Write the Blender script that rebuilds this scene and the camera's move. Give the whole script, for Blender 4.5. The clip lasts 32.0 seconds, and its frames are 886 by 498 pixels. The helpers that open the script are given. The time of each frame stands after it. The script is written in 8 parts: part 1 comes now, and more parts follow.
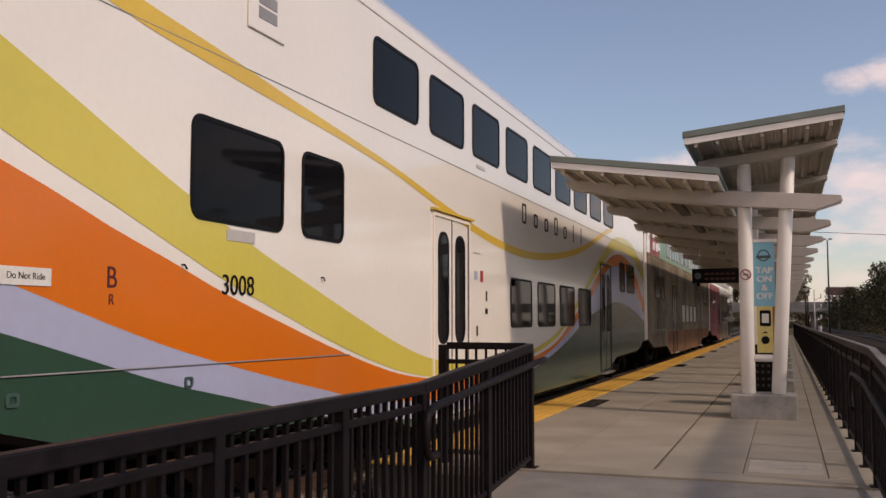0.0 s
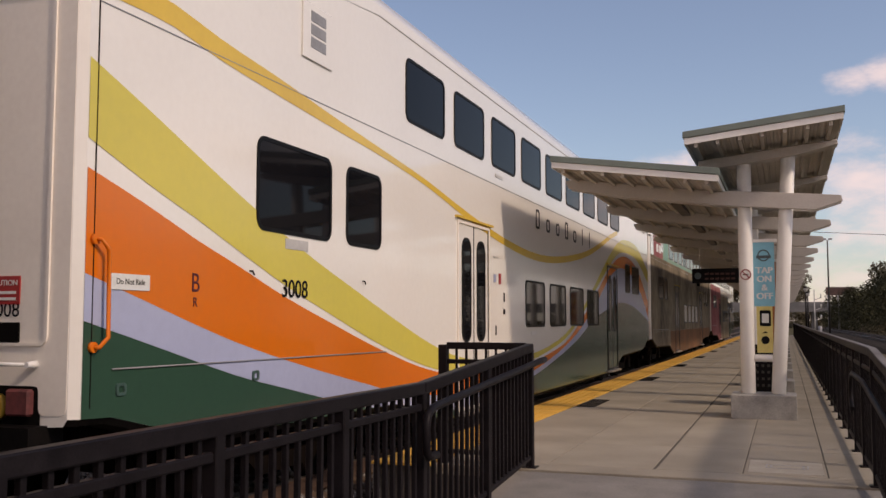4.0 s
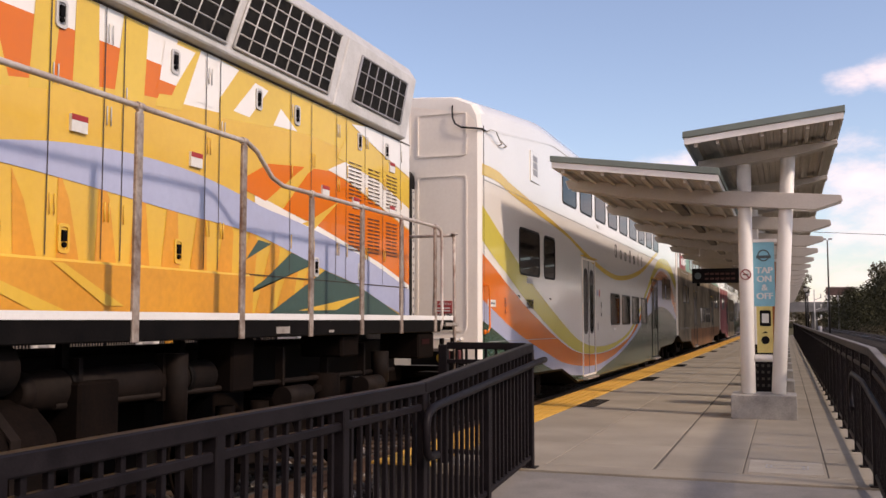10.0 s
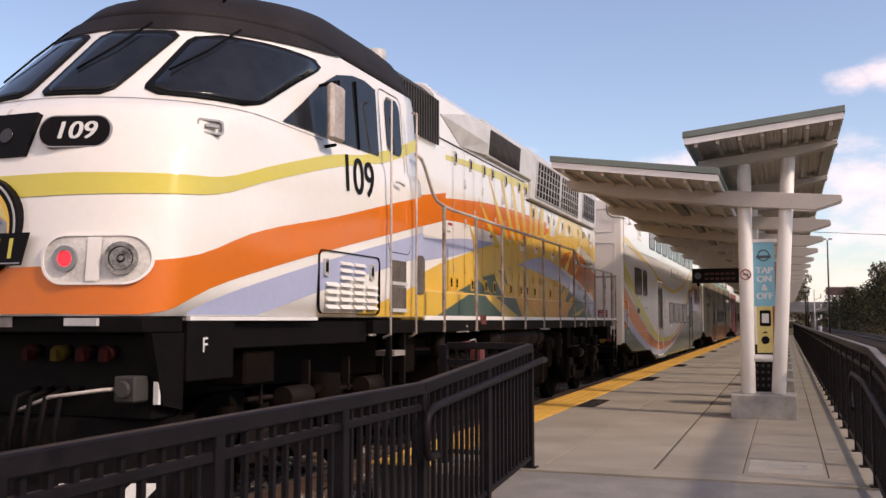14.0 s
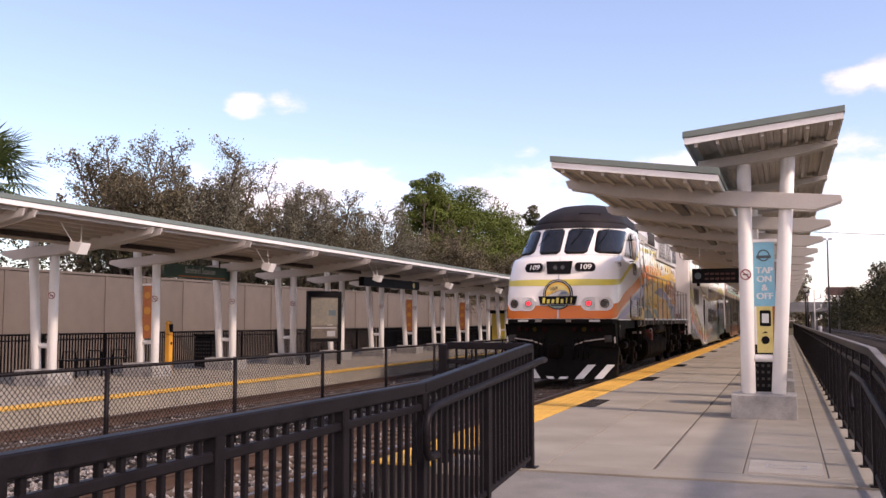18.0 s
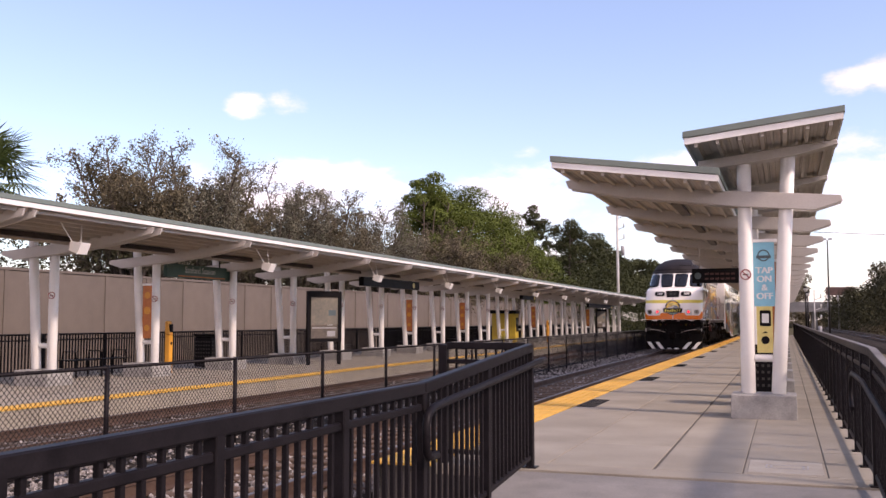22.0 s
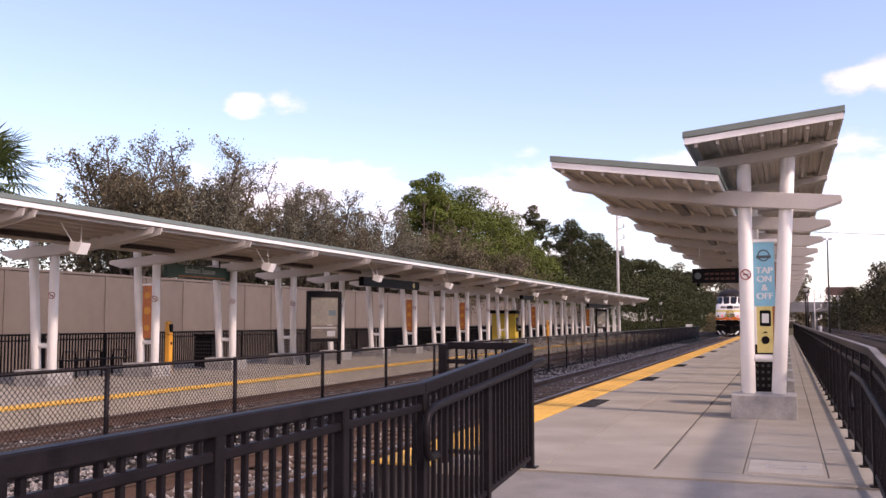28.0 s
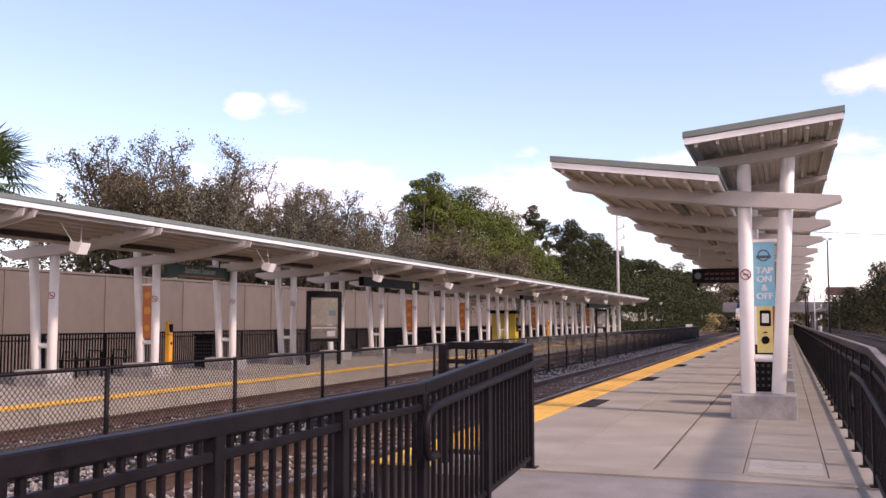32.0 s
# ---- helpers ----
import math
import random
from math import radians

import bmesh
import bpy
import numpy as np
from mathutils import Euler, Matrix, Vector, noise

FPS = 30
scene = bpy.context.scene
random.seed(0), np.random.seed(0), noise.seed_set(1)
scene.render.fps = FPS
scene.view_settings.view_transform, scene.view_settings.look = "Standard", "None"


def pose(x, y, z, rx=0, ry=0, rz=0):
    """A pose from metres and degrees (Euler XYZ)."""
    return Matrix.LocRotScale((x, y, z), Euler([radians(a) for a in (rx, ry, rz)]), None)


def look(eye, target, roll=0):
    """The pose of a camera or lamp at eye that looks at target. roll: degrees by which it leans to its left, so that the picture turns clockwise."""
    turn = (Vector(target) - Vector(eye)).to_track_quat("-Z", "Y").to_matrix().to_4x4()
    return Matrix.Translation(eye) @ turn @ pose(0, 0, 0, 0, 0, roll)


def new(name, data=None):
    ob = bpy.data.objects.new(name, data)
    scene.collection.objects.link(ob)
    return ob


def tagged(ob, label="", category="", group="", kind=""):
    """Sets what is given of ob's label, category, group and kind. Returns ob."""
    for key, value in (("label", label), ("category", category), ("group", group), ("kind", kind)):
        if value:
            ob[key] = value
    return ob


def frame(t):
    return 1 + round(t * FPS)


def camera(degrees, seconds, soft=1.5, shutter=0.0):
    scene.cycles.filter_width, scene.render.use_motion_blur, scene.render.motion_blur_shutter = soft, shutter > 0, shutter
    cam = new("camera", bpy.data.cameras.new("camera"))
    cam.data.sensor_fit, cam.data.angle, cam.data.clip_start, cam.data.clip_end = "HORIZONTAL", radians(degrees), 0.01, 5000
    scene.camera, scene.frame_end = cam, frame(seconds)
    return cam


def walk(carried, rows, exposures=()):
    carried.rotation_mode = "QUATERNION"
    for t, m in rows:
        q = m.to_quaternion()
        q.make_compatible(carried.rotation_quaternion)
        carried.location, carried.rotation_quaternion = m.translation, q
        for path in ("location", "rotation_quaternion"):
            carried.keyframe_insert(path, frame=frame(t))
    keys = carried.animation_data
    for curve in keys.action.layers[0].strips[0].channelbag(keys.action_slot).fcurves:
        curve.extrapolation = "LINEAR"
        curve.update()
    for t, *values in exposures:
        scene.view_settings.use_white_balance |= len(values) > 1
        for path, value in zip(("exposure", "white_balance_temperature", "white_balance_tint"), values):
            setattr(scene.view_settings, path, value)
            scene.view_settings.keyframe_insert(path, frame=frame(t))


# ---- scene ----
# ---- camera: a tripod on the landing at the platform's end ----
EYE = (0.0, 0.0, 1.45)
SHOT = pose(*EYE, 90 + 4.286, 0, 19.77)
cam = camera(50.0, 32.0, soft=1.5)
walk(cam, [(0.0, SHOT), (32.0, SHOT)],
     exposures=[(0.0, -0.58, 7650, 19.5), (4.0, -0.54, 7600, 19.5), (7.0, -0.26, 7450, 20), (9.5, -0.06, 7400, 20.5), (12.0, -0.06, 7350, 20.5), (14.0, -0.05, 7350, 20), (16.0, 0.23, 7300, 23), (20.0, 0.35, 7200, 26.5), (32.0, 0.42, 7050, 31)])

# ---- world and sun ----
SUN_TO = Vector((1.0, -0.24, 0.78)).normalized()
world = bpy.data.worlds.new("world")
scene.world = world
world.use_nodes = True
wn, wl = world.node_tree.nodes, world.node_tree.links
wn.clear()


def wmath(op, a, b=None, clamp=False):
    n = wn.new("ShaderNodeMath")
    n.operation, n.use_clamp = op, clamp
    for i, v in enumerate((a, b)):
        if v is None:
            continue
        if isinstance(v, (int, float)):
            n.inputs[i].default_value = v
        else:
            wl.new(v, n.inputs[i])
    return n.outputs[0]


def sky_world():
    sky = wn.new("ShaderNodeTexSky")
    sky.sky_type, sky.sun_disc = "NISHITA", False
    sky.sun_elevation = math.asin(SUN_TO.z)
    sky.sun_rotation = math.atan2(SUN_TO.x, SUN_TO.y)
    sky.air_density, sky.dust_density, sky.ozone_density = 1.0, 0.6, 3.5
    tc = wn.new("ShaderNodeTexCoord")
    sep = wn.new("ShaderNodeSeparateXYZ")
    wl.new(tc.outputs["Generated"], sep.inputs[0])
    az = wmath("MULTIPLY", wmath("ARCTAN2", sep.outputs[0], sep.outputs[1]), 57.2958)
    el = wmath("MULTIPLY", wmath("ARCSINE", sep.outputs[2]), 57.2958)
    noise_n = wn.new("ShaderNodeTexNoise")
    noise_n.inputs["Scale"].default_value, noise_n.inputs["Detail"].default_value = 14.0, 10.0
    noise_n.inputs["Roughness"].default_value = 0.6
    stretch = wn.new("ShaderNodeVectorMath")
    stretch.operation = "MULTIPLY"
    stretch.inputs[1].default_value = (1.0, 1.0, 2.2)
    wl.new(tc.outputs["Generated"], stretch.inputs[0])
    wl.new(stretch.outputs[0], noise_n.inputs["Vector"])
    grain = wmath("SUBTRACT", noise_n.outputs["Fac"], 0.5)
    # puffs: azimuth, elevation, half widths in degrees
    best = None
    for a0, e0, wa, we, k in ((-31.35, 12.55, 1.9, 0.9, 0.75), (-29.2, 12.75, 1.7, 0.95, 0.85), (-14.7, 10.1, 1.6, 0.8, 0.35), (3.7, 13.2, 1.9, 0.9, 0.8), (6.0, 13.6, 2.3, 1.35, 0.9), (6.5, 7.0, 6.5, 3.6, 1.0),
                              (-28.0, 7.5, 8.0, 2.6, 1.0), (-15.5, 7.2, 5.0, 2.4, 1.0), (-5.0, 8.5, 6.0, 1.6, 1.0), (40.0, 10.0, 18.0, 4.0, 1.0), (-75.0, 11.0, 20.0, 4.0, 1.0), (120.0, 14.0, 22.0, 5.0, 1.0), (200.0, 12.0, 20.0, 4.0, 1.0)):
        da = wmath("DIVIDE", wmath("SUBTRACT", az, a0), wa)
        de = wmath("DIVIDE", wmath("SUBTRACT", el, e0), we)
        m = wmath("SUBTRACT", k, wmath("ADD", wmath("MULTIPLY", da, da), wmath("MULTIPLY", de, de)))
        best = m if best is None else wmath("MAXIMUM", best, m)
    high = wmath("SUBTRACT", wmath("MULTIPLY", el, 0.05), 1.1)
    best = wmath("MAXIMUM", best, wmath("MINIMUM", high, -0.7))
    # cloud cover out of view at the camera's back, added as fill light
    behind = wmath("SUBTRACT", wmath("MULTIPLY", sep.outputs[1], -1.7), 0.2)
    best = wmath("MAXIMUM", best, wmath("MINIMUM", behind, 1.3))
    low = wmath("SUBTRACT", 0.75, wmath("MULTIPLY", el, 0.12))
    best = wmath("MAXIMUM", best, low)
    raw = wmath("ADD", wmath("MAXIMUM", best, -1.0), wmath("MULTIPLY", grain, 3.2))
    ramp = wn.new("ShaderNodeMapRange")
    ramp.interpolation_type = "SMOOTHSTEP"
    ramp.inputs["From Min"].default_value, ramp.inputs["From Max"].default_value = 0.0, 1.5
    wl.new(raw, ramp.inputs["Value"])
    cover = wmath("ADD", wmath("MULTIPLY", ramp.outputs[0], 0.83), 0.04)
    mix = wn.new("ShaderNodeMix")
    mix.data_type = "RGBA"
    wl.new(cover, mix.inputs["Factor"])
    wl.new(sky.outputs[0], mix.inputs["A"])
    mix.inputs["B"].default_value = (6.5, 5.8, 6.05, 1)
    bg = wn.new("ShaderNodeBackground")
    bg.inputs["Strength"].default_value = 0.197
    wl.new(mix.outputs["Result"], bg.inputs["Color"])
    out = wn.new("ShaderNodeOutputWorld")
    wl.new(bg.outputs[0], out.inputs[0])


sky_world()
sun_data = bpy.data.lights.new("sun", "SUN")
sun_data.energy, sun_data.angle, sun_data.color = 2.95, radians(5.0), (1.0, 0.88, 0.745)
sun = new("sun", sun_data)
sun.matrix_world = look(SUN_TO * 50, (0, 0, 0))
# ---- materials ----
def mat(name, color, rough=0.6, metal=0.0, color2=None, scale=3.0, fine=40.0, amount=0.5, bump=0.15, bump_dist=0.005, rnd=0.0, spec=0.5, coat=0.0, emit=None, emit_strength=0.0, rough_var=0.1, stretch=(1, 1, 1), island=False):
    m = bpy.data.materials.new(name)
    m.use_nodes = True
    nt = m.node_tree
    n, l = nt.nodes, nt.links
    b = n["Principled BSDF"]
    b.inputs["Metallic"].default_value = metal
    b.inputs["Specular IOR Level"].default_value = spec
    b.inputs["Coat Weight"].default_value = coat
    b.inputs["Coat Roughness"].default_value = 0.08
    color2 = color2 or tuple(c * 0.78 for c in color)
    tc = n.new("ShaderNodeTexCoord")
    mp = n.new("ShaderNodeMapping")
    mp.inputs["Scale"].default_value = stretch
    l.new(tc.outputs["Object"], mp.inputs["Vector"])
    big = n.new("ShaderNodeTexNoise")
    big.inputs["Scale"].default_value, big.inputs["Detail"].default_value = scale, 5.0
    small = n.new("ShaderNodeTexNoise")
    small.inputs["Scale"].default_value, small.inputs["Detail"].default_value = fine, 4.0
    l.new(mp.outputs[0], big.inputs["Vector"])
    l.new(mp.outputs[0], small.inputs["Vector"])
    mx = n.new("ShaderNodeMath")
    mx.operation = "MULTIPLY_ADD"
    l.new(small.outputs["Fac"], mx.inputs[0])
    mx.inputs[1].default_value = 0.6
    l.new(big.outputs["Fac"], mx.inputs[2])
    mr = n.new("ShaderNodeMapRange")
    mr.inputs["From Min"].default_value, mr.inputs["From Max"].default_value = 0.55, 1.05
    mr.inputs["To Max"].default_value = amount * 2 if amount < 0.5 else 1.0
    l.new(mx.outputs[0], mr.inputs["Value"])
    mix = n.new("ShaderNodeMix")
    mix.data_type = "RGBA"
    l.new(mr.outputs[0], mix.inputs["Factor"])
    mix.inputs["A"].default_value = (*color, 1)
    mix.inputs["B"].default_value = (*color2, 1)
    col = mix.outputs["Result"]
    if rnd:
        hs = n.new("ShaderNodeHueSaturation")
        rm = n.new("ShaderNodeMapRange")
        rm.inputs["To Min"].default_value, rm.inputs["To Max"].default_value = 1 - rnd, 1 + rnd
        if island:
            g = n.new("ShaderNodeNewGeometry")
            l.new(g.outputs["Random Per Island"], rm.inputs["Value"])
        else:
            oi = n.new("ShaderNodeObjectInfo")
            l.new(oi.outputs["Random"], rm.inputs["Value"])
        l.new(rm.outputs[0], hs.inputs["Value"])
        l.new(col, hs.inputs["Color"])
        col = hs.outputs["Color"]
    l.new(col, b.inputs["Base Color"])
    rr = n.new("ShaderNodeMapRange")
    rr.inputs["To Min"].default_value, rr.inputs["To Max"].default_value = max(0.02, rough - rough_var), min(1, rough + rough_var)
    l.new(big.outputs["Fac"], rr.inputs["Value"])
    l.new(rr.outputs[0], b.inputs["Roughness"])
    if bump:
        bp = n.new("ShaderNodeBump")
        bp.inputs["Strength"].default_value, bp.inputs["Distance"].default_value = bump, bump_dist
        l.new(small.outputs["Fac"], bp.inputs["Height"])
        l.new(bp.outputs[0], b.inputs["Normal"])
    if emit:
        b.inputs["Emission Color"].default_value = (*emit, 1)
        b.inputs["Emission Strength"].default_value = emit_strength
    return m


M_CONC = mat("concrete_slab", (0.34, 0.303, 0.243), 0.9, color2=(0.23, 0.205, 0.165), scale=0.9, fine=60, bump=0.25, rnd=0.07)
M_CONC_D = mat("concrete_grey", (0.25, 0.235, 0.215), 0.9, color2=(0.17, 0.16, 0.15), scale=2.5, fine=50, bump=0.3, rnd=0.05)
M_PED = mat("concrete_plinth", (0.36, 0.35, 0.33), 0.9, color2=(0.2, 0.195, 0.19), scale=5, fine=45, bump=0.35)
M_JOINT = mat("joint_fill", (0.11, 0.095, 0.08), 0.9)
M_YEL = mat("tactile_yellow", (0.8, 0.46, 0.075), 0.75, color2=(0.6, 0.34, 0.06), scale=2, fine=70, bump=0.3, rnd=0.06)
M_BLACK = mat("black_paint", (0.0068, 0.0057, 0.007), 0.45, color2=(0.015, 0.0124, 0.0142), scale=7, fine=90, bump=0.25, bump_dist=0.002, spec=0.09)
M_SUNTOP = mat("aged_sunlit_top", (0.21, 0.195, 0.185), 0.8, color2=(0.1, 0.092, 0.09), scale=3, fine=60, bump=0.2)
M_WHITE = mat("white_steel_paint", (0.8, 0.79, 0.77), 0.45, color2=(0.62, 0.6, 0.57), scale=2.2, fine=60, amount=0.3, bump=0.06)
# white canopy steel again, its colour darkened for the shade below the roof
M_SOFFIT = mat("soffit_white_shaded", (0.56, 0.52, 0.48), 0.6, color2=(0.44, 0.4, 0.365), scale=1.2, fine=40, amount=0.5, bump=0.06)
M_BEAM = mat("beam_white_shaded", (0.54, 0.51, 0.485), 0.5, color2=(0.41, 0.38, 0.355), scale=1.6, fine=50, amount=0.4, bump=0.06)
M_ROOFG = mat("green_roof_trim", (0.17, 0.21, 0.185), 0.55, color2=(0.13, 0.16, 0.145), scale=2, fine=50, bump=0.1)
M_RAIL = mat("rail_steel", (0.17, 0.11, 0.08), 0.55, 0.6, color2=(0.1, 0.06, 0.045), scale=5, fine=60)
M_RAILTOP = mat("rail_head", (0.26, 0.24, 0.23), 0.45, 0.8, color2=(0.15, 0.13, 0.115), scale=6, fine=80)
M_TIE = mat("tie_wood", (0.1, 0.07, 0.05), 0.9, color2=(0.05, 0.036, 0.028), scale=6, fine=40, bump=0.5, rnd=0.25)
M_TIEC = mat("tie_rust", (0.15, 0.095, 0.06), 0.9, color2=(0.075, 0.05, 0.034), scale=6, fine=40, bump=0.5, rnd=0.2)
M_STONE = mat("ballast_stone", (0.33, 0.3, 0.28), 0.95, color2=(0.11, 0.096, 0.088), scale=9, fine=60, bump=0.4, rnd=0.5, island=True)
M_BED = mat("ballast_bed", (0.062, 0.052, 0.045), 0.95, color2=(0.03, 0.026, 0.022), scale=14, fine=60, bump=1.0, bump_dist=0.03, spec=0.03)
M_GROUND = mat("ground_earth", (0.15, 0.125, 0.08), 0.95, color2=(0.075, 0.075, 0.038), scale=0.25, fine=8, bump=0.6, bump_dist=0.03, spec=0.03)
M_WALL = mat("beige_precast", (0.152, 0.124, 0.105), 0.85, color2=(0.118, 0.097, 0.082), scale=1.0, fine=30, bump=0.15, rnd=0.04)
M_DARK = mat("dark_metal", (0.004, 0.0036, 0.0036), 0.6, color2=(0.009, 0.0075, 0.007), scale=6, fine=50, bump=0.25, spec=0.05)
M_RUSTY = mat("dirty_underframe", (0.004, 0.003, 0.0027), 0.8, color2=(0.01, 0.0065, 0.005), scale=5, fine=40, bump=0.4, spec=0.04)
M_RUBBER = mat("black_rubber", (0.006, 0.006, 0.0065), 0.5, color2=(0.01, 0.01, 0.01), scale=8, spec=0.1)
M_GLASS = mat("dark_glass", (0.004, 0.0045, 0.006), 0.04, color2=(0.007, 0.007, 0.009), scale=1, fine=5, bump=0.0, spec=0.065, rough_var=0.02)
M_TWHITE = mat("train_white", (0.84, 0.81, 0.755), 0.11, color2=(0.765, 0.73, 0.675), scale=0.8, fine=14, amount=0.3, bump=0.012, coat=0.3, rough_var=0.05)
M_TEND = mat("train_end_grey", (0.88, 0.82, 0.74), 0.4, color2=(0.8, 0.735, 0.66), scale=1.2, fine=20, bump=0.05)
M_TYEL = mat("livery_yellow", (0.74, 0.5, 0.075), 0.15, color2=(0.64, 0.42, 0.07), scale=0.9, fine=15, amount=0.4, bump=0.01, spec=0.28, coat=0.15, rough_var=0.05)
M_TLIME = mat("livery_lime", (0.65, 0.55, 0.1), 0.15, color2=(0.58, 0.5, 0.1), scale=0.9, fine=15, amount=0.4, bump=0.01, spec=0.28, coat=0.15, rough_var=0.05)
M_TORG = mat("livery_orange", (0.72, 0.165, 0.012), 0.15, color2=(0.64, 0.16, 0.02), scale=0.9, fine=15, amount=0.4, bump=0.01, spec=0.28, coat=0.15, rough_var=0.05)
M_TLAV = mat("livery_lavender", (0.4, 0.435, 0.6), 0.15, color2=(0.35, 0.38, 0.53), scale=0.9, fine=15, amount=0.4, bump=0.01, spec=0.28, coat=0.15, rough_var=0.05)
M_TGRN = mat("livery_green", (0.03, 0.075, 0.05), 0.15, color2=(0.028, 0.065, 0.045), scale=0.9, fine=15, amount=0.4, bump=0.01, spec=0.28, coat=0.15, rough_var=0.05)
M_LGOLD = mat("hood_gold", (0.73, 0.455, 0.055), 0.35, color2=(0.65, 0.38, 0.045), scale=1.5, fine=18, amount=0.4, bump=0.03, coat=0.2)
M_TEAL = mat("wrap_teal", (0.17, 0.34, 0.31), 0.5, color2=(0.28, 0.36, 0.26), scale=0.8, fine=6, bump=0.02, spec=0.0)
M_RUSTWRAP = mat("wrap_rust", (0.26, 0.14, 0.085), 0.5, color2=(0.14, 0.1, 0.07), scale=0.6, fine=3, bump=0.02, spec=0.0)
M_PINK = mat("wrap_pink", (0.24, 0.08, 0.09), 0.55, color2=(0.34, 0.18, 0.17), scale=0.8, fine=6, bump=0.02, spec=0.0)
M_MURAL = mat("wrap_mural", (0.3, 0.25, 0.185), 0.5, color2=(0.1, 0.088, 0.07), scale=0.5, fine=2.5, bump=0.02, spec=0.0)
M_SILVER = mat("brushed_steel", (0.62, 0.6, 0.58), 0.4, 0.8, color2=(0.4, 0.37, 0.34), scale=5, fine=60)
M_PIPE = mat("worn_handrail", (0.62, 0.575, 0.53), 0.45, 0.15, color2=(0.24, 0.15, 0.11), scale=3.5, fine=26, amount=0.35, bump=0.15)
M_MESH = mat("grille_black", (0.006, 0.0055, 0.005), 0.7, color2=(0.02, 0.018, 0.015), scale=10, fine=90, bump=0.4, spec=0.05)
M_POST = mat("rusty_post", (0.42, 0.36, 0.31), 0.45, 0.2, color2=(0.13, 0.075, 0.05), scale=5, fine=30, amount=0.6, bump=0.2)
M_TROUGH = mat("brown_trough", (0.05, 0.032, 0.026), 0.5, 0.2, color2=(0.03, 0.02, 0.017), scale=4, fine=30)
M_RUSTPIPE = mat("rusty_handrail", (0.6, 0.54, 0.48), 0.55, color2=(0.13, 0.055, 0.03), scale=9, fine=34, amount=0.75, bump=0.3)
M_RED = mat("red_sign", (0.4, 0.03, 0.03), 0.5)
M_REDL = mat("red_lamp", (0.4, 0.004, 0.008), 0.3, emit=(1.0, 0.02, 0.03), emit_strength=3.2, bump=0, spec=0.2)
M_LAMP = mat("clear_lamp", (0.3, 0.29, 0.28), 0.1, 0.9, color2=(0.06, 0.055, 0.05), scale=12, fine=60, bump=0)
M_BLUE = mat("sign_blue", (0.2, 0.5, 0.62), 0.5, color2=(0.16, 0.42, 0.54), scale=3, fine=20, bump=0)
M_SYEL = mat("sign_yellow", (0.72, 0.6, 0.2), 0.5, bump=0)
M_SORG = mat("sign_orange", (0.55, 0.18, 0.04), 0.5, color2=(0.42, 0.12, 0.03), scale=3, fine=12, bump=0)
M_PAPER = mat("paper_white", (0.75, 0.75, 0.72), 0.7, bump=0)
M_SGREEN = mat("sign_green", (0.03, 0.075, 0.055), 0.45, bump=0)
M_LED = mat("led_red", (0.025, 0.004, 0.003), 0.4, emit=(1, 0.1, 0.03), emit_strength=0.008, bump=0)
M_MACH = mat("machine_yellow", (0.7, 0.32, 0.03), 0.45, bump=0.05)
M_LEAF_BUSH = mat("bush_leaf", (0.05, 0.05, 0.026), 0.75, color2=(0.025, 0.025, 0.013), scale=0.3, fine=2, rnd=0.5, island=True, bump=0, spec=0.12)
M_BARK = mat("bark", (0.075, 0.058, 0.045), 0.95, color2=(0.04, 0.03, 0.024), scale=6, fine=30, bump=0.8)
M_LEAF_OAK = mat("oak_leaf", (0.165, 0.155, 0.115), 0.7, color2=(0.1, 0.096, 0.068), scale=0.5, fine=3, rnd=0.5, island=True, bump=0, spec=0.12)
M_LEAF_PINE = mat("pine_leaf", (0.1, 0.13, 0.026), 0.7, color2=(0.06, 0.078, 0.018), scale=0.4, fine=3, rnd=0.35, island=True, bump=0, spec=0.12)
M_LEAF_BR = mat("dry_leaf", (0.14, 0.118, 0.075), 0.7, color2=(0.085, 0.074, 0.048), scale=0.4, fine=3, rnd=0.5, island=True, bump=0, spec=0.12)
M_LEAF_DK = mat("dark_leaf", (0.048, 0.056, 0.023), 0.8, color2=(0.028, 0.032, 0.014), scale=0.2, fine=1.5, rnd=0.35, island=True, bump=0, spec=0.12)
M_LEAF_PALM = mat("palm_leaf", (0.09, 0.12, 0.04), 0.55, color2=(0.06, 0.085, 0.03), scale=1, fine=6, rnd=0.35, island=True, bump=0, spec=0.12)
M_GRASS = mat("dry_grass", (0.3, 0.22, 0.1), 0.9, color2=(0.2, 0.17, 0.07), scale=1, fine=6, rnd=0.3, island=True, bump=0)
M_NUMBLK = mat("number_black", (0.009, 0.008, 0.009), 0.45, bump=0, spec=0.06)
M_MAROON = mat("maroon_letter", (0.1, 0.012, 0.018), 0.45, bump=0)
M_GREY = mat("grey_paint", (0.3, 0.3, 0.31), 0.5, color2=(0.22, 0.22, 0.23), scale=3, fine=30)
M_LGREY = mat("light_grey_paint", (0.55, 0.54, 0.52), 0.5, color2=(0.42, 0.41, 0.39), scale=3, fine=30)
M_BRIDGE = mat("bridge_concrete", (0.24, 0.24, 0.24), 0.9, color2=(0.15, 0.15, 0.15), scale=0.3, fine=3)
M_CABLAMP = mat("gangway_lamp", (0.8, 0.75, 0.6), 0.4, bump=0, emit=(1.0, 0.8, 0.55), emit_strength=2.5)
M_CAPYEL2 = mat("dull_yellow_cap", (0.4, 0.24, 0.02), 0.6, color2=(0.25, 0.15, 0.02), scale=9)
M_INT = mat("interior_light_tone", (0.45, 0.39, 0.32), 0.7)

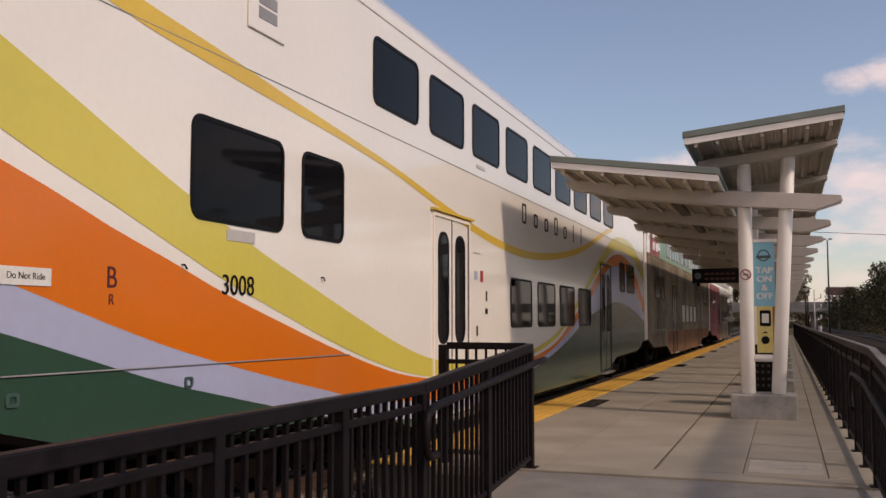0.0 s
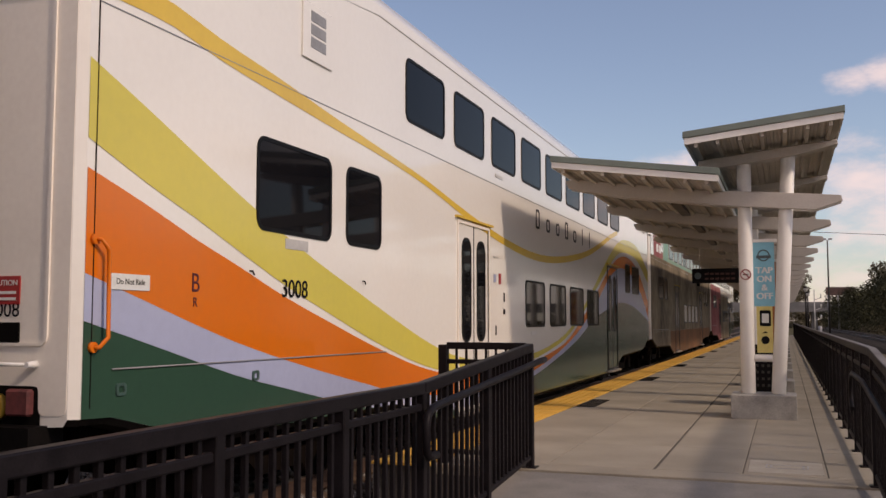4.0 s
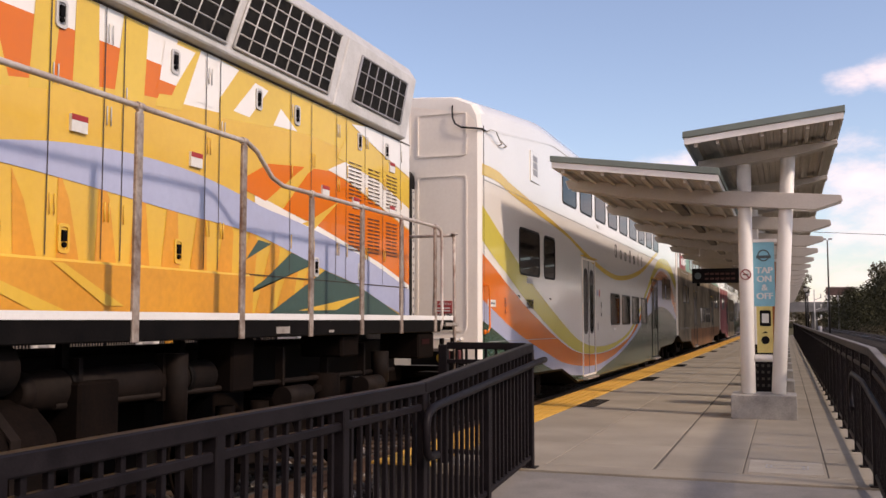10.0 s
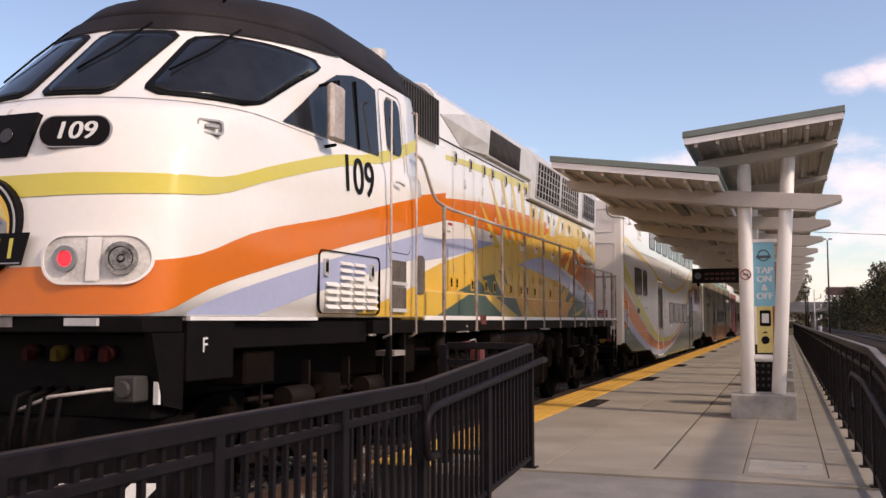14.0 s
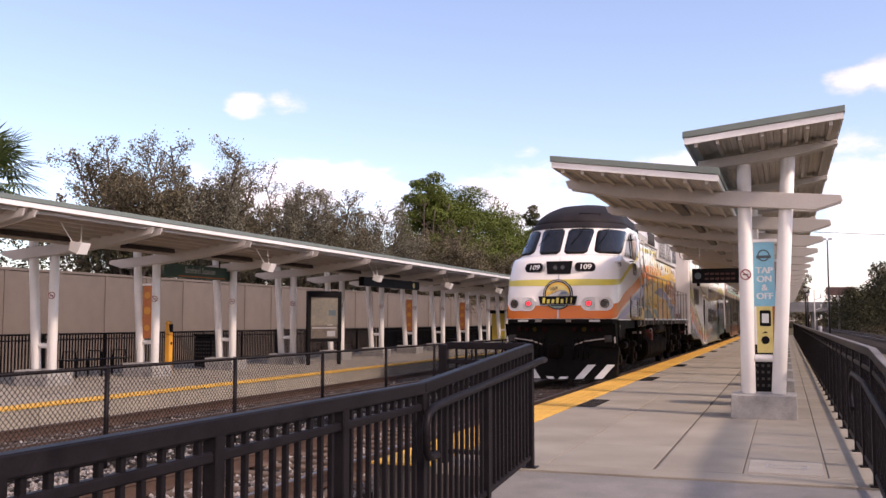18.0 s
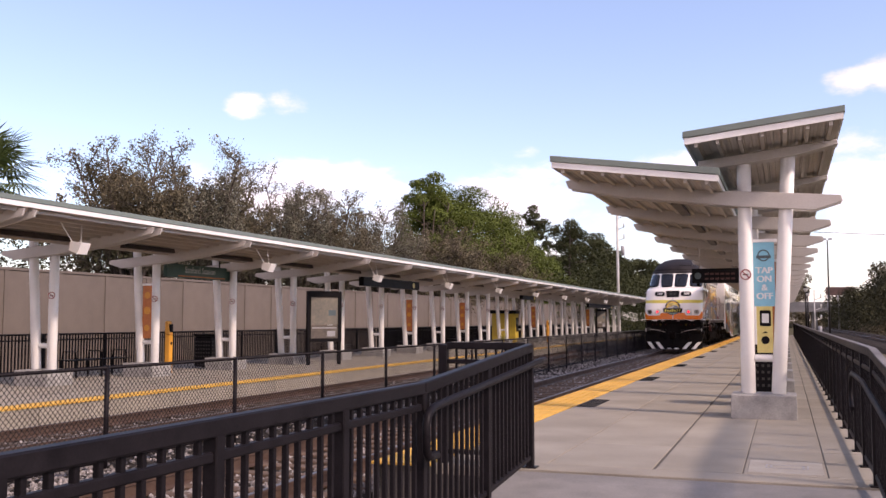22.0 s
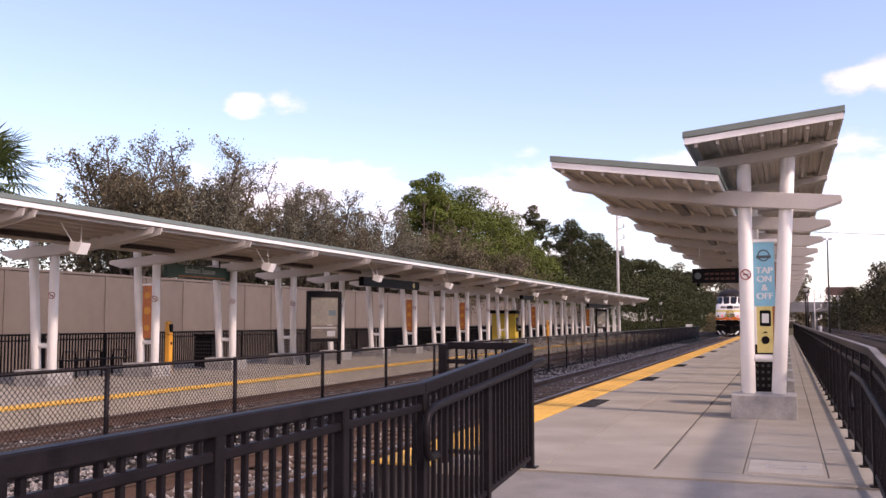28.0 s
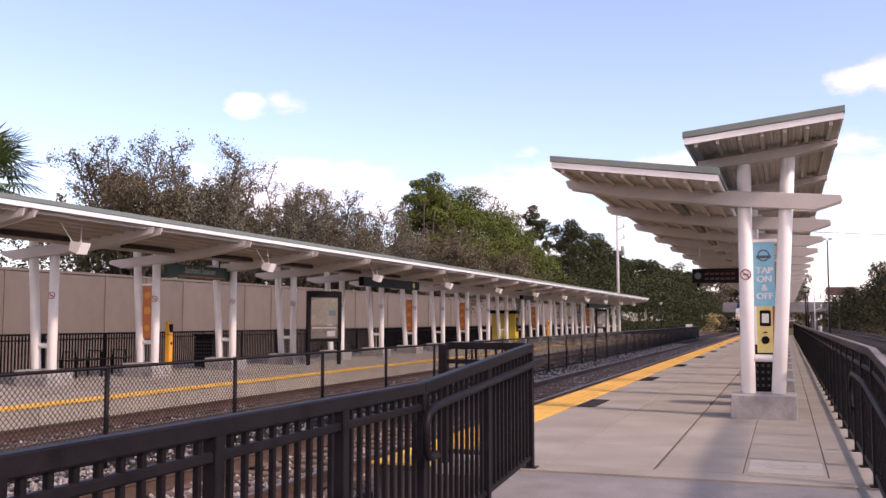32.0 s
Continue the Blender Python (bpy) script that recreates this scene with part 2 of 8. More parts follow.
# ---- mesh helpers ----
def box(bm, x0, x1, y0, y1, z0, z1, m=None):
    vs = [bm.verts.new((x, y, z)) for z in (z0, z1) for y in (y0, y1) for x in (x0, x1)]
    if m is not None:
        for v in vs:
            v.co = m @ v.co
    for a, b, c, d in ((0, 2, 3, 1), (4, 5, 7, 6), (0, 1, 5, 4), (2, 6, 7, 3), (0, 4, 6, 2), (1, 3, 7, 5)):
        bm.faces.new((vs[a], vs[b], vs[c], vs[d]))
    return vs


def beam_box(bm, p0, p1, w, h):
    """A box of width w and height h along p0-p1."""
    p0, p1 = Vector(p0), Vector(p1)
    q = (p1 - p0).to_track_quat("Y", "Z").to_matrix().to_4x4()
    box(bm, -w / 2, w / 2, 0, (p1 - p0).length, -h / 2, h / 2, Matrix.Translation(p0) @ q)


def tube(bm, p0, p1, r, n=10, r2=None, caps=True):
    p0, p1 = Vector(p0), Vector(p1)
    r2 = r if r2 is None else r2
    q = (p1 - p0).to_track_quat("Z", "Y")
    a, b = [], []
    for i in range(n):
        c = Vector((math.cos(2 * math.pi * i / n), math.sin(2 * math.pi * i / n), 0))
        a.append(bm.verts.new(p0 + q @ (c * r)))
        b.append(bm.verts.new(p1 + q @ (c * r2)))
    for i in range(n):
        f = bm.faces.new((a[i], a[(i + 1) % n], b[(i + 1) % n], b[i]))
        f.smooth = True
    if caps:
        bm.faces.new(a[::-1])
        bm.faces.new(b)


def pipe(bm, pts, r, n=8):
    """One round bar swept along a bent line."""
    pts = [Vector(q) for q in pts]
    rings, up = [], None
    for i, q in enumerate(pts):
        way = ((pts[min(i + 1, len(pts) - 1)] - q).normalized() + (q - pts[max(i - 1, 0)]).normalized()).normalized()
        if up is None:
            up = way.orthogonal().normalized()
        up = (up - way * up.dot(way)).normalized()
        side = way.cross(up)
        rings.append([bm.verts.new(q + (up * math.cos(2 * math.pi * k / n) + side * math.sin(2 * math.pi * k / n)) * r) for k in range(n)])
    for a, b in zip(rings, rings[1:]):
        for k in range(n):
            bm.faces.new((a[k], a[(k + 1) % n], b[(k + 1) % n], b[k])).smooth = True
    bm.faces.new(rings[0][::-1])
    bm.faces.new(rings[-1])


def prism(bm, pts, a, b, axis="x"):
    """Extrudes a polygon from a to b along an axis; pts are the other two coordinates in order."""
    def place(p, v):
        return {"x": (v, p[0], p[1]), "y": (p[0], v, p[1]), "z": (p[0], p[1], v)}[axis]
    va = [bm.verts.new(place(p, a)) for p in pts]
    vb = [bm.verts.new(place(p, b)) for p in pts]
    n = len(pts)
    fs = [bm.faces.new(va[::-1]), bm.faces.new(vb)]
    for i in range(n):
        fs.append(bm.faces.new((va[i], va[(i + 1) % n], vb[(i + 1) % n], vb[i])))
    return fs


def ring(bm, outer, inner, a, b, axis="x"):
    """A frame between two polygons with as many points, from a to b along an axis."""
    def place(p, v):
        return {"x": (v, p[0], p[1]), "y": (p[0], v, p[1]), "z": (p[0], p[1], v)}[axis]
    n = len(outer)
    oa, ob_ = [bm.verts.new(place(p, a)) for p in outer], [bm.verts.new(place(p, b)) for p in outer]
    ia, ib = [bm.verts.new(place(p, a)) for p in inner], [bm.verts.new(place(p, b)) for p in inner]
    for i in range(n):
        j = (i + 1) % n
        bm.faces.new((oa[i], oa[j], ob_[j], ob_[i]))
        bm.faces.new((ob_[i], ob_[j], ib[j], ib[i]))
        bm.faces.new((ib[i], ib[j], ia[j], ia[i]))
        bm.faces.new((ia[i], ia[j], oa[j], oa[i]))


def rrect(u0, u1, v0, v1, r, n=4):
    pts = []
    for cu, cv, a0 in ((u1 - r, v1 - r, 0), (u0 + r, v1 - r, 90), (u0 + r, v0 + r, 180), (u1 - r, v0 + r, 270)):
        for i in range(n + 1):
            a = radians(a0 + 90 * i / n)
            pts.append((cu + r * math.cos(a), cv + r * math.sin(a)))
    return pts


def disc_pts(cu, cv, r, n=24, sy=1.0):
    return [(cu + r * math.cos(2 * math.pi * i / n), cv + sy * r * math.sin(2 * math.pi * i / n)) for i in range(n)]


def spline(pts):
    """A smooth curve v(u) through a few control points (monotone in u)."""
    us, vs = [p[0] for p in pts], [p[1] for p in pts]
    n = len(us)
    sl = [(vs[i + 1] - vs[i]) / (us[i + 1] - us[i]) for i in range(n - 1)]
    tg = [sl[0]] + [(sl[i - 1] + sl[i]) / 2 for i in range(1, n - 1)] + [sl[-1]]

    def f(u):
        u = min(max(u, us[0]), us[-1])
        i = 0
        while i < n - 2 and u > us[i + 1]:
            i += 1
        h = us[i + 1] - us[i]
        s = (u - us[i]) / h
        return (vs[i] * (1 + 2 * s) * (1 - s) ** 2 + tg[i] * h * s * (1 - s) ** 2 + vs[i + 1] * s * s * (3 - 2 * s) + tg[i + 1] * h * s * s * (s - 1))
    return f


def mesh_of(name, bm, material, bevel=0.0, smooth=False):
    bmesh.ops.recalc_face_normals(bm, faces=bm.faces[:])
    if bevel:
        es = [e for e in bm.edges if len(e.link_faces) == 2 and e.calc_face_angle(0) > 0.6]
        bmesh.ops.bevel(bm, geom=es, offset=bevel, segments=1, affect="EDGES", profile=0.5)
    if smooth:
        for f in bm.faces:
            f.smooth = True
    me = bpy.data.meshes.new(name)
    bm.to_mesh(me)
    bm.free()
    me.materials.append(material)
    return me


def part(name, bm, material, parent, label="", bevel=0.0, smooth=False):
    ob = new(name, mesh_of(name, bm, material, bevel, smooth))
    ob.parent = parent
    if label:
        ob["label"] = label
    return ob


def thing(name, label, category, group="", at=None):
    ob = new(name)
    ob.empty_display_size = 0.2
    if at is not None:
        ob.matrix_basis = at
    return tagged(ob, label, category, group)


def solo(name, bm, material, label="", category="", group="", kind="", bevel=0.0, smooth=False):
    ob = new(name, mesh_of(name, bm, material, bevel, smooth))
    return tagged(ob, label, category, group, kind)


def again(name, src, parent, m):
    """Another object on the same mesh, as a part."""
    ob = new(name, src.data)
    ob.parent = parent
    ob.matrix_basis = m
    return ob




def text_part(name, words, size, material, parent, m, depth=0.004, label="", align="CENTER", widen=1.0, bold=0.0, slant=0.0):
    cu = bpy.data.curves.new(name, "FONT")
    cu.shear = slant
    cu.body, cu.size, cu.extrude, cu.align_x, cu.align_y = words, size, depth / 2, align, "CENTER"
    ob = new(name, cu)
    dg = bpy.context.evaluated_depsgraph_get()
    me = bpy.data.meshes.new_from_object(ob.evaluated_get(dg))
    bpy.data.objects.remove(ob)
    if bold:
        # heavier strokes: the same letters again, a little to each side
        bm = bmesh.new()
        for d, k in ((0.0, 0.0), (-bold, 0.0005), (bold, 0.001)):
            side = me.copy()
            side.transform(Matrix.Translation((d, 0, k)))
            bm.from_mesh(side)
            bpy.data.meshes.remove(side)
        bm.to_mesh(me)
        bm.free()
    me.transform(m @ Matrix.Diagonal((widen, 1, 1, 1)))
    me.materials.clear()
    me.materials.append(material)
    o2 = new(name, me)
    o2.parent = parent
    if label:
        o2["label"] = label
    return o2


# faces of lettering: seen from +x (train side), from -y (ends and signs)
SIDE = pose(0, 0, 0, 90, 0, 90)
FRONT = pose(0, 0, 0, 90, 0, 0)
# ---- ground, tracks ----
RAIL_Z, TRACK_A, TRACK_B, TRACK_C = -0.20, -5.60, -10.30, 8.60
ROW, ROWS, ROW_A, ROW_B = 3.68, 23, 15.2, 17.1
END_Y = 98.0


def ground():
    bm = bmesh.new()
    xs = [-1500, -300, -80, -30, -14, 3, 14, 40, 120, 300, 1500]
    ys = [-300, -40, 0, 40, 90, 160, 260, 400, 800, 3000]
    grid = [[bm.verts.new((x, y, -0.62)) for x in xs] for y in ys]
    for j in range(len(ys) - 1):
        for i in range(len(xs) - 1):
            bm.faces.new((grid[j][i], grid[j][i + 1], grid[j + 1][i + 1], grid[j + 1][i]))
    solo("ground", bm, M_GROUND, "dry grassy earth beside the railway", kind="structure")


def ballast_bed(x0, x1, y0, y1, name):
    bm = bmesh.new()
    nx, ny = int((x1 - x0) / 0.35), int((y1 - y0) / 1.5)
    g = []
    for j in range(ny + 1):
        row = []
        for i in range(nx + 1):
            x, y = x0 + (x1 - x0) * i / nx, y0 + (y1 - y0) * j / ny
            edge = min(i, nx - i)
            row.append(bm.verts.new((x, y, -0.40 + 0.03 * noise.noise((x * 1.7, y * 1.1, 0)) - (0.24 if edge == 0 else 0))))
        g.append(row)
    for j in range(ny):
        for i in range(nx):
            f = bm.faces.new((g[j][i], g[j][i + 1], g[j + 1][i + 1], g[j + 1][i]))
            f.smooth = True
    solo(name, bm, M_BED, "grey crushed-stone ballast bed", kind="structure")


def stones():
    rng = random.Random(4)
    verts, faces = [], []
    for k in range(34000):
        y = 0.8 + (9.0 * rng.random() if k < 14000 else 75 * rng.random() ** 2.0)
        x = rng.uniform(-7.9, -2.75) if k < 14000 and y < 8.8 else rng.uniform(-12.0, -4.2)
        r = rng.uniform(0.018, 0.045) * (1.0 if y < 25 else 1.4)
        b = len(verts)
        z = -0.385 + rng.uniform(-0.012, 0.02)
        a = rng.uniform(0, 6.28)
        for q in range(4):
            t = a + q * 1.57 + rng.uniform(-0.3, 0.3)
            verts.append((x + r * math.cos(t), y + r * math.sin(t), z + rng.uniform(-0.3, 0.3) * r))
        verts.append((x, y, z + r * rng.uniform(0.6, 1.0)))
        verts.append((x, y, z - r))
        for q in range(4):
            faces.append((b + q, b + (q + 1) % 4, b + 4))
            faces.append((b + (q + 1) % 4, b + q, b + 5))
    me = bpy.data.meshes.new("ballast_stones")
    me.from_pydata(verts, [], faces)
    me.materials.append(M_STONE)
    tagged(new("ballast_stones", me), "loose grey and brown crushed stones", "ballast", kind="stuff")


def track(xc, y0, y1, ties, tie_mat, name):
    road = thing(name, "rusty steel railway track on ties and ballast", "railway track")
    road["kind"] = "structure"
    tie = None
    for k in range(ties):
        y = y0 + 1 + k * 0.52
        if tie is None:
            bm = bmesh.new()
            box(bm, xc - 1.28, xc + 1.28, -0.11, 0.11, -0.52, -0.355)
            tie = part("tie", bm, tie_mat, road, bevel=0.012)
            tie.location = (0, y, 0)
        else:
            again("tie", tie, road, pose(0, y, 0, 0, 0, random.Random(k).uniform(-0.5, 0.5)))
    for s in (-1, 1):
        x = xc + s * 0.755
        bm = bmesh.new()
        prof = [(-0.07, -0.37), (0.07, -0.37), (0.07, -0.355), (0.012, -0.335), (0.012, -0.245), (0.036, -0.235), (0.036, -0.207), (0.028, -0.203), (-0.028, -0.203), (-0.036, -0.207), (-0.036, -0.235), (-0.012, -0.245), (-0.012, -0.335), (-0.07, -0.355)]
        prism(bm, [(x + a, b) for a, b in prof], y0, y1, "y")
        rail = part("rail", bm, M_RAIL, road)
        bm = bmesh.new()
        box(bm, x - 0.027, x + 0.027, y0, y1, -0.2029, RAIL_Z)
        part("running_surface", bm, M_RAILTOP, rail, "polished rail head")


# ---- platforms ----
def platform_near():
    base = thing("platform_1", "pale concrete station platform with yellow warning strip", "platform")
    base["kind"] = "structure"
    bm = bmesh.new()
    prism(bm, [(-3.98, -0.62), (0.9, -0.62), (0.9, -0.009), (-3.98, -0.009)], 9.155, END_Y + 4, "y")
    part("core", bm, M_JOINT, base)
    # the sill at the platform's end
    bm = bmesh.new()
    box(bm, -3.4, 0.78, 9.15, 9.55, -0.1, 0.0)
    part("end_sill", bm, M_CONC, base, "paler concrete sill", bevel=0.006)
    cols = ((-3.395, -2.32), (-2.312, -1.26), (-1.235, -0.421), (-0.418, 0.339), (0.342, 0.78))
    ys = [9.56, 11.32] + [ROW_A - 0.02 + k * ROW / 2 for k in range(0, 46)]
    for i, (x0, x1) in enumerate(cols):
        cache = {}
        for a, b in zip(ys, ys[1:]):
            ln = round(b - a, 3)
            gap = 0.004
            if ln not in cache:
                bm = bmesh.new()
                box(bm, x0 + gap, x1 - gap * (0.4 if i == 0 else 1), gap, ln - gap, -0.1, 0.0)
                cache[ln] = part("slab", bm, M_CONC, base, bevel=0.004)
                cache[ln].location = (0, a, 0)
            else:
                again("slab", cache[ln], base, pose(0, a, 0))
    # tactile strip
    src = None
    k, y = 0, 9.06
    while y < END_Y + 2:
        if src is None:
            bm = bmesh.new()
            box(bm, -4.04, -3.41, 0.0015, 1.2185, -0.018, 0.006)
            for a in range(4):
                for b in range(8):
                    x, yy = -3.96 + a * 0.155, 0.08 + b * 0.152
                    box(bm, x - 0.02, x + 0.02, yy - 0.02, yy + 0.02, 0.006, 0.011)
            src = part("tactile_tile", bm, M_YEL, base, "yellow tactile warning tile")
            src.location = (0, y, 0)
        else:
            again("tactile_tile", src, base, pose(0, y, 0))
        y += 1.22
    bm = bmesh.new()
    box(bm, -4.02, -3.98, 9.06, END_Y + 2, -0.5, -0.019)
    part("edge_beam", bm, M_CONC_D, base)
    # utility cover
    cover = thing("utility_cover", "pale concrete utility cover set in the platform", "utility cover", at=pose(-0.02, 10.08, 0.0))
    bm = bmesh.new()
    box(bm, -0.36, 0.33, -0.42, 0.42, -0.02, 0.006)
    part("lid", bm, mat("cover_concrete", (0.38, 0.35, 0.295), 0.9, color2=(0.29, 0.265, 0.225), scale=4), cover, bevel=0.003)
    bm = bmesh.new()
    ring(bm, rrect(-0.2, 0.2, -0.11, 0.11, 0.01, 1), rrect(-0.185, 0.185, -0.095, 0.095, 0.008, 1), 0.0061, 0.009, "z")
    for sx in (-0.15, 0.15):
        box(bm, sx - 0.012, sx + 0.012, -0.05, 0.05, 0.0061, 0.0095)
    part("lid_frame", bm, M_GREY, cover)


def drain(y):
    d = thing("platform_drain", "dark iron drain grate beside the yellow strip", "drain", "platform drains", at=pose(-3.2, y, 0.0))
    bm = bmesh.new()
    ring(bm, rrect(-0.16, 0.16, -0.75, 0.75, 0.02, 1), rrect(-0.14, 0.14, -0.73, 0.73, 0.02, 1), 0.001, 0.007, "z")
    part("grate_frame", bm, M_DARK, d)
    bm = bmesh.new()
    box(bm, -0.14, 0.14, -0.73, 0.73, 0.0005, 0.002)
    part("pit", bm, M_JOINT, d)
    s = None
    for k in range(12):
        yy = -0.66 + k * 0.12
        if s is None:
            bm = bmesh.new()
            box(bm, -0.14, 0.14, -0.02, 0.02, 0.0021, 0.006)
            s = part("grate_bar", bm, M_DARK, d)
            s.location = (0, yy, 0)
        else:
            again("grate_bar", s, d, pose(0, yy, 0))


def ramp():
    bm = bmesh.new()
    prism(bm, [(-8.0, -0.62), (9.145, -0.62), (9.145, -0.024), (8.7, -0.03), (6.25, -0.2), (-8.0, -0.2)], -2.6, 0.9, "x")
    solo("ramp_pavement", bm, M_CONC_D, "grey concrete access ramp", kind="structure")


def forecourt():
    """Unseen pale paving, added behind the ramp to bounce light forward."""
    bm = bmesh.new()
    box(bm, -2.6, 45.0, -70.0, -8.02, -0.63, -0.21)
    box(bm, 1.6, 45.0, -8.02, -2.0, -0.63, -0.21)
    solo("forecourt_pavement", bm, M_CONC, "unseen pale paving added behind the ramp to bounce light", kind="structure")


def platform_far():
    base = thing("platform_2", "far concrete station platform with yellow warning strip", "platform")
    base["kind"] = "structure"
    bm = bmesh.new()
    box(bm, -20.3, -12.0, 4.0, END_Y + 6, -0.62, -0.006)
    part("core", bm, M_CONC, base)
    s = None
    for k in range(24):
        y = 5.0 + k * 4.0
        if s is None:
            bm = bmesh.new()
            box(bm, -12.0, -11.95, 0.008, 3.992, -0.62, -0.02)
            s = part("face_panel", bm, M_CONC, base, bevel=0.005)
            s.location = (0, y, 0)
        else:
            again("face_panel", s, base, pose(0, y, 0))
    t = None
    for k in range(80):
        y = 5.0 + k * 1.22
        if t is None:
            bm = bmesh.new()
            box(bm, -12.4, -11.93, 0.003, 1.217, -0.019, 0.006)
            t = part("tactile_tile", bm, M_YEL, base)
            t.location = (0, y, 0)
        else:
            again("tactile_tile", t, base, pose(0, y, 0))
    sl = None
    for i in range(4):
        for k in range(26):
            m = pose(-12.41 - i * 1.9, 5.0 + k * ROW, 0)
            if sl is None:
                bm = bmesh.new()
                box(bm, -1.89, -0.01, 0.01, ROW - 0.01, -0.05, 0.0)
                sl = part("slab", bm, M_CONC, base, bevel=0.004)
                sl.matrix_basis = m
            else:
                again("slab", sl, base, m)


# ---- canopies ----
def canopy(fx, dz, row0, rows, name, label, lamps=True):
    c = thing(name, label, "canopy", "platform canopies")
    ya, yb = row0 - 1.3, row0 + (rows - 1) * ROW + 1.3

    def P(pts):
        return [(fx(x), z) for x, z in pts]

    def slab(nm, pts, m, a=ya, b=yb, lab="", bev=0.0):
        bm = bmesh.new()
        prism(bm, P(pts), a, b, "y")
        return part(nm, bm, m, c, lab, bev)
    low = lambda x: 3.42 + (-0.85 - x) * 0.1328 + dz
    upp = lambda x: 3.97 + (x + 1.31) * 0.108 + dz

    def roof(tag, f, x0, x1, n):
        slab(tag + "_deck", [(x0 + 0.03, f(x0) + 0.02), (x1 - 0.03, f(x1) + 0.02), (x1 - 0.03, f(x1) + 0.05), (x0 + 0.03, f(x0) + 0.05)], M_SOFFIT, ya + 0.03, yb - 0.03, "white ribbed roof deck, darkened for shade")
        slab(tag + "_cap", [(x0 - 0.02, f(x0) + 0.092), (x1 + 0.02, f(x1) + 0.092), (x1 + 0.02, f(x1) + 0.185), (x0 - 0.02, f(x0) + 0.185)], M_ROOFG, ya - 0.02, yb + 0.02, "grey-green metal roof edge", 0.006)
        for q, xx in enumerate((x0, x1)):
            x2 = xx + (0.028 if q == 0 else -0.028)
            slab(tag + "_fascia", [(xx, f(xx)), (x2, f(x2)), (x2, f(x2) + 0.09), (xx, f(xx) + 0.09)], M_WHITE, ya, yb, "white fascia")
        for a, b in ((ya, ya + 0.028), (yb - 0.028, yb)):
            slab(tag + "_end_fascia", [(x0 + 0.0285, f(x0) - 0.002), (x1 - 0.0285, f(x1) - 0.002), (x1 - 0.0285, f(x1) + 0.088), (x0 + 0.0285, f(x0) + 0.088)], M_WHITE, a, b, "white fascia")
        bm = bmesh.new()
        for k in range(int((x1 - x0) / 0.1) - 1):
            x = x0 + 0.09 + 0.1 * k
            prism(bm, P([(x - 0.018, f(x) + 0.006), (x + 0.018, f(x) + 0.006), (x + 0.028, f(x) + 0.0195), (x - 0.028, f(x) + 0.0195)]), ya + 0.031, yb - 0.031, "y")
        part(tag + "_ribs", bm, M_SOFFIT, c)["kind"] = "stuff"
        for k in range(n):
            x = x0 + 0.16 + (x1 - x0 - 0.32) * k / (n - 1)
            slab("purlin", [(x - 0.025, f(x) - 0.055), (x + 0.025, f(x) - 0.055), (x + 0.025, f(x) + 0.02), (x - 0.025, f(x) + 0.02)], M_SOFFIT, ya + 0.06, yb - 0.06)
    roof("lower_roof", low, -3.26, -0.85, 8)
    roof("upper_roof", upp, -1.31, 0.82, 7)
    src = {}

    def rep(nm, k, build, m):
        y = row0 + k * ROW
        if nm not in src:
            bm = bmesh.new()
            build(bm)
            src[nm] = part(nm, bm, m, c, bevel=0.008)
            src[nm].location = (0, y, 0)
            return src[nm]
        return again(nm, src[nm], c, pose(0, y, 0))

    def main_beam(bm):
        side = [(-3.3, 3.7), (-3.15, low(-3.15) - dz - 0.012), (-0.9, low(-0.9) - dz - 0.012), (-0.72, 3.42), (0.82, 3.29), (0.84, 3.2), (0.45, 3.08), (-0.7, 3.18), (-2.4, 3.40), (-3.25, 3.57)]
        for a, b in ((-0.165, -0.12), (0.12, 0.165)):
            prism(bm, P([(x, z + dz) for x, z in side]), a, b, "y")

    def upper_beam(bm):
        prism(bm, P([(-1.22, 3.905 + dz), (0.79, 4.125 + dz), (0.8, 4.05 + dz), (0.2, 3.92 + dz), (-1.05, 3.77 + dz), (-1.2, 3.8 + dz)]), -0.15, 0.15, "y")

    def col_l(bm):
        tube(bm, (fx(-0.55), 0, 0.35), (fx(-0.545), 0, 3.84 + dz), 0.105, 18)

    def col_r(bm):
        tube(bm, (fx(-0.12), 0, 0.35), (fx(0.10), 0, 3.95 + dz), 0.105, 18)

    def plinth(bm):
        box(bm, fx(-0.79), fx(0.13), -0.4, 0.4, -0.01, 0.35)

    def tie(bm):
        tube(bm, (fx(-0.46), 0, 0.88), (fx(-0.19), 0, 0.88), 0.055, 12)

    def clamp(bm):
        box(bm, fx(-0.69), fx(-0.42), -0.09, 0.09, 3.0 + dz, 3.06 + dz)
        box(bm, fx(-0.09), fx(0.19), -0.09, 0.09, 3.0 + dz, 3.06 + dz)
    for k in range(rows):
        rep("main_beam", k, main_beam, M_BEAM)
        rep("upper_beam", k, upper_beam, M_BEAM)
        rep("column", k, col_l, M_WHITE)
        rep("leaning_column", k, col_r, M_WHITE)
        rep("plinth", k, plinth, M_PED)
        rep("tie_bar", k, tie, M_WHITE)
    # long dark light troughs under the lower roof, one to a bay
    for k in range(rows - 1):
        y = row0 + (k + 0.5) * ROW
        z = low(-1.65)
        bm = bmesh.new()
        prism(bm, P([(-1.75, z - 0.15), (-1.6, z - 0.15), (-1.63, z - 0.04), (-1.72, z - 0.04)]), y - 0.95, y + 0.95, "y")
        part("light_trough", bm, M_TROUGH, c, "dark brown hanging light trough")
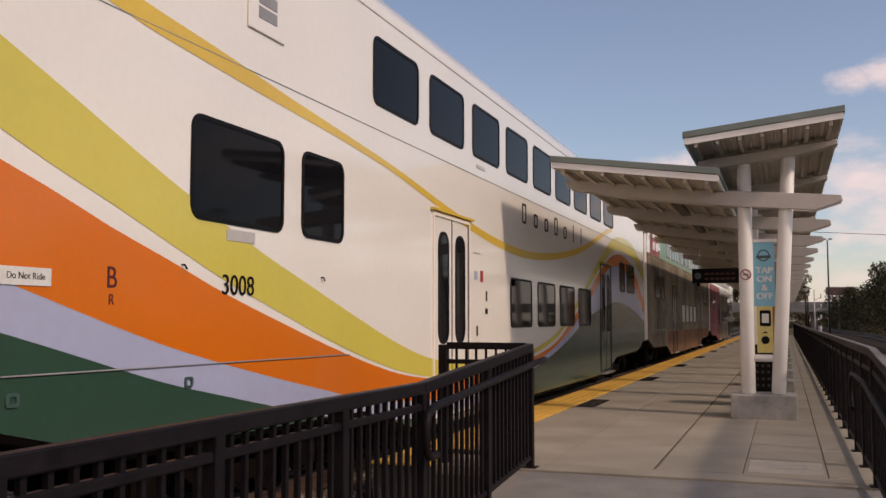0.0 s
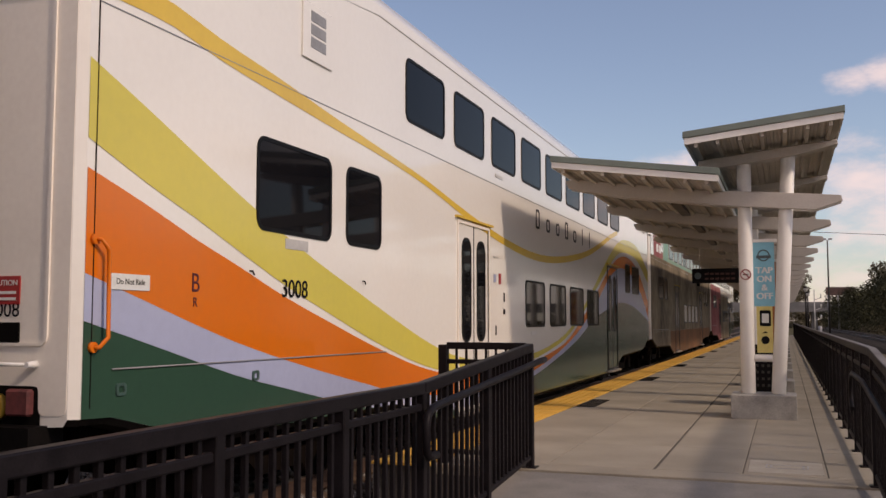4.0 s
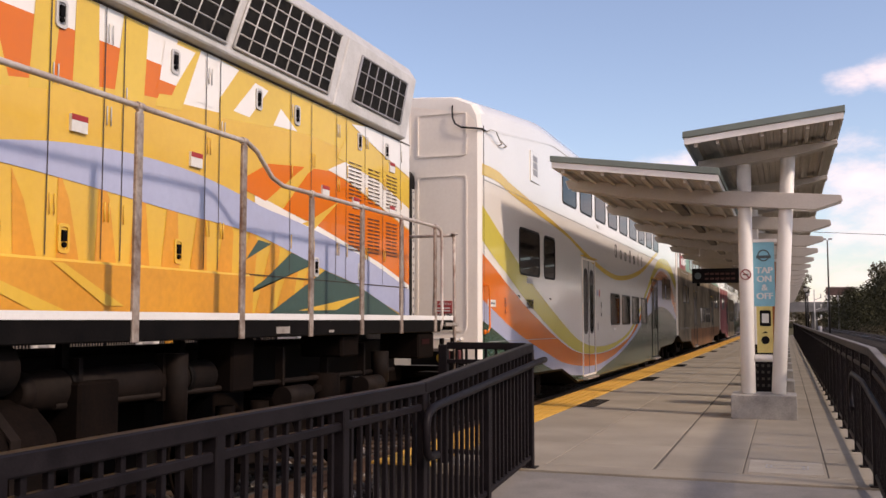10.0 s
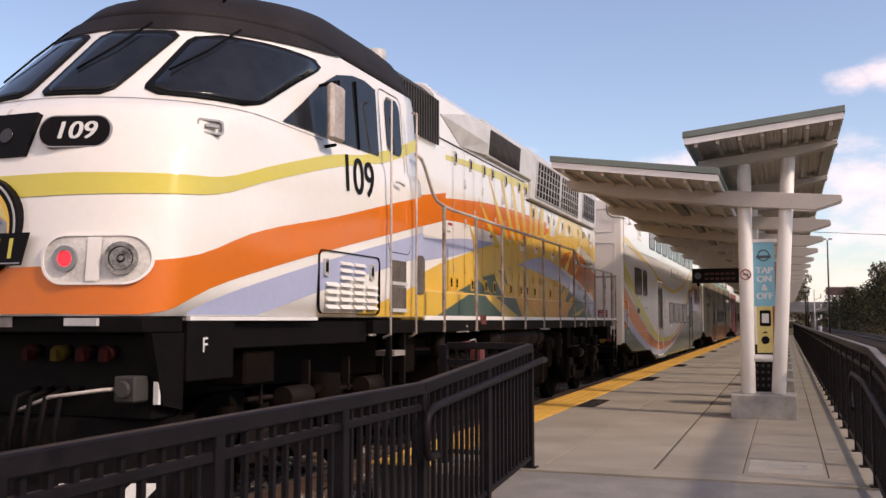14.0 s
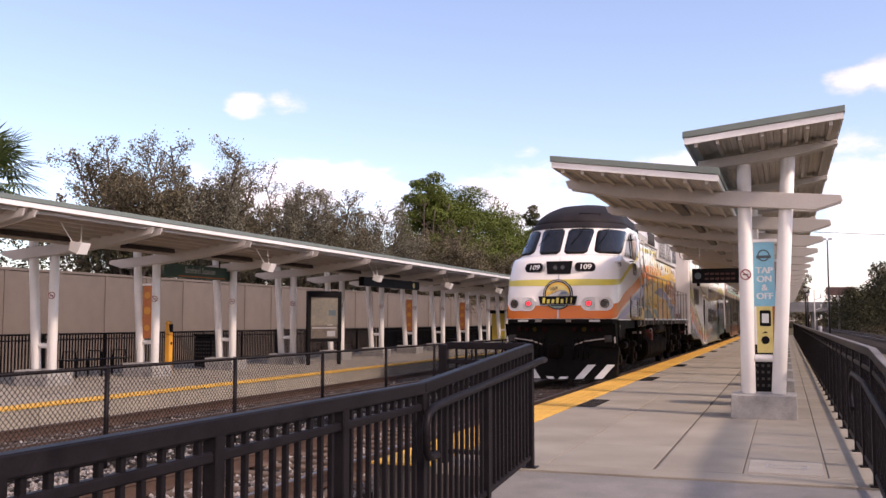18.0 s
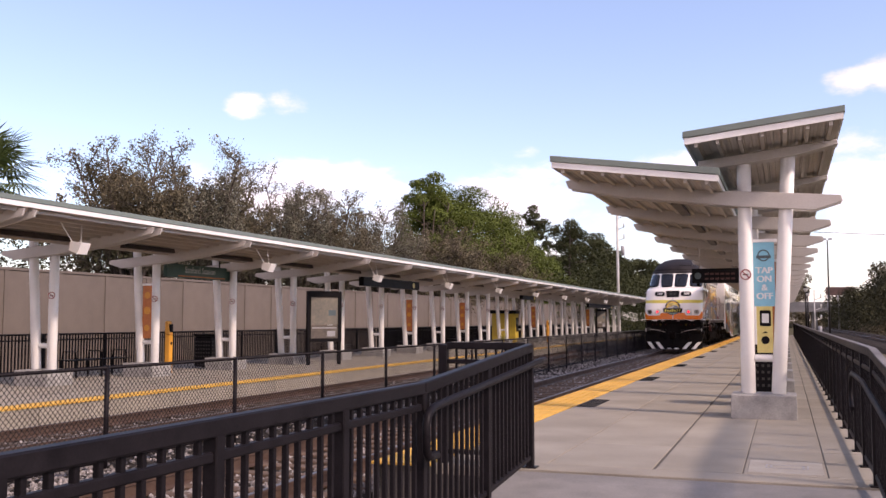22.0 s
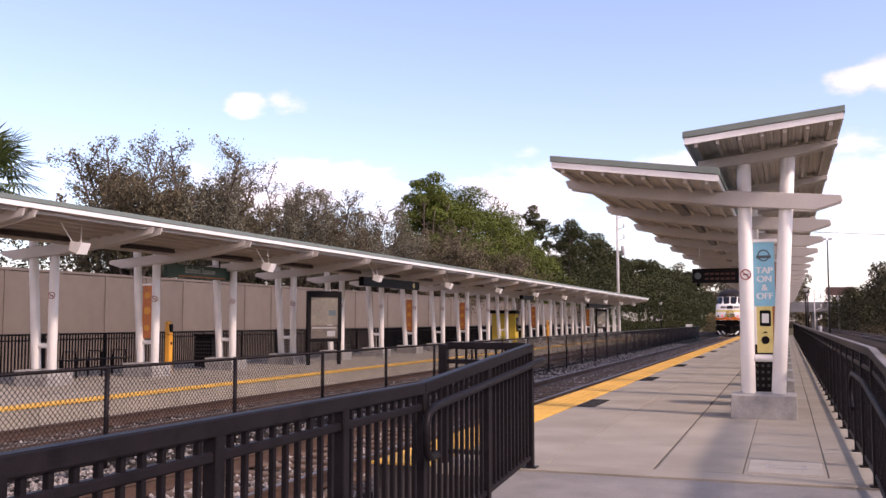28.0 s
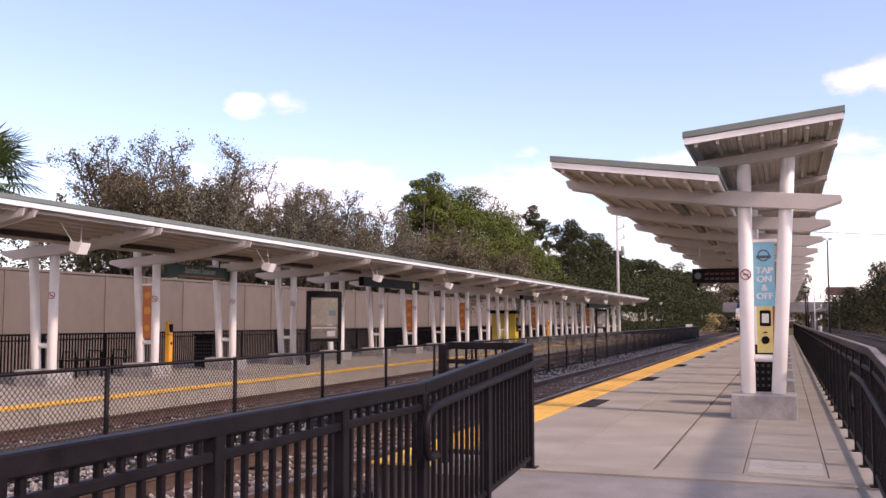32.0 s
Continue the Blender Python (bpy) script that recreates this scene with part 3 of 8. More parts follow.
    # spotlights under the lower roof, every second bay
    for k in range(0, rows - 1 if lamps else 0, 2):
        y = row0 + (k + 0.5) * ROW

        def lamp(bm):
            x = fx(-2.75)
            z = 3.12 + dz
            s = fx(1.0) - fx(0.0)
            prism(bm, [(x - 0.22 * s, z + 0.12), (x + 0.05 * s, z + 0.16), (x + 0.1 * s, z - 0.02), (x - 0.12 * s, z - 0.1)], -0.14, 0.14, "y")
        def struts(bm):
            x = fx(-2.75)
            for d in (-0.1, 0.1):
                tube(bm, (x, d, 3.22 + dz), (fx(-2.75 + 0.16), d * 3, 3.64 + dz), 0.012, 6)
        for nm, bld in (("spotlight", lamp), ("strut", struts)):
            if nm not in src:
                bm = bmesh.new()
                bld(bm)
                src[nm] = part(nm, bm, M_WHITE, c, bevel=0.004 if nm == "spotlight" else 0)
                src[nm].location = (0, y, 0)
            else:
                again(nm, src[nm], c, pose(0, y, 0))
    return c


# ---- railings ----
def picket_run(parent, x, ya, yb, z_of, lo, hi, step=0.122, w=0.02, as_parts=True, posts=()):
    """Square pickets between two rails; z_of gives the ground's height at y."""
    n = int(round((yb - ya) / step))
    joined = None if as_parts else bmesh.new()
    src = {}
    for k in range(1, n):
        y = ya + (yb - ya) * k / n
        if any(abs(y - p) < 0.05 for p in posts):
            continue
        if as_parts:
            if "p" not in src:
                bm = bmesh.new()
                box(bm, -w / 2, w / 2, -w / 2, w / 2, lo, hi)
                src["p"] = part("picket", bm, M_BLACK, parent, bevel=0.003)
                src["p"].location = (x, y, z_of(y))
            else:
                again("picket", src["p"], parent, pose(x, y, z_of(y)))
        else:
            box(joined, x - w / 2, x + w / 2, y - w / 2, y + w / 2, z_of(y) + lo, z_of(y) + hi)
    if not as_parts:
        o = part("picket_rest", joined, M_BLACK, parent)
        o["kind"] = "stuff"


def rail_run(parent, name, x, pts, w, h, label=""):
    bm = bmesh.new()
    for (ya, za), (yb, zb) in zip(pts, pts[1:]):
        beam_box(bm, (x, ya, za), (x, yb, zb), w, h)
    return part(name, bm, M_BLACK, parent, label, bevel=0.008)


def post(parent, x, y, z0, z1, w=0.065):
    bm = bmesh.new()
    box(bm, x - w / 2, x + w / 2, y - w / 2, y + w / 2, z0, z1)
    box(bm, x - w, x + w, y - w, y + w, z0, z0 + 0.012)
    return part("post", bm, M_BLACK, parent, bevel=0.006)


def ramp_z(y):
    return -0.2 if y < 6.25 else (0.0 if y > 9.1 else -0.2 * (9.1 - y) / 2.85)


def railing_near():
    x = -2.41
    r = thing("railing", "black steel picket railing beside the access ramp", "railing")
    top = lambda y: ramp_z(y) + 1.175
    rail_run(r, "top_rail", x, [(-3.0, 0.975), (6.25, 0.975), (9.28, 1.175)], 0.075, 0.085)
    rail_run(r, "mid_rail", x, [(-3.0, 0.845), (6.25, 0.845)], 0.045, 0.05)
    rail_run(r, "mid_rail", x, [(6.25, 0.8), (9.25, 0.985)], 0.035, 0.045)
    rail_run(r, "bottom_rail", x, [(-3.0, -0.1), (6.25, -0.1), (9.25, 0.1)], 0.045, 0.045)
    for y in (9.25, 7.78, 6.25, 4.98, 3.69, 2.42, 1.14, -0.14, -1.42):
        post(r, x, y, ramp_z(y), top(y) - 0.02, 0.075)
    for a, b in ((7.78, 9.25), (6.25, 7.78), (4.98, 6.25), (3.69, 4.98), (2.42, 3.69), (1.14, 2.42), (-0.14, 1.14)):
        picket_run(r, x, a, b, ramp_z, 0.08, 1.15, 0.125, 0.03)
    # the short return at the platform's end
    for xx in (-3.32,):
        bm = bmesh.new()
        box(bm, xx - 0.045, xx + 0.045, 9.215, 9.305, 0, 1.2)
        part("post", bm, M_BLACK, r, bevel=0.006)
    for z, h in ((1.19, 0.07), (1.03, 0.045), (0.12, 0.045)):
        bm = bmesh.new()
        box(bm, -3.28, -2.45, 9.23, 9.29, z - h / 2, z + h / 2)
        part("return_rail", bm, M_BLACK, r, bevel=0.006)
    for k in range(7):
        bm = bmesh.new()
        xx = -3.18 + k * 0.105
        box(bm, xx - 0.011, xx + 0.011, 9.25, 9.272, 0.1, 1.17)
        part("picket", bm, M_BLACK, r)
    # round grab rail on the ramp side, with its end returned to the post
    bm = bmesh.new()
    xh = x + 0.1
    pipe(bm, [(xh, 9.48, 1.05), (xh, 9.3, 1.045), (xh, 6.32, 0.855), (xh, 6.2, 0.84), (xh, 6.12, 0.8), (xh, 6.09, 0.74), (xh, 6.1, 0.56), (xh, 6.14, 0.52), (xh, 6.3, 0.515)], 0.03, 12)
    for y in (9.25, 7.78, 6.4):
        z = 0.855 + (y - 6.4) * 0.065
        pipe(bm, [(x + 0.03, y, z - 0.05), (xh, y, z)], 0.01, 6)
    part("grab_rail", bm, M_BLACK, r, "round black grab rail")


def railing_side():
    x = 0.72
    r = thing("railing", "long black steel picket railing along the platform's back", "railing")
    rail_run(r, "top_rail", x, [(5.0, 0.96), (6.25, 0.96), (9.3, 1.165), (END_Y, 1.165)], 0.07, 0.075, "black rail under a pale strip for its sunlit top")
    rail_run(r, "mid_rail", x, [(5.0, 0.82), (6.25, 0.82), (9.3, 1.0), (END_Y, 1.0)], 0.04, 0.045)
    rail_run(r, "bottom_rail", x, [(5.0, -0.1), (6.25, -0.1), (9.3, 0.1), (END_Y, 0.1)], 0.04, 0.045)
    # pale strip: the rail's aged top, with the sunlight on it painted in
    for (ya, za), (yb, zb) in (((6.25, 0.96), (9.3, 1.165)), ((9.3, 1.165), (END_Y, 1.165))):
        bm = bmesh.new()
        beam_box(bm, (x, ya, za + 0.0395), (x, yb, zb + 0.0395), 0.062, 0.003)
        part("sunlit_cap", bm, M_SUNTOP, r, "aged grey rail top with sunlight put into its colour")
    ps = [6.25, 7.8] + [9.2 + 1.2 * k for k in range(74)]
    src = None
    for y in ps:
        if y < 9.3 or src is None:
            o = post(r, x, y, ramp_z(y), ramp_z(y) + 1.15)
            if y > 9.1:
                src = o
                src_y = y
        else:
            again("post", src, r, pose(0, y - src_y, 0))
    picket_run(r, x, 6.25, 9.2, ramp_z, 0.08, 1.14, 0.115, 0.02)
    picket_run(r, x, 9.2, 30.8, ramp_z, 0.08, 1.14, 0.115, 0.02, posts=ps)
    picket_run(r, x, 30.8, END_Y, ramp_z, 0.08, 1.14, 0.115, 0.02, as_parts=False, posts=ps)
    bm = bmesh.new()
    xh = x - 0.1
    pipe(bm, [(xh, 10.6, 0.55), (xh, 10.72, 0.58), (xh, 10.8, 0.66), (xh, 10.8, 0.8), (xh, 10.7, 0.89), (xh, 10.5, 0.915), (xh, 9.2, 0.915), (xh, 6.2, 0.71), (xh, 5.2, 0.71)], 0.022, 10)
    for y in (10.6, 9.2, 7.8):
        z = 0.9 if y > 9.1 else 0.81
        pipe(bm, [(x - 0.03, y, z - 0.06), (xh, y, z)], 0.01, 6)
    part("grab_rail", bm, M_BLACK, r, "round black grab rail")


def track_fence():
    x = -7.95
    f = thing("chain_link_fence", "black chain-link fence between the two tracks", "fence")
    ya, yb, z0, z1 = 3.9, 96.0, -0.38, 0.86
    for z in (z1, -0.28):
        bm = bmesh.new()
        tube(bm, (x, ya, z), (x, yb, z), 0.022, 8)
        part("rail", bm, M_BLACK, f)
    s = None
    k = 0
    while ya + 2.93 * k < yb:
        y = 3.92 + 2.93 * k
        if s is None:
            bm = bmesh.new()
            tube(bm, (x, 0, z0 - 0.1), (x, 0, z1 + 0.03), 0.032, 10)
            s = part("post", bm, M_BLACK, f)
            s.location = (0, y, 0)
        else:
            again("post", s, f, pose(0, y, 0))
        k += 1
    verts, faces = [], []
    h = z1 - 0.03 - (z0 + 0.1)
    w = 0.0038
    n = int((yb - ya) / 0.078)
    for k in range(-int(h / 0.078), n):
        for d in (-1, 1):
            y0 = ya + k * 0.078
            a0, a1 = max(y0, ya), min(y0 + h, yb)
            if a1 <= a0:
                continue
            t0, t1 = (a0 - y0) / h, (a1 - y0) / h
            zz0, zz1 = ((z0 + 0.1) + h * t0, (z0 + 0.1) + h * t1) if d > 0 else ((z1 - 0.03) - h * t0, (z1 - 0.03) - h * t1)
            b = len(verts)
            for (y, z) in ((a0, zz0), (a1, zz1)):
                verts += [(x - w, y, z - w), (x + w, y, z - w), (x, y, z + w * 1.4)]
            faces += [(b, b + 1, b + 4, b + 3), (b + 1, b + 2, b + 5, b + 4), (b + 2, b, b + 3, b + 5)]
    me = bpy.data.meshes.new("chain_link")
    me.from_pydata(verts, [], faces)
    me.materials.append(M_BLACK)
    o = new("chain_link", me)
    o.parent = f
    o["kind"] = "stuff"


def far_fence():
    x = -18.5
    r = thing("railing", "black picket railing at the back of the far platform", "railing")
    for z, h in ((1.07, 0.05), (0.92, 0.04), (0.12, 0.04)):
        rail_run(r, "rail", x, [(5.0, z), (END_Y + 6, z)], 0.04, h)
    s = None
    for k in range(40):
        y = 5.5 + 2.45 * k
        if s is None:
            s = post(r, x, 0, 0, 1.09)
            s.location = (0, y, 0)
        else:
            again("post", s, r, pose(0, y, 0))
    picket_run(r, x, 16.0, 42.0, lambda y: 0.0, 0.1, 1.06, 0.115, 0.034)
    picket_run(r, x, 42.0, END_Y + 6, lambda y: 0.0, 0.1, 1.06, 0.115, 0.034, as_parts=False)


def back_wall():
    w = thing("wall_back", "beige precast panel wall behind the far platform", "wall")
    w["kind"] = "structure"
    s = p = None
    for k in range(46):
        y = 13.85 + 2.325 * k
        m = pose(-22.8, y, 0)
        if s is None:
            bm = bmesh.new()
            box(bm, -0.06, 0.06, 0.02, 2.305, -0.62, 3.01)
            s = part("panel", bm, M_WALL, w, bevel=0.008)
            s.matrix_basis = m
            bm = bmesh.new()
            box(bm, -0.09, 0.1, -0.08, 0.08, -0.62, 3.008)
            p = part("post", bm, M_WALL, w)
            p.matrix_basis = m
            bm = bmesh.new()
            box(bm, -0.1, 0.1, 0.0, 2.325, 3.011, 3.1)
            c = part("coping", bm, M_WALL, w, bevel=0.008)
            c.matrix_basis = m
        else:
            again("panel", s, w, m)
            again("post", p, w, m)
            again("coping", c, w, m)


ground()
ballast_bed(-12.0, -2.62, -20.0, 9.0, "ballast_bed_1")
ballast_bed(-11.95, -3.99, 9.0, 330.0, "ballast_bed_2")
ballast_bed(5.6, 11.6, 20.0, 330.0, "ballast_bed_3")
stones()
track(TRACK_A, -20, 330, 240, M_TIEC, "railway_track_1")
track(TRACK_B, -20, 330, 200, M_TIE, "railway_track_2")
track(TRACK_C, 20, 330, 90, M_TIE, "railway_track_3")
platform_near()
for k in range(10):
    drain(16.7 + k * 2 * ROW)
ramp()
forecourt()
platform_far()
canopy(lambda x: x, 0.0, ROW_A, ROWS, "platform_canopy", "white steel butterfly canopy with grey-green roof edge, over the platform", False)
canopy(lambda x: -15.96 - x, -0.27, ROW_B - ROW, ROWS, "platform_canopy", "white steel butterfly canopy over the far platform")
railing_near()
railing_side()
track_fence()
far_fence()
back_wall()
# ---- the train ----
HALF, CAR_L, PITCH = 1.5, 26.0, 26.62


def skirt(u):
    u = min(u, CAR_L - u)
    return 1.02 - 0.25 * min(1.0, max(0.0, u - 0.3) / 1.1) - 0.07 * u / 5.2 if u < 5.2 else (0.36 if u > 6.7 else 0.7 - 0.34 * (u - 5.2) / 1.5)


def roof_drop(u):
    u = min(u, CAR_L - u)
    return 0.0 if u > 3.9 else -0.44 * (1 - u / 3.9) ** 1.1


def sheet(bm, top, bot, u0, u1, n, x):
    """A painted band on the side, between two curves."""
    prev = None
    for i in range(n + 1):
        u = u0 + (u1 - u0) * i / n
        a, b = top(u), max(bot(u), skirt(u) + 0.021)
        a = max(a, b)
        cur = (bm.verts.new((x, u, b)), bm.verts.new((x, u, a)))
        if prev and (cur[1].co - cur[0].co).length + (prev[1].co - prev[0].co).length > 1e-4:
            bm.faces.new((prev[0], cur[0], cur[1], prev[1]))
        prev = cur


def wheelset(parent, y, z, r, gauge=0.755):
    """Two wheels on an axle; turns about its own middle."""
    bm = bmesh.new()
    for s in (-1, 1):
        x = s * gauge
        tube(bm, (x - 0.065, 0, 0), (x + 0.065, 0, 0), r, 28)
        tube(bm, (x - s * 0.065, 0, 0), (x - s * 0.095, 0, 0), r + 0.025, 28)
        for q in range(6):
            a = q * math.pi / 3
            box(bm, x + s * 0.066 - 0.01, x + s * 0.066 + 0.01, math.cos(a) * r * 0.6 - 0.05, math.cos(a) * r * 0.6 + 0.05, math.sin(a) * r * 0.6 - 0.05, math.sin(a) * r * 0.6 + 0.05)
        tube(bm, (x + s * 0.065, 0, 0), (x + s * 0.13, 0, 0), 0.12, 12)
    tube(bm, (-gauge, 0, 0), (gauge, 0, 0), 0.08, 12)
    w = part("wheelset", bm, M_RUSTY, parent, "steel wheels on an axle")
    w.location = (0, y, z)
    return w


def bogie(car, y, half_base, r, wheels, side_z=0.55):
    b = None
    bm = bmesh.new()
    for s in (-1, 1):
        x = s * 1.08
        prism(bm, [(y - half_base - 0.35, side_z + 0.02), (y - half_base - 0.3, side_z + 0.2), (y - 0.7, side_z + 0.16), (y - 0.45, side_z - 0.12), (y + 0.45, side_z - 0.12), (y + 0.7, side_z + 0.16), (y + half_base + 0.3, side_z + 0.2), (y + half_base + 0.35, side_z + 0.02),
                   (y + 0.8, side_z - 0.06), (y + 0.5, side_z - 0.28), (y - 0.5, side_z - 0.28), (y - 0.8, side_z - 0.06)], x - 0.07, x + 0.07, "x")
        for d in (-1, 1):
            box(bm, x - 0.11, x + 0.11, y + d * half_base - 0.16, y + d * half_base + 0.16, r - 0.16, r + 0.16)
            for q in (-0.28, 0.28):
                tube(bm, (x, y + d * half_base + q, side_z - 0.08), (x, y + d * half_base + q, side_z + 0.3), 0.085, 12)
        tube(bm, (x + s * 0.1, y, side_z + 0.05), (x + s * 0.1, y, side_z + 0.5), 0.16, 16)
        beam_box(bm, (x + s * 0.12, y - 0.5, side_z + 0.3), (x + s * 0.12, y + 0.15, side_z + 0.42), 0.06, 0.06)
    box(bm, -1.05, 1.05, y - 0.25, y + 0.25, side_z - 0.1, side_z + 0.25)
    b = part("bogie", bm, M_RUSTY, car, "dirty steel bogie", bevel=0.0)
    for d in (-1, 1):
        wheels.append((wheelset(b, y + d * half_base, r, r), y + d * half_base, r))
    return b


def window(car, u0, u1, z0, z1, s=1, r=0.11, t=0.035):
    x = s * HALF
    bm = bmesh.new()
    ring(bm, rrect(u0, u1, z0, z1, r, 5), rrect(u0 + t, u1 - t, z0 + t, z1 - t, r * 0.7, 5), x - s * 0.02, x + s * 0.012, "x")
    w = part("window", bm, M_RUBBER, car, "dark tinted window in a black rubber seal")
    bm = bmesh.new()
    prism(bm, rrect(u0 + t - 0.005, u1 - t + 0.005, z0 + t - 0.005, z1 - t + 0.005, r * 0.7, 5), x - s * 0.02, x + s * 0.005, "x")
    part("pane", bm, M_GLASS, w)


def coach(wheels, livery):
    car = thing("passenger_coach", {0: "white double-deck passenger coach with lime, orange and green stripes", 1: "double-deck passenger coach in a muted mural wrap", 2: "white double-deck passenger coach with a pink wrap"}[livery], "train coach", "coaches of the train")
    # shell, lofted along its length
    us = [0.0, 0.05, 0.3, 0.7, 1.5, 2.2, 2.9, 3.6, 4.2, 5.2, 5.95, 6.7, 9, 13, 17, 19.3, 20.05, 20.8, 21.8, 22.4, 23.1, 23.8, 24.5, 25.3, 25.7, 25.95, 26.0]
    bm = bmesh.new()
    rings = []
    for u in us:
        zb, o = skirt(u), roof_drop(u)
        k = 0.965 if u in (0.0, 26.0) else 1.0
        prof = [(1.36, zb - 0.03), (1.47, zb - 0.025), (HALF, zb + 0.02), (HALF, 2.0), (HALF, 3.6), (HALF, 4.9 + o), (1.48, 5.1 + o), (1.4, 5.25 + o), (1.12, 5.37 + o), (0.55, 5.41 + o), (0, 5.42 + o)]
        prof = prof + [(-x, z) for x, z in prof[-2::-1]]
        rings.append([bm.verts.new((x * k, u, z if k == 1 else z - 0.02 * (z > 4.5))) for x, z in prof])
    n = len(rings[0])
    for a, b in zip(rings, rings[1:]):
        for i in range(n):
            f = bm.faces.new((a[i], a[(i + 1) % n], b[(i + 1) % n], b[i]))
    bm.faces.new(rings[-1])
    bm.faces.new(rings[0][::-1])
    body = part("body", bm, M_TWHITE, car, "glossy white body shell")
    for f in body.data.polygons:
        f.use_smooth = f.normal.z > 0.25 and abs(f.normal.y) < 0.5
    body.data.materials.append(M_DARK)
    for f in body.data.polygons:
        if max(body.data.vertices[v].co.z for v in f.vertices) < 1.06:
            f.material_index = 1
    # end walls with recessed panels
    for v, d in ((0.0, -1), (CAR_L, 1)):
        o = roof_drop(0)
        zt = 5.3 + o
        bm = bmesh.new()
        half = [(0.47, 1.24), (1.19, 1.24), (1.215, 1.232), (1.223, 1.21), (1.226, 1.1), (1.235, 1.072), (1.26, 1.06), (1.4, 1.06), (1.43, 1.075), (1.44, 1.11), (1.447, 4.8 + o), (1.4, 5.0 + o), (1.3, 5.12 + o), (0.47, 5.26 + o)]
        for s in (-1, 1):
            prism(bm, [(s * x, z) for x, z in half], v + d * 0.004, v - d * 0.03, "y")
        prism(bm, [(-0.47, 3.84), (0.47, 3.84), (0.47, 5.26 + o), (0, 5.28 + o), (-0.47, 5.26 + o)], v + d * 0.004, v - d * 0.03, "y")
        ew = part("end_wall", bm, M_TEND, car, "pale grey end wall")
        for s in (-1, 1):
            for z0, z1 in ((1.49, 3.77), (4.05, 4.7)):
                bm = bmesh.new()
                a, b = sorted((s * 0.51, s * 1.29))
                ring(bm, rrect(a, b, z0, z1, 0.06, 3), rrect(a + 0.022, b - 0.022, z0 + 0.022, z1 - 0.022, 0.045, 3), v + d * 0.005, v + d * 0.018, "y")
                part("pressed_rib", bm, M_TEND, ew)
            bm = bmesh.new()
            tube(bm, (s * 0.75, v + d * 0.07, 1.375), (s * 1.2, v + d * 0.07, 1.375), 0.013, 8)
            for xx in (0.75, 1.2):
                tube(bm, (s * xx, v, 1.375), (s * xx, v + d * 0.085, 1.375), 0.026, 10, 0.018)
            part("end_grab_bar", bm, M_WHITE, ew, "white grab bar")
            bm = bmesh.new()
            box(bm, s * 1.08 - 0.22, s * 1.08 + 0.22, v + d * 0.01 - 0.15, v + d * 0.01 + 0.15, 0.78, 1.0)
            part("hose_bracket", bm, M_DARK, ew)
            bm = bmesh.new()
            box(bm, min(s * 0.42, s * 1.24), max(s * 0.42, s * 1.24), v - 0.003, v + 0.003, 1.0, 1.25)
            part("hose_recess", bm, M_DARK, ew, "black recess for the hoses")
        bm = bmesh.new()
        ring(bm, rrect(-0.4, 0.4, 4.06, 4.74, 0.06, 3), rrect(-0.378, 0.378, 4.082, 4.718, 0.045, 3), v + d * 0.005, v + d * 0.018, "y")
        part("pressed_rib", bm, M_TEND, ew)
        bm = bmesh.new()
        pipe(bm, [(1.05, v - d * 0.1, 5.34 + o), (1.07, v + d * 0.03, 5.2 + o), (1.08, v + d * 0.05, 4.62), (1.12, v + d * 0.05, 4.52), (1.22, v + d * 0.05, 4.46), (1.45, v + d * 0.04, 4.43), (1.515, v - d * 0.02, 4.43), (1.515, v - d * 0.2, 4.43)], 0.013, 6)
        part("jumper_cable", bm, M_RUBBER, ew)
        bm = bmesh.new()
        pipe(bm, [(1.5, v - d * 0.24, 4.42), (1.575, v - d * 0.25, 4.46), (1.575, v - d * 0.55, 4.48), (1.575, v - d * 0.62, 4.44), (1.555, v - d * 0.9, 4.35), (1.5, v - d * 0.92, 4.34)], 0.011, 6)
        pipe(bm, [(1.575, v - d * 0.8, 4.385), (1.56, v - d * 1.15, 4.36), (1.5, v - d * 1.18, 4.35)], 0.011, 6)
        part("roof_grab", bm, M_LGREY, ew, "bent grey grab bars")
        # gangway
        bm = bmesh.new()
        ring(bm, rrect(-0.47, 0.47, 1.28, 3.88, 0.16, 5), rrect(-0.3, 0.3, 1.36, 3.72, 0.07, 5), v - d * 0.02, v + d * 0.35, "y")
        ring(bm, rrect(-0.45, 0.45, 1.3, 3.87, 0.15, 5), rrect(-0.29, 0.29, 1.36, 3.71, 0.07, 5), v + d * 0.35, v + d * 0.42, "y")
        g = part("gangway", bm, M_RUBBER, car, "black rubber gangway frame")
        bm = bmesh.new()
        ring(bm, rrect(-0.482, 0.482, 1.27, 3.892, 0.17, 5), rrect(-0.455, 0.455, 1.295, 3.865, 0.15, 5), v + d * 0.33, v + d * 0.39, "y")
        part("gangway_band", bm, M_SILVER, g, "steel band")
        for s in (-1, 1):
            bm = bmesh.new()
            box(bm, min(s * 0.469, s * 0.474), max(s * 0.469, s * 0.474), min(v, v + d * 0.1), max(v, v + d * 0.1), 1.4, 3.58)
            strip = part("fixing_strip", bm, M_LGREY, g, "grey strip with a row of bolts")
            for k in range(18):
                bm = bmesh.new()
                tube(bm, (s * 0.472, v + d * 0.06, 1.5 + k * 0.12), (s * 0.488, v + d * 0.06, 1.5 + k * 0.12), 0.016, 6)
                part("bolt", bm, M_GREY, strip)
        bm = bmesh.new()
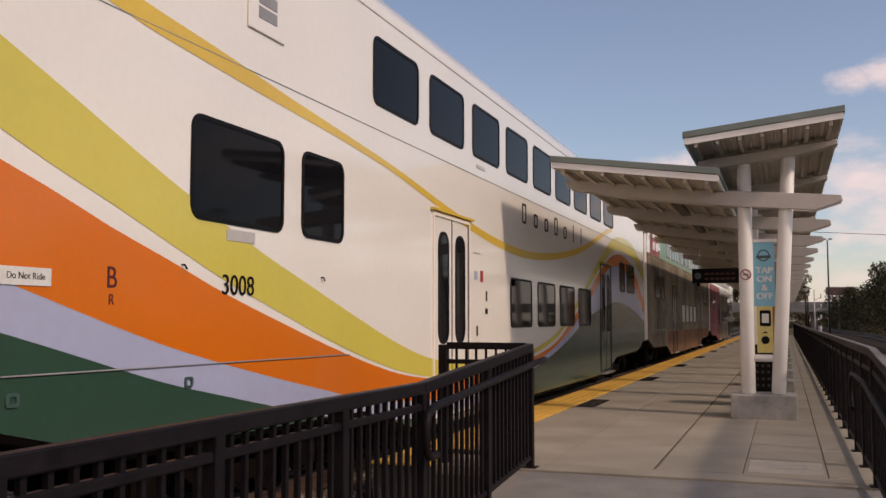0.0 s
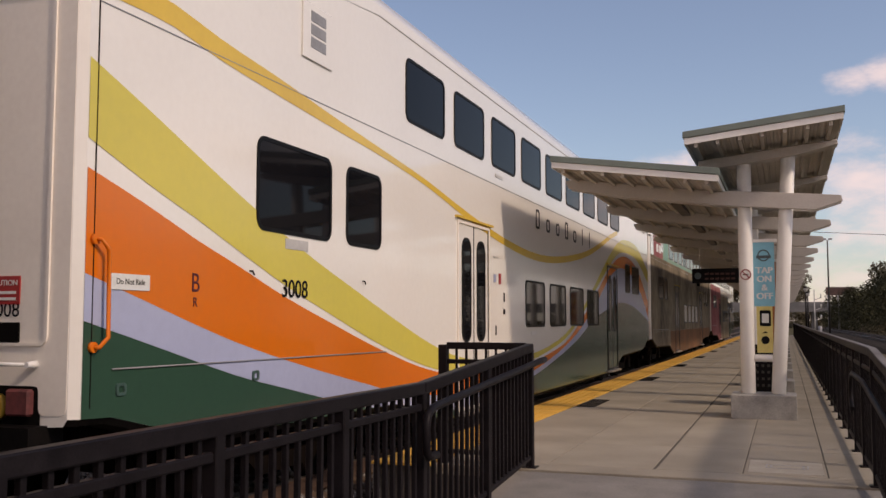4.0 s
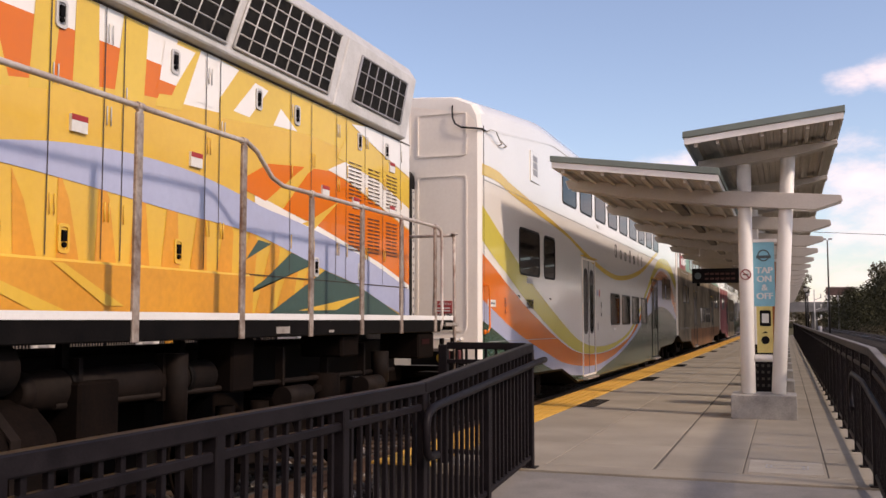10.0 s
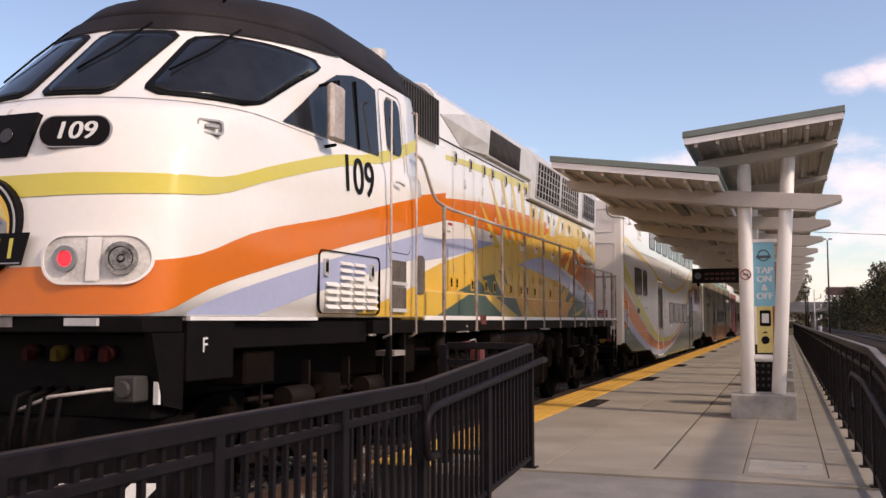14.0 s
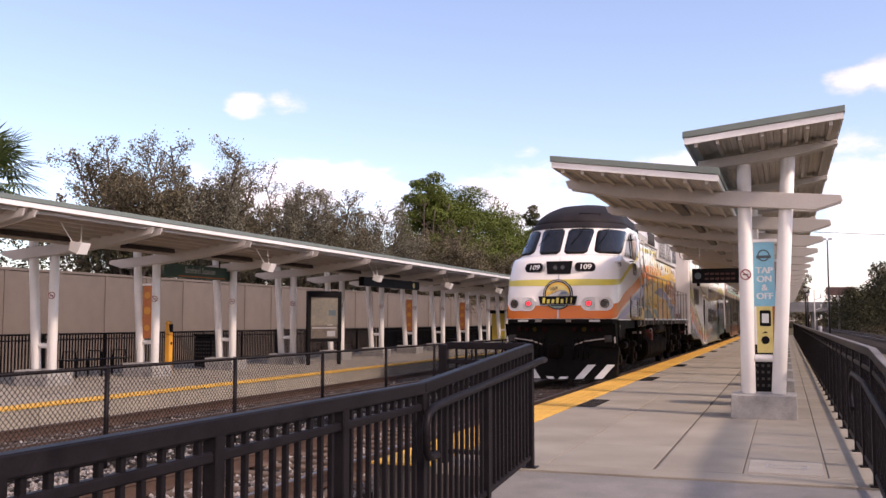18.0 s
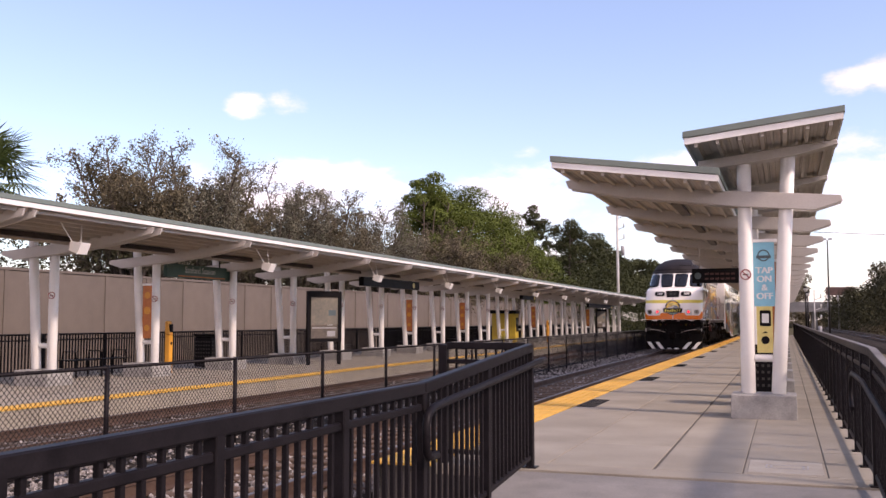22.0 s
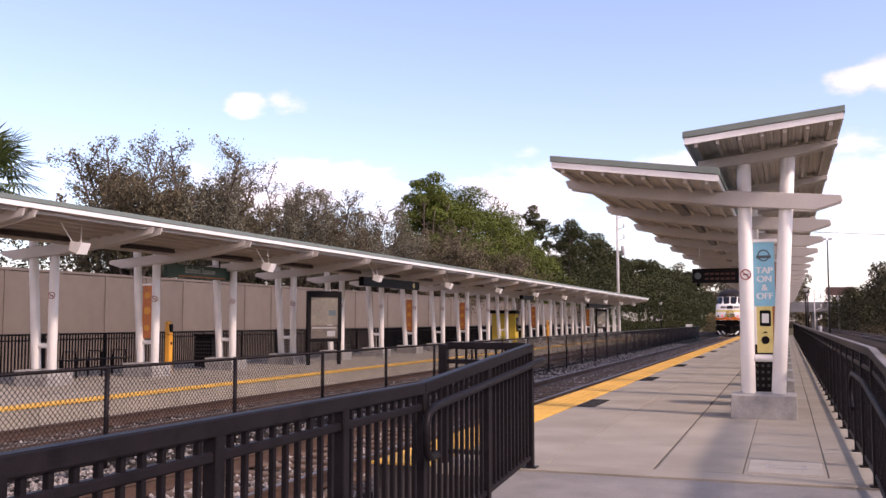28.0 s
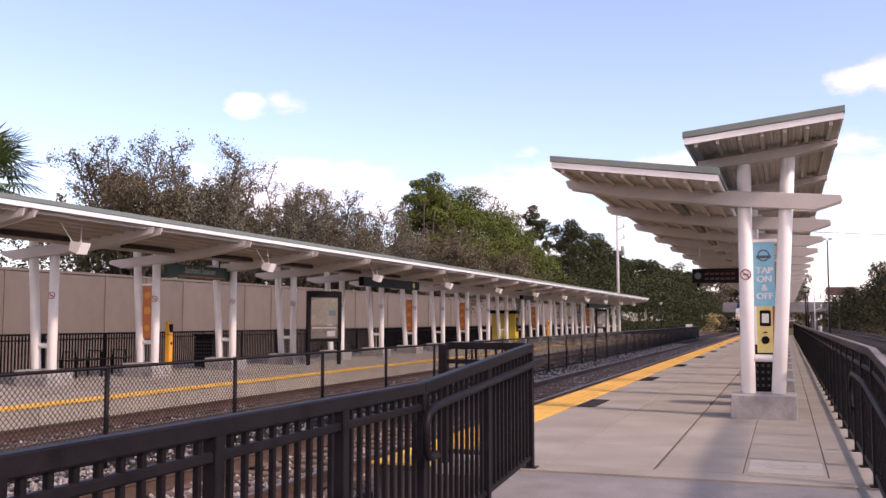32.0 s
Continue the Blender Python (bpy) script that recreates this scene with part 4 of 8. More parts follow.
        pipe(bm, [(0.02, v + d * 0.3, 3.87), (0.02, v + d * 0.3, 3.95), (0.05, v + d * 0.3, 3.98), (0.09, v + d * 0.3, 3.98), (0.12, v + d * 0.3, 3.95), (0.12, v + d * 0.3, 3.87)], 0.01, 6)
        part("lifting_eye", bm, M_LGREY, g)
        # the door's colour is lightened to stand in for the lit vestibule
        bm = bmesh.new()
        ring(bm, [(-0.36, 1.3), (0.36, 1.3), (0.36, 3.7), (-0.36, 3.7)], [(-0.22, 2.5), (0.22, 2.5), (0.22, 3.3), (-0.22, 3.3)], v + d * 0.02 - 0.01, v + d * 0.02 + 0.01, "y")
        ed = part("end_door", bm, M_INT, g, "end door, paler for the lamplight inside")
        bm = bmesh.new()
        box(bm, -0.225, 0.225, v + d * 0.02 - 0.004, v + d * 0.02 + 0.004, 2.49, 3.31)
        part("door_pane", bm, M_GLASS, ed)
        bm = bmesh.new()
        box(bm, -0.2, -0.12, v + d * 0.1 - 0.03, v + d * 0.1 + 0.03, 3.69, 3.725)
        part("gangway_lamp", bm, M_CABLAMP, g, "small lit ceiling lamp")
    if livery == 0:
        bm = bmesh.new()
        box(bm, 0.8, 1.06, -0.012, -0.004, 1.75, 1.93)
        plate = part("warning_plate", bm, M_RED, car, "small red warning plate")
        text_part("lettering", "CAUTION", 0.05, M_PAPER, plate, pose(0.93, -0.014, 1.885) @ FRONT, 0.002)
        for z in (1.825, 1.785):
            bm = bmesh.new()
            box(bm, 0.83, 1.03, -0.015, -0.0121, z - 0.009, z + 0.009)
            part("text_bar", bm, M_PAPER, plate)
        text_part("number", "3008", 0.13, M_NUMBLK, car, pose(0.93, -0.007, 1.712) @ FRONT, 0.003, "black fleet number")
        bm = bmesh.new()
        box(bm, 0.815, 1.07, -0.02, -0.004, 1.505, 1.637)
        part("socket_cover", bm, M_DARK, car, bevel=0.006)
        bm = bmesh.new()
        tube(bm, (0.91, 0.0, 1.105), (0.91, -0.05, 1.105), 0.088, 18, 0.08)
        tube(bm, (0.91, -0.05, 1.105), (0.91, -0.07, 1.105), 0.04, 12)
        part("hose_cap", bm, M_CAPYEL2, car, "dull yellow connector cap")
        bm = bmesh.new()
        box(bm, 1.01, 1.2, -0.06, 0.0, 1.055, 1.222)
        part("connector_box", bm, M_FADERED, car, "dark red connector box", bevel=0.015)
    # painted bands
    stripes(car, livery)
    # joints, gutters
    for s in (1, -1):
        bm = bmesh.new()
        beam_box(bm, (s * (HALF + 0.003), 0.12, 3.705), (s * (HALF + 0.003), 25.9, 3.71), 0.006, 0.006)
        part("body_joint", bm, M_GREY, car)
        bm = bmesh.new()
        beam_box(bm, (s * (HALF + 0.001), 0.13, 1.1), (s * (HALF + 0.001), 0.13, 4.5), 0.012, 0.008)
        part("end_joint", bm, M_DARK, car)
        bm = bmesh.new()
        beam_box(bm, (s * (HALF - 0.006), 4.6, 4.98), (s * (HALF - 0.006), 21.4, 4.98), 0.016, 0.01)
        beam_box(bm, (s * (HALF - 0.006), 0.12, 4.43), (s * (HALF - 0.006), 4.6, 4.98), 0.016, 0.01)
        part("gutter", bm, M_LGREY, car)
        bm = bmesh.new()
        tube(bm, (s * (HALF + 0.012), 0.33, 1.335), (s * (HALF + 0.012), 4.8, 1.31), 0.006, 6)
        part("side_conduit", bm, M_GREY, car)
        for u0, u1 in ((2.08, 3.46), (3.79, 4.66), (21.35, 22.22), (22.55, 23.93)):
            window(car, u0, u1, 2.4, 3.2, s, 0.12)
        for k in range(9):
            window(car, 5.36 + 1.72 * k, 6.7 + 1.72 * k, 3.97, 4.73, s, 0.12)
        for k in range(4):
            window(car, 10.75 + 1.76 * k, 12.1 + 1.76 * k, 1.53, 2.33, s, 0.1)
        for u0 in (7.2, 18.55):
            side_door(car, u0, s, M_TEND if livery == 0 and u0 < 10 else M_VENT)
    bm = bmesh.new()
    x = HALF
    box(bm, x, x + 0.02, 2.83, 3.43, 4.06, 4.6)
    v = part("vent_panel", bm, M_TWHITE, car, "white panel with three grey grilles", bevel=0.006)
    for k in range(3):
        bm = bmesh.new()
        box(bm, x + 0.02, x + 0.024, 2.98, 3.28, 4.18 + k * 0.125, 4.28 + k * 0.125)
        part("grille", bm, M_GREY, v)
    # roof hatches
    for u in (2.2, 3.1, 9.0, 17.0):
        bm = bmesh.new()
        box(bm, -0.4, 0.4, u - 0.25, u + 0.25, 5.25 + roof_drop(u), 5.44 + roof_drop(u))
        part("roof_hatch", bm, M_TEND, car, bevel=0.02)
    if livery == 0:
        side_details(car)
    # underneath
    bm = bmesh.new()
    box(bm, -1.2, 1.2, 0.4, 25.6, 0.85, 1.3)
    box(bm, -1.1, 1.1, 7.2, 18.8, 0.25, 0.9)
    part("underframe", bm, M_RUSTY, car)
    for d, v in ((-1, 0.0), (1, CAR_L)):
        bm = bmesh.new()
        box(bm, -0.16, 0.16, v - 0.3, v + 0.3, 0.75, 1.02)
        part("coupler", bm, M_RUSTY, car, bevel=0.02)
    for y in (3.3, 22.7):
        bogie(car, y, 1.25, 0.42, wheels)
    return car


def side_door(car, u0, s, paint):
    u1 = u0 + 1.45
    x = s * HALF
    bm = bmesh.new()
    ring(bm, rrect(u0, u1, 0.44, 3.0, 0.03, 2), rrect(u0 + 0.04, u1 - 0.04, 0.48, 2.96, 0.02, 2), x - s * 0.01, x + s * 0.02, "x")
    d = part("sliding_door", bm, paint, car, "sliding door with two narrow windows")
    bm = bmesh.new()
    for uu in (u0 + 0.05, (u0 + u1) / 2, u1 - 0.05):
        box(bm, x - s * 0.005, x + s * 0.0075, uu - 0.009, uu + 0.009, 0.48, 2.96)
    part("gasket", bm, M_RUBBER, d)
    for k in range(2):
        a = u0 + 0.2 + k * 0.66
        bm = bmesh.new()
        ring(bm, rrect(a, a + 0.4, 1.35, 2.78, 0.17, 5), rrect(a + 0.03, a + 0.37, 1.38, 2.75, 0.14, 5), x - s * 0.01, x + s * 0.011, "x")
        part("window_seal", bm, M_RUBBER, d)
        bm = bmesh.new()
        prism(bm, rrect(a + 0.028, a + 0.372, 1.378, 2.752, 0.14, 5), x - s * 0.01, x + s * 0.0065, "x")
        part("pane", bm, M_GLASS, d)
    bm = bmesh.new()
    box(bm, min(x, x + s * 0.05), max(x, x + s * 0.05), u0 - 0.08, u1 + 0.1, 3.02, 3.05)
    part("drip_rail", bm, M_TYEL if s > 0 else M_TWHITE, d)
    bm = bmesh.new()
    box(bm, min(x - s * 0.1, x + s * 0.1), max(x - s * 0.1, x + s * 0.1), u0 + 0.05, u1 - 0.05, 0.38, 0.42)
    part("threshold", bm, M_SILVER, d, "steel threshold step")


def stripes(car, livery):
    x = HALF + 0.004
    if livery == 0:
        f1 = spline([(0, 3.34), (0.68, 3.09), (1.2, 2.89), (1.81, 2.66), (3.0, 2.25), (3.97, 1.97), (5.21, 1.62), (6.05, 1.4), (7.04, 1.2), (8.87, 1.05), (11.2, 1.085), (12.6, 1.2), (14.05, 1.44), (15.5, 1.9), (17.0, 2.48), (18.9, 3.25), (20.4, 3.72), (21.8, 3.86), (23.6, 3.8), (26, 3.2)])
        f2 = spline([(0, 2.82), (0.7, 2.57), (1.21, 2.41), (1.83, 2.2), (2.56, 1.96), (3.45, 1.71), (4.57, 1.41), (6.02, 1.1), (7.3, 0.945), (9.3, 0.9), (10.8, 0.95), (12.2, 1.07), (14.05, 1.34), (15.5, 1.78), (17.0, 2.32), (18.9, 3.0), (20.4, 3.4), (21.8, 3.5), (23.6, 3.4), (26, 2.8)])
        f3 = spline([(0, 2.63), (0.7, 2.425), (1.22, 2.255), (1.83, 2.08), (2.56, 1.86), (3.46, 1.63), (4.57, 1.36), (6.02, 1.07), (7.0, 0.955), (8.8, 0.88), (10.66, 0.91), (12.2, 1.02), (14.03, 1.26), (15.5, 1.7), (17.0, 2.22), (18.9, 2.92), (20.4, 3.3), (21.8, 3.38), (23.6, 3.15), (26, 2.2)])
        f4 = spline([(0, 1.96), (0.73, 1.76), (1.25, 1.617), (1.85, 1.465), (2.58, 1.31), (3.47, 1.14), (4.29, 0.995), (5.12, 0.85), (7.32, 0.67), (8.85, 0.635), (10.2, 0.7), (11.67, 0.83), (14.7, 1.33), (17.0, 2.0), (18.9, 2.7), (20.4, 3.02), (21.8, 3.0), (23.6, 2.7), (26, 1.7)])
        f5 = spline([(0, 1.66), (0.74, 1.48), (1.26, 1.35), (1.86, 1.205), (2.59, 1.065), (2.98, 0.99), (5.12, 0.63), (6.63, 0.51), (8.6, 0.46), (10.2, 0.6), (11.66, 0.74), (14.7, 1.2), (17.0, 1.7), (18.9, 1.95), (20.4, 2.1), (21.8, 2.1), (23.6, 1.95), (26, 1.6)])
        fy = spline([(0, 3.93), (0.9, 3.93), (1.46, 3.85), (2.51, 3.745), (3.41, 3.64), (4.53, 3.525), (5.98, 3.37), (7.85, 3.11), (9.84, 2.9), (11.5, 2.82), (12.94, 2.86), (14.8, 3.02), (16.3, 3.22), (18.0, 3.55), (19.0, 3.78), (20.2, 4.0)])
        width = spline([(0, 0.17), (2.5, 0.155), (3.41, 0.12), (4.53, 0.085), (6.0, 0.075), (8.0, 0.1), (11.0, 0.125), (20.2, 0.12)])
        bm = bmesh.new()
        sheet(bm, fy, lambda u: fy(u) - width(u), 0.056, 20.2, 70, x)
        part("thin_stripe", bm, M_TYEL, car, "thin mustard stripe")
        for nm, a, b, m, lab in (("lime_stripe", f1, f2, M_TLIME, "broad lime stripe"), ("orange_stripe", f3, f4, M_TORG, "broad orange stripe"),
                                 ("lavender_stripe", f4, f5, M_TLAV, "lavender stripe"), ("green_band", f5, lambda u: 0.0, M_TGRN, "dark green lower band")):
            bm = bmesh.new()
            sheet(bm, (lambda u, a=a: a(u) - 0.0015), b, 0.056, 25.94, 90, x)
            part(nm, bm, m, car, lab)
    elif livery == 1:
        flat = lambda v: (lambda u: v)
        for nm, a, b, u0, u1, m in (("mural_wrap", 3.82, 1.255, 0.056, 25.94, M_MURAL), ("mural_wrap", 1.25, 0.0, 0.056, 5.49, M_MURAL), ("mural_wrap", 1.25, 0.0, 25.01, 25.94, M_MURAL), ("rust_wrap", 1.25, 0.0, 5.5, 25.0, M_RUSTWRAP), ("pink_wrap", 4.82, 3.825, 0.9, 3.4, M_PINK), ("teal_wrap", 3.96, 3.825, 3.41, 25.0, M_TEAL), ("teal_wrap", 4.8, 3.965, 3.41, 5.2, M_TEAL), ("pink_wrap", 4.85, 3.97, 20.6, 22.0, M_PINK)):
            bm = bmesh.new()
            sheet(bm, flat(a), flat(b), u0, u1, 40, x)
            part(nm, bm, m, car)
        bm = bmesh.new()
        for k in range(2):
            for q in range(2):
                box(bm, x, x + 0.003, 1.6 + q * 0.75, 2.15 + q * 0.75, 4.0 + k * 0.4, 4.27 + k * 0.4)
        part("text_bar", bm, M_PAPER, car, "blocks of pale lettering")
    else:
        flat = lambda v: (lambda u: v)
        for nm, a, b, u0, u1, m in (("pink_wrap", 3.8, 0.0, 0.02, 9.0, M_PINK), ("mural_wrap", 3.3, 0.0, 9.01, 18.0, M_MURAL), ("green_band", 1.5, 0.0, 18.01, 25.98, M_TGRN)):
            bm = bmesh.new()
            sheet(bm, flat(a), flat(b), u0, u1, 40, x)
            part(nm, bm, m, car)


def side_details(car):
    x = HALF + 0.007
    text_part("number", "3008", 0.225, M_NUMBLK, car, pose(x, 2.75, 1.918) @ SIDE, 0.003, "black fleet number", widen=1.08, bold=0.0015)
    text_part("letter", "B", 0.2, M_MAROON, car, pose(x, 1.235, 1.92) @ SIDE, 0.003)
    text_part("letter", "R", 0.1, M_MAROON, car, pose(x, 1.235, 1.78) @ SIDE, 0.003)
    bm = bmesh.new()
    box(bm, x, x + 0.006, 0.29, 0.69, 1.85, 1.955)
    p = part("notice_plate", bm, M_PAPER, car, "small white notice plate")
    text_part("lettering", "Do Not Ride", 0.056, M_NUMBLK, p, pose(x + 0.0075, 0.49, 1.903) @ SIDE, 0.002)
    # door-side stickers and small hardware
    for u, z, w, h, m in ((2.78, 2.32, 0.42, 0.09, M_LGREY), (8.95, 2.28, 0.12, 0.12, M_TLAV), (9.22, 2.28, 0.12, 0.16, M_RED), (9.45, 2.0, 0.06, 0.14, M_NUMBLK), (9.45, 1.78, 0.1, 0.08, M_NUMBLK), (9.0, 1.5, 0.05, 0.14, M_NUMBLK), (9.0, 2.6, 0.3, 0.02, M_LGREY),
                          (11.3, 1.43, 0.4, 0.06, M_LGREY), (9.2, 3.85, 0.4, 0.05, M_LGREY)):
        bm = bmesh.new()
        box(bm, HALF + 0.004, HALF + 0.009, u - w / 2, u + w / 2, z - h / 2, z + h / 2)
        part("sticker", bm, m, car)
    for u, z in ((2.0, 2.05), (4.2, 2.05)):
        bm = bmesh.new()
        pipe(bm, [(HALF, u, z), (HALF + 0.025, u, z), (HALF + 0.025, u + 0.03, z - 0.03)], 0.008, 6)
        part("marker_hook", bm, M_NUMBLK, car)
    for u in (0.42, 2.1):
        bm = bmesh.new()
        ring(bm, rrect(u - 0.05, u + 0.05, 1.16, 1.24, 0.02, 2), rrect(u - 0.028, u + 0.028, 1.178, 1.222, 0.012, 2), HALF + 0.002, HALF + 0.016, "x")
        part("jacking_pad", bm, M_TGRN2, car)
    # orange grab iron near the end
    bm = bmesh.new()
    xo = HALF + 0.06
    pipe(bm, [(HALF, 0.14, 2.16), (xo, 0.14, 2.16), (xo, 0.21, 2.1), (xo, 0.22, 1.54), (xo, 0.14, 1.48), (HALF, 0.13, 1.48)], 0.015, 8)
    tube(bm, (HALF, 0.13, 2.16), (HALF + 0.03, 0.13, 2.16), 0.035, 10)
    tube(bm, (HALF, 0.13, 1.48), (HALF + 0.03, 0.13, 1.48), 0.035, 10)
    part("grab_iron", bm, M_TORG, car, "orange grab iron")
    # the operator's name, as plain strokes
    for k in range(7):
        u = 11.62 + k * 0.79
        tall = 0.34 if k in (0, 3, 5, 6) else 0.24
        bm = bmesh.new()
        if k in (5, 6):
            box(bm, HALF + 0.004, HALF + 0.008, u - 0.03, u + 0.03, 3.27, 3.27 + tall)
        else:
            ring(bm, rrect(u - 0.13, u + 0.13, 3.27, 3.27 + tall, 0.05, 2), rrect(u - 0.085, u + 0.085, 3.31, 3.23 + tall, 0.03, 2), HALF + 0.003, HALF + 0.008, "x")
        part("mark_stroke", bm, M_NUMBLK, car)
# ---- the locomotive; u counts from the first coach's end, the loco lies at negative u ----
LU = -11.0
HOOD = 1.03
# height, front, half width, depth and fullness of the rounded front
NOSE = ((1.68, -20.44, 1.48, 0.42, 0.72), (2.2, -20.42, 1.5, 0.52, 0.72), (2.8, -20.32, 1.5, 0.7, 0.75), (3.2, -20.19, 1.48, 0.85, 0.8), (3.3, -20.12, 1.47, 0.9, 0.85), (3.38, -19.98, 1.43, 1.2, 1.0),
        (4.22, -19.1, 1.36, 1.5, 1.0), (4.32, -19.02, 1.34, 1.5, 1.0), (4.6, -18.72, 1.23, 1.5, 1.0), (4.82, -18.2, 1.06, 1.4, 1.0), (5.0, -17.5, 0.84, 1.1, 1.0), (5.12, -16.6, 0.55, 0.8, 1.0))
CAB_BACK = -15.15


def nose_at(z):
    for a, b in zip(NOSE, NOSE[1:]):
        if z <= b[0]:
            k = (z - a[0]) / (b[0] - a[0])
            return tuple(a[i] + (b[i] - a[i]) * k for i in (1, 2, 3, 4))
    return NOSE[-1][1:]


def skin(q, z, out=0.0):
    """A point of the cab's skin: q -1..1 round the front, beyond that along the sides."""
    v, w, d, e = nose_at(z)
    s = 1 if q >= 0 else -1
    a = abs(q)
    if a <= 1:
        t = radians(90) * a
        x, y = w * math.sin(t) ** e if t > 0 else 0.0, v + d * (1 - max(0.0, math.cos(t)) ** e)
        nx, ny = math.sin(t), -math.cos(t)
    else:
        x, y = w, v + d + (CAB_BACK - v - d) * (a - 1)
        nx, ny = 1.0, 0.0
    return (s * (x + nx * out), y + ny * out - LU, z)


def q_of_x(x, z):
    v, w, d, e = nose_at(z)
    s = 1 if x >= 0 else -1
    return s * math.asin(min(1.0, (abs(x) / w) ** (1 / e))) / radians(90)


def skin_patch(bm, q0, q1, lo, hi, n=24, m=6, out=0.006):
    g = []
    for i in range(n + 1):
        q = q0 + (q1 - q0) * i / n
        a, b = lo(q), hi(q)
        g.append([bm.verts.new(skin(q, a + (b - a) * j / m, out)) for j in range(m + 1)])
    for i in range(n):
        for j in range(m):
            f = bm.faces.new((g[i][j], g[i + 1][j], g[i + 1][j + 1], g[i][j + 1]))
            f.smooth = True


def skin_pane(bm, q0, q1, z0, z1, out, shrink=0.0, r=0.22, thick=0.012, nip=0.0, side=1):
    """A rounded pane that follows the skin. shrink: border in parts of its size; nip: how far its outer edge leans in towards the foot."""
    ctr_q, ctr_z = (q0 + q1) / 2, (z0 + z1) / 2
    hq, hz = (q1 - q0) / 2 * (1 - shrink), (z1 - z0) / 2 * (1 - shrink * 1.1)
    n = 14
    rows = []
    for j in range(n + 1):
        tz = -1 + 2 * j / n
        inset = 0.0
        over = abs(tz) - (1 - r)
        if over > 0:
            inset = r * (1 - math.sqrt(max(0.0, 1 - (over / r) ** 2)))
        row = []
        for i in range(9):
            tq = (-1 + 2 * i / 8) * (1 - inset)
            tq -= side * nip * (1 - tz) * 0.5 * (0.5 + 0.5 * side * tq)
            row.append((ctr_q + hq * tq, ctr_z + hz * tz))
        rows.append(row)
    front = [[bm.verts.new(skin(q, z, out)) for q, z in row] for row in rows]
    back = [[bm.verts.new(skin(q, z, out - thick)) for q, z in row] for row in rows]
    for a, b in ((front, 1), (back, -1)):
        for j in range(n):
            for i in range(8):
                f = bm.faces.new((a[j][i], a[j][i + 1], a[j + 1][i + 1], a[j + 1][i])[::b])
                f.smooth = True
    for j in range(n):
        bm.faces.new((front[j][0], front[j + 1][0], back[j + 1][0], back[j][0]))
        bm.faces.new((front[j][8], back[j][8], back[j + 1][8], front[j + 1][8]))
    for i in range(8):
        bm.faces.new((front[0][i], back[0][i], back[0][i + 1], front[0][i + 1]))
        bm.faces.new((front[n][i], front[n][i + 1], back[n][i + 1], back[n][i]))


def on_skin(bm, outer, inner, s, out0, out1):
    """A bezel between two outlines (half breadth, height) that follows the nose; without an inner one, a filled plate."""
    at = lambda p, o: bm.verts.new(skin(s * q_of_x(p[0], p[1]), p[1], o))
    n = len(outer)
    if inner is None:
        cx, cz = sum(p[0] for p in outer) / n, sum(p[1] for p in outer) / n
        rings = [[at((cx + (p[0] - cx) * k, cz + (p[1] - cz) * k), out0) for p in outer] for k in (1.0, 0.7, 0.4)]
        mid = at((cx, cz), out0)
        for a, b in zip(rings, rings[1:]):
            for i in range(n):
                bm.faces.new((a[i], a[(i + 1) % n], b[(i + 1) % n], b[i])).smooth = True
        for i in range(n):
            bm.faces.new((rings[-1][i], rings[-1][(i + 1) % n], mid)).smooth = True
        return
    rows = [[at(p, out0) for p in outer], [at(p, out1) for p in outer], [at(p, out1) for p in inner], [at(p, 0.004) for p in inner]]
    for a, b in zip(rows, rows[1:]):
        for i in range(n):
            bm.faces.new((a[i], a[(i + 1) % n], b[(i + 1) % n], b[i]))


def flat_poly(bm, pts, x):
    vs = [bm.verts.new((x, u - LU, z)) for u, z in pts]
    bm.faces.new(vs)


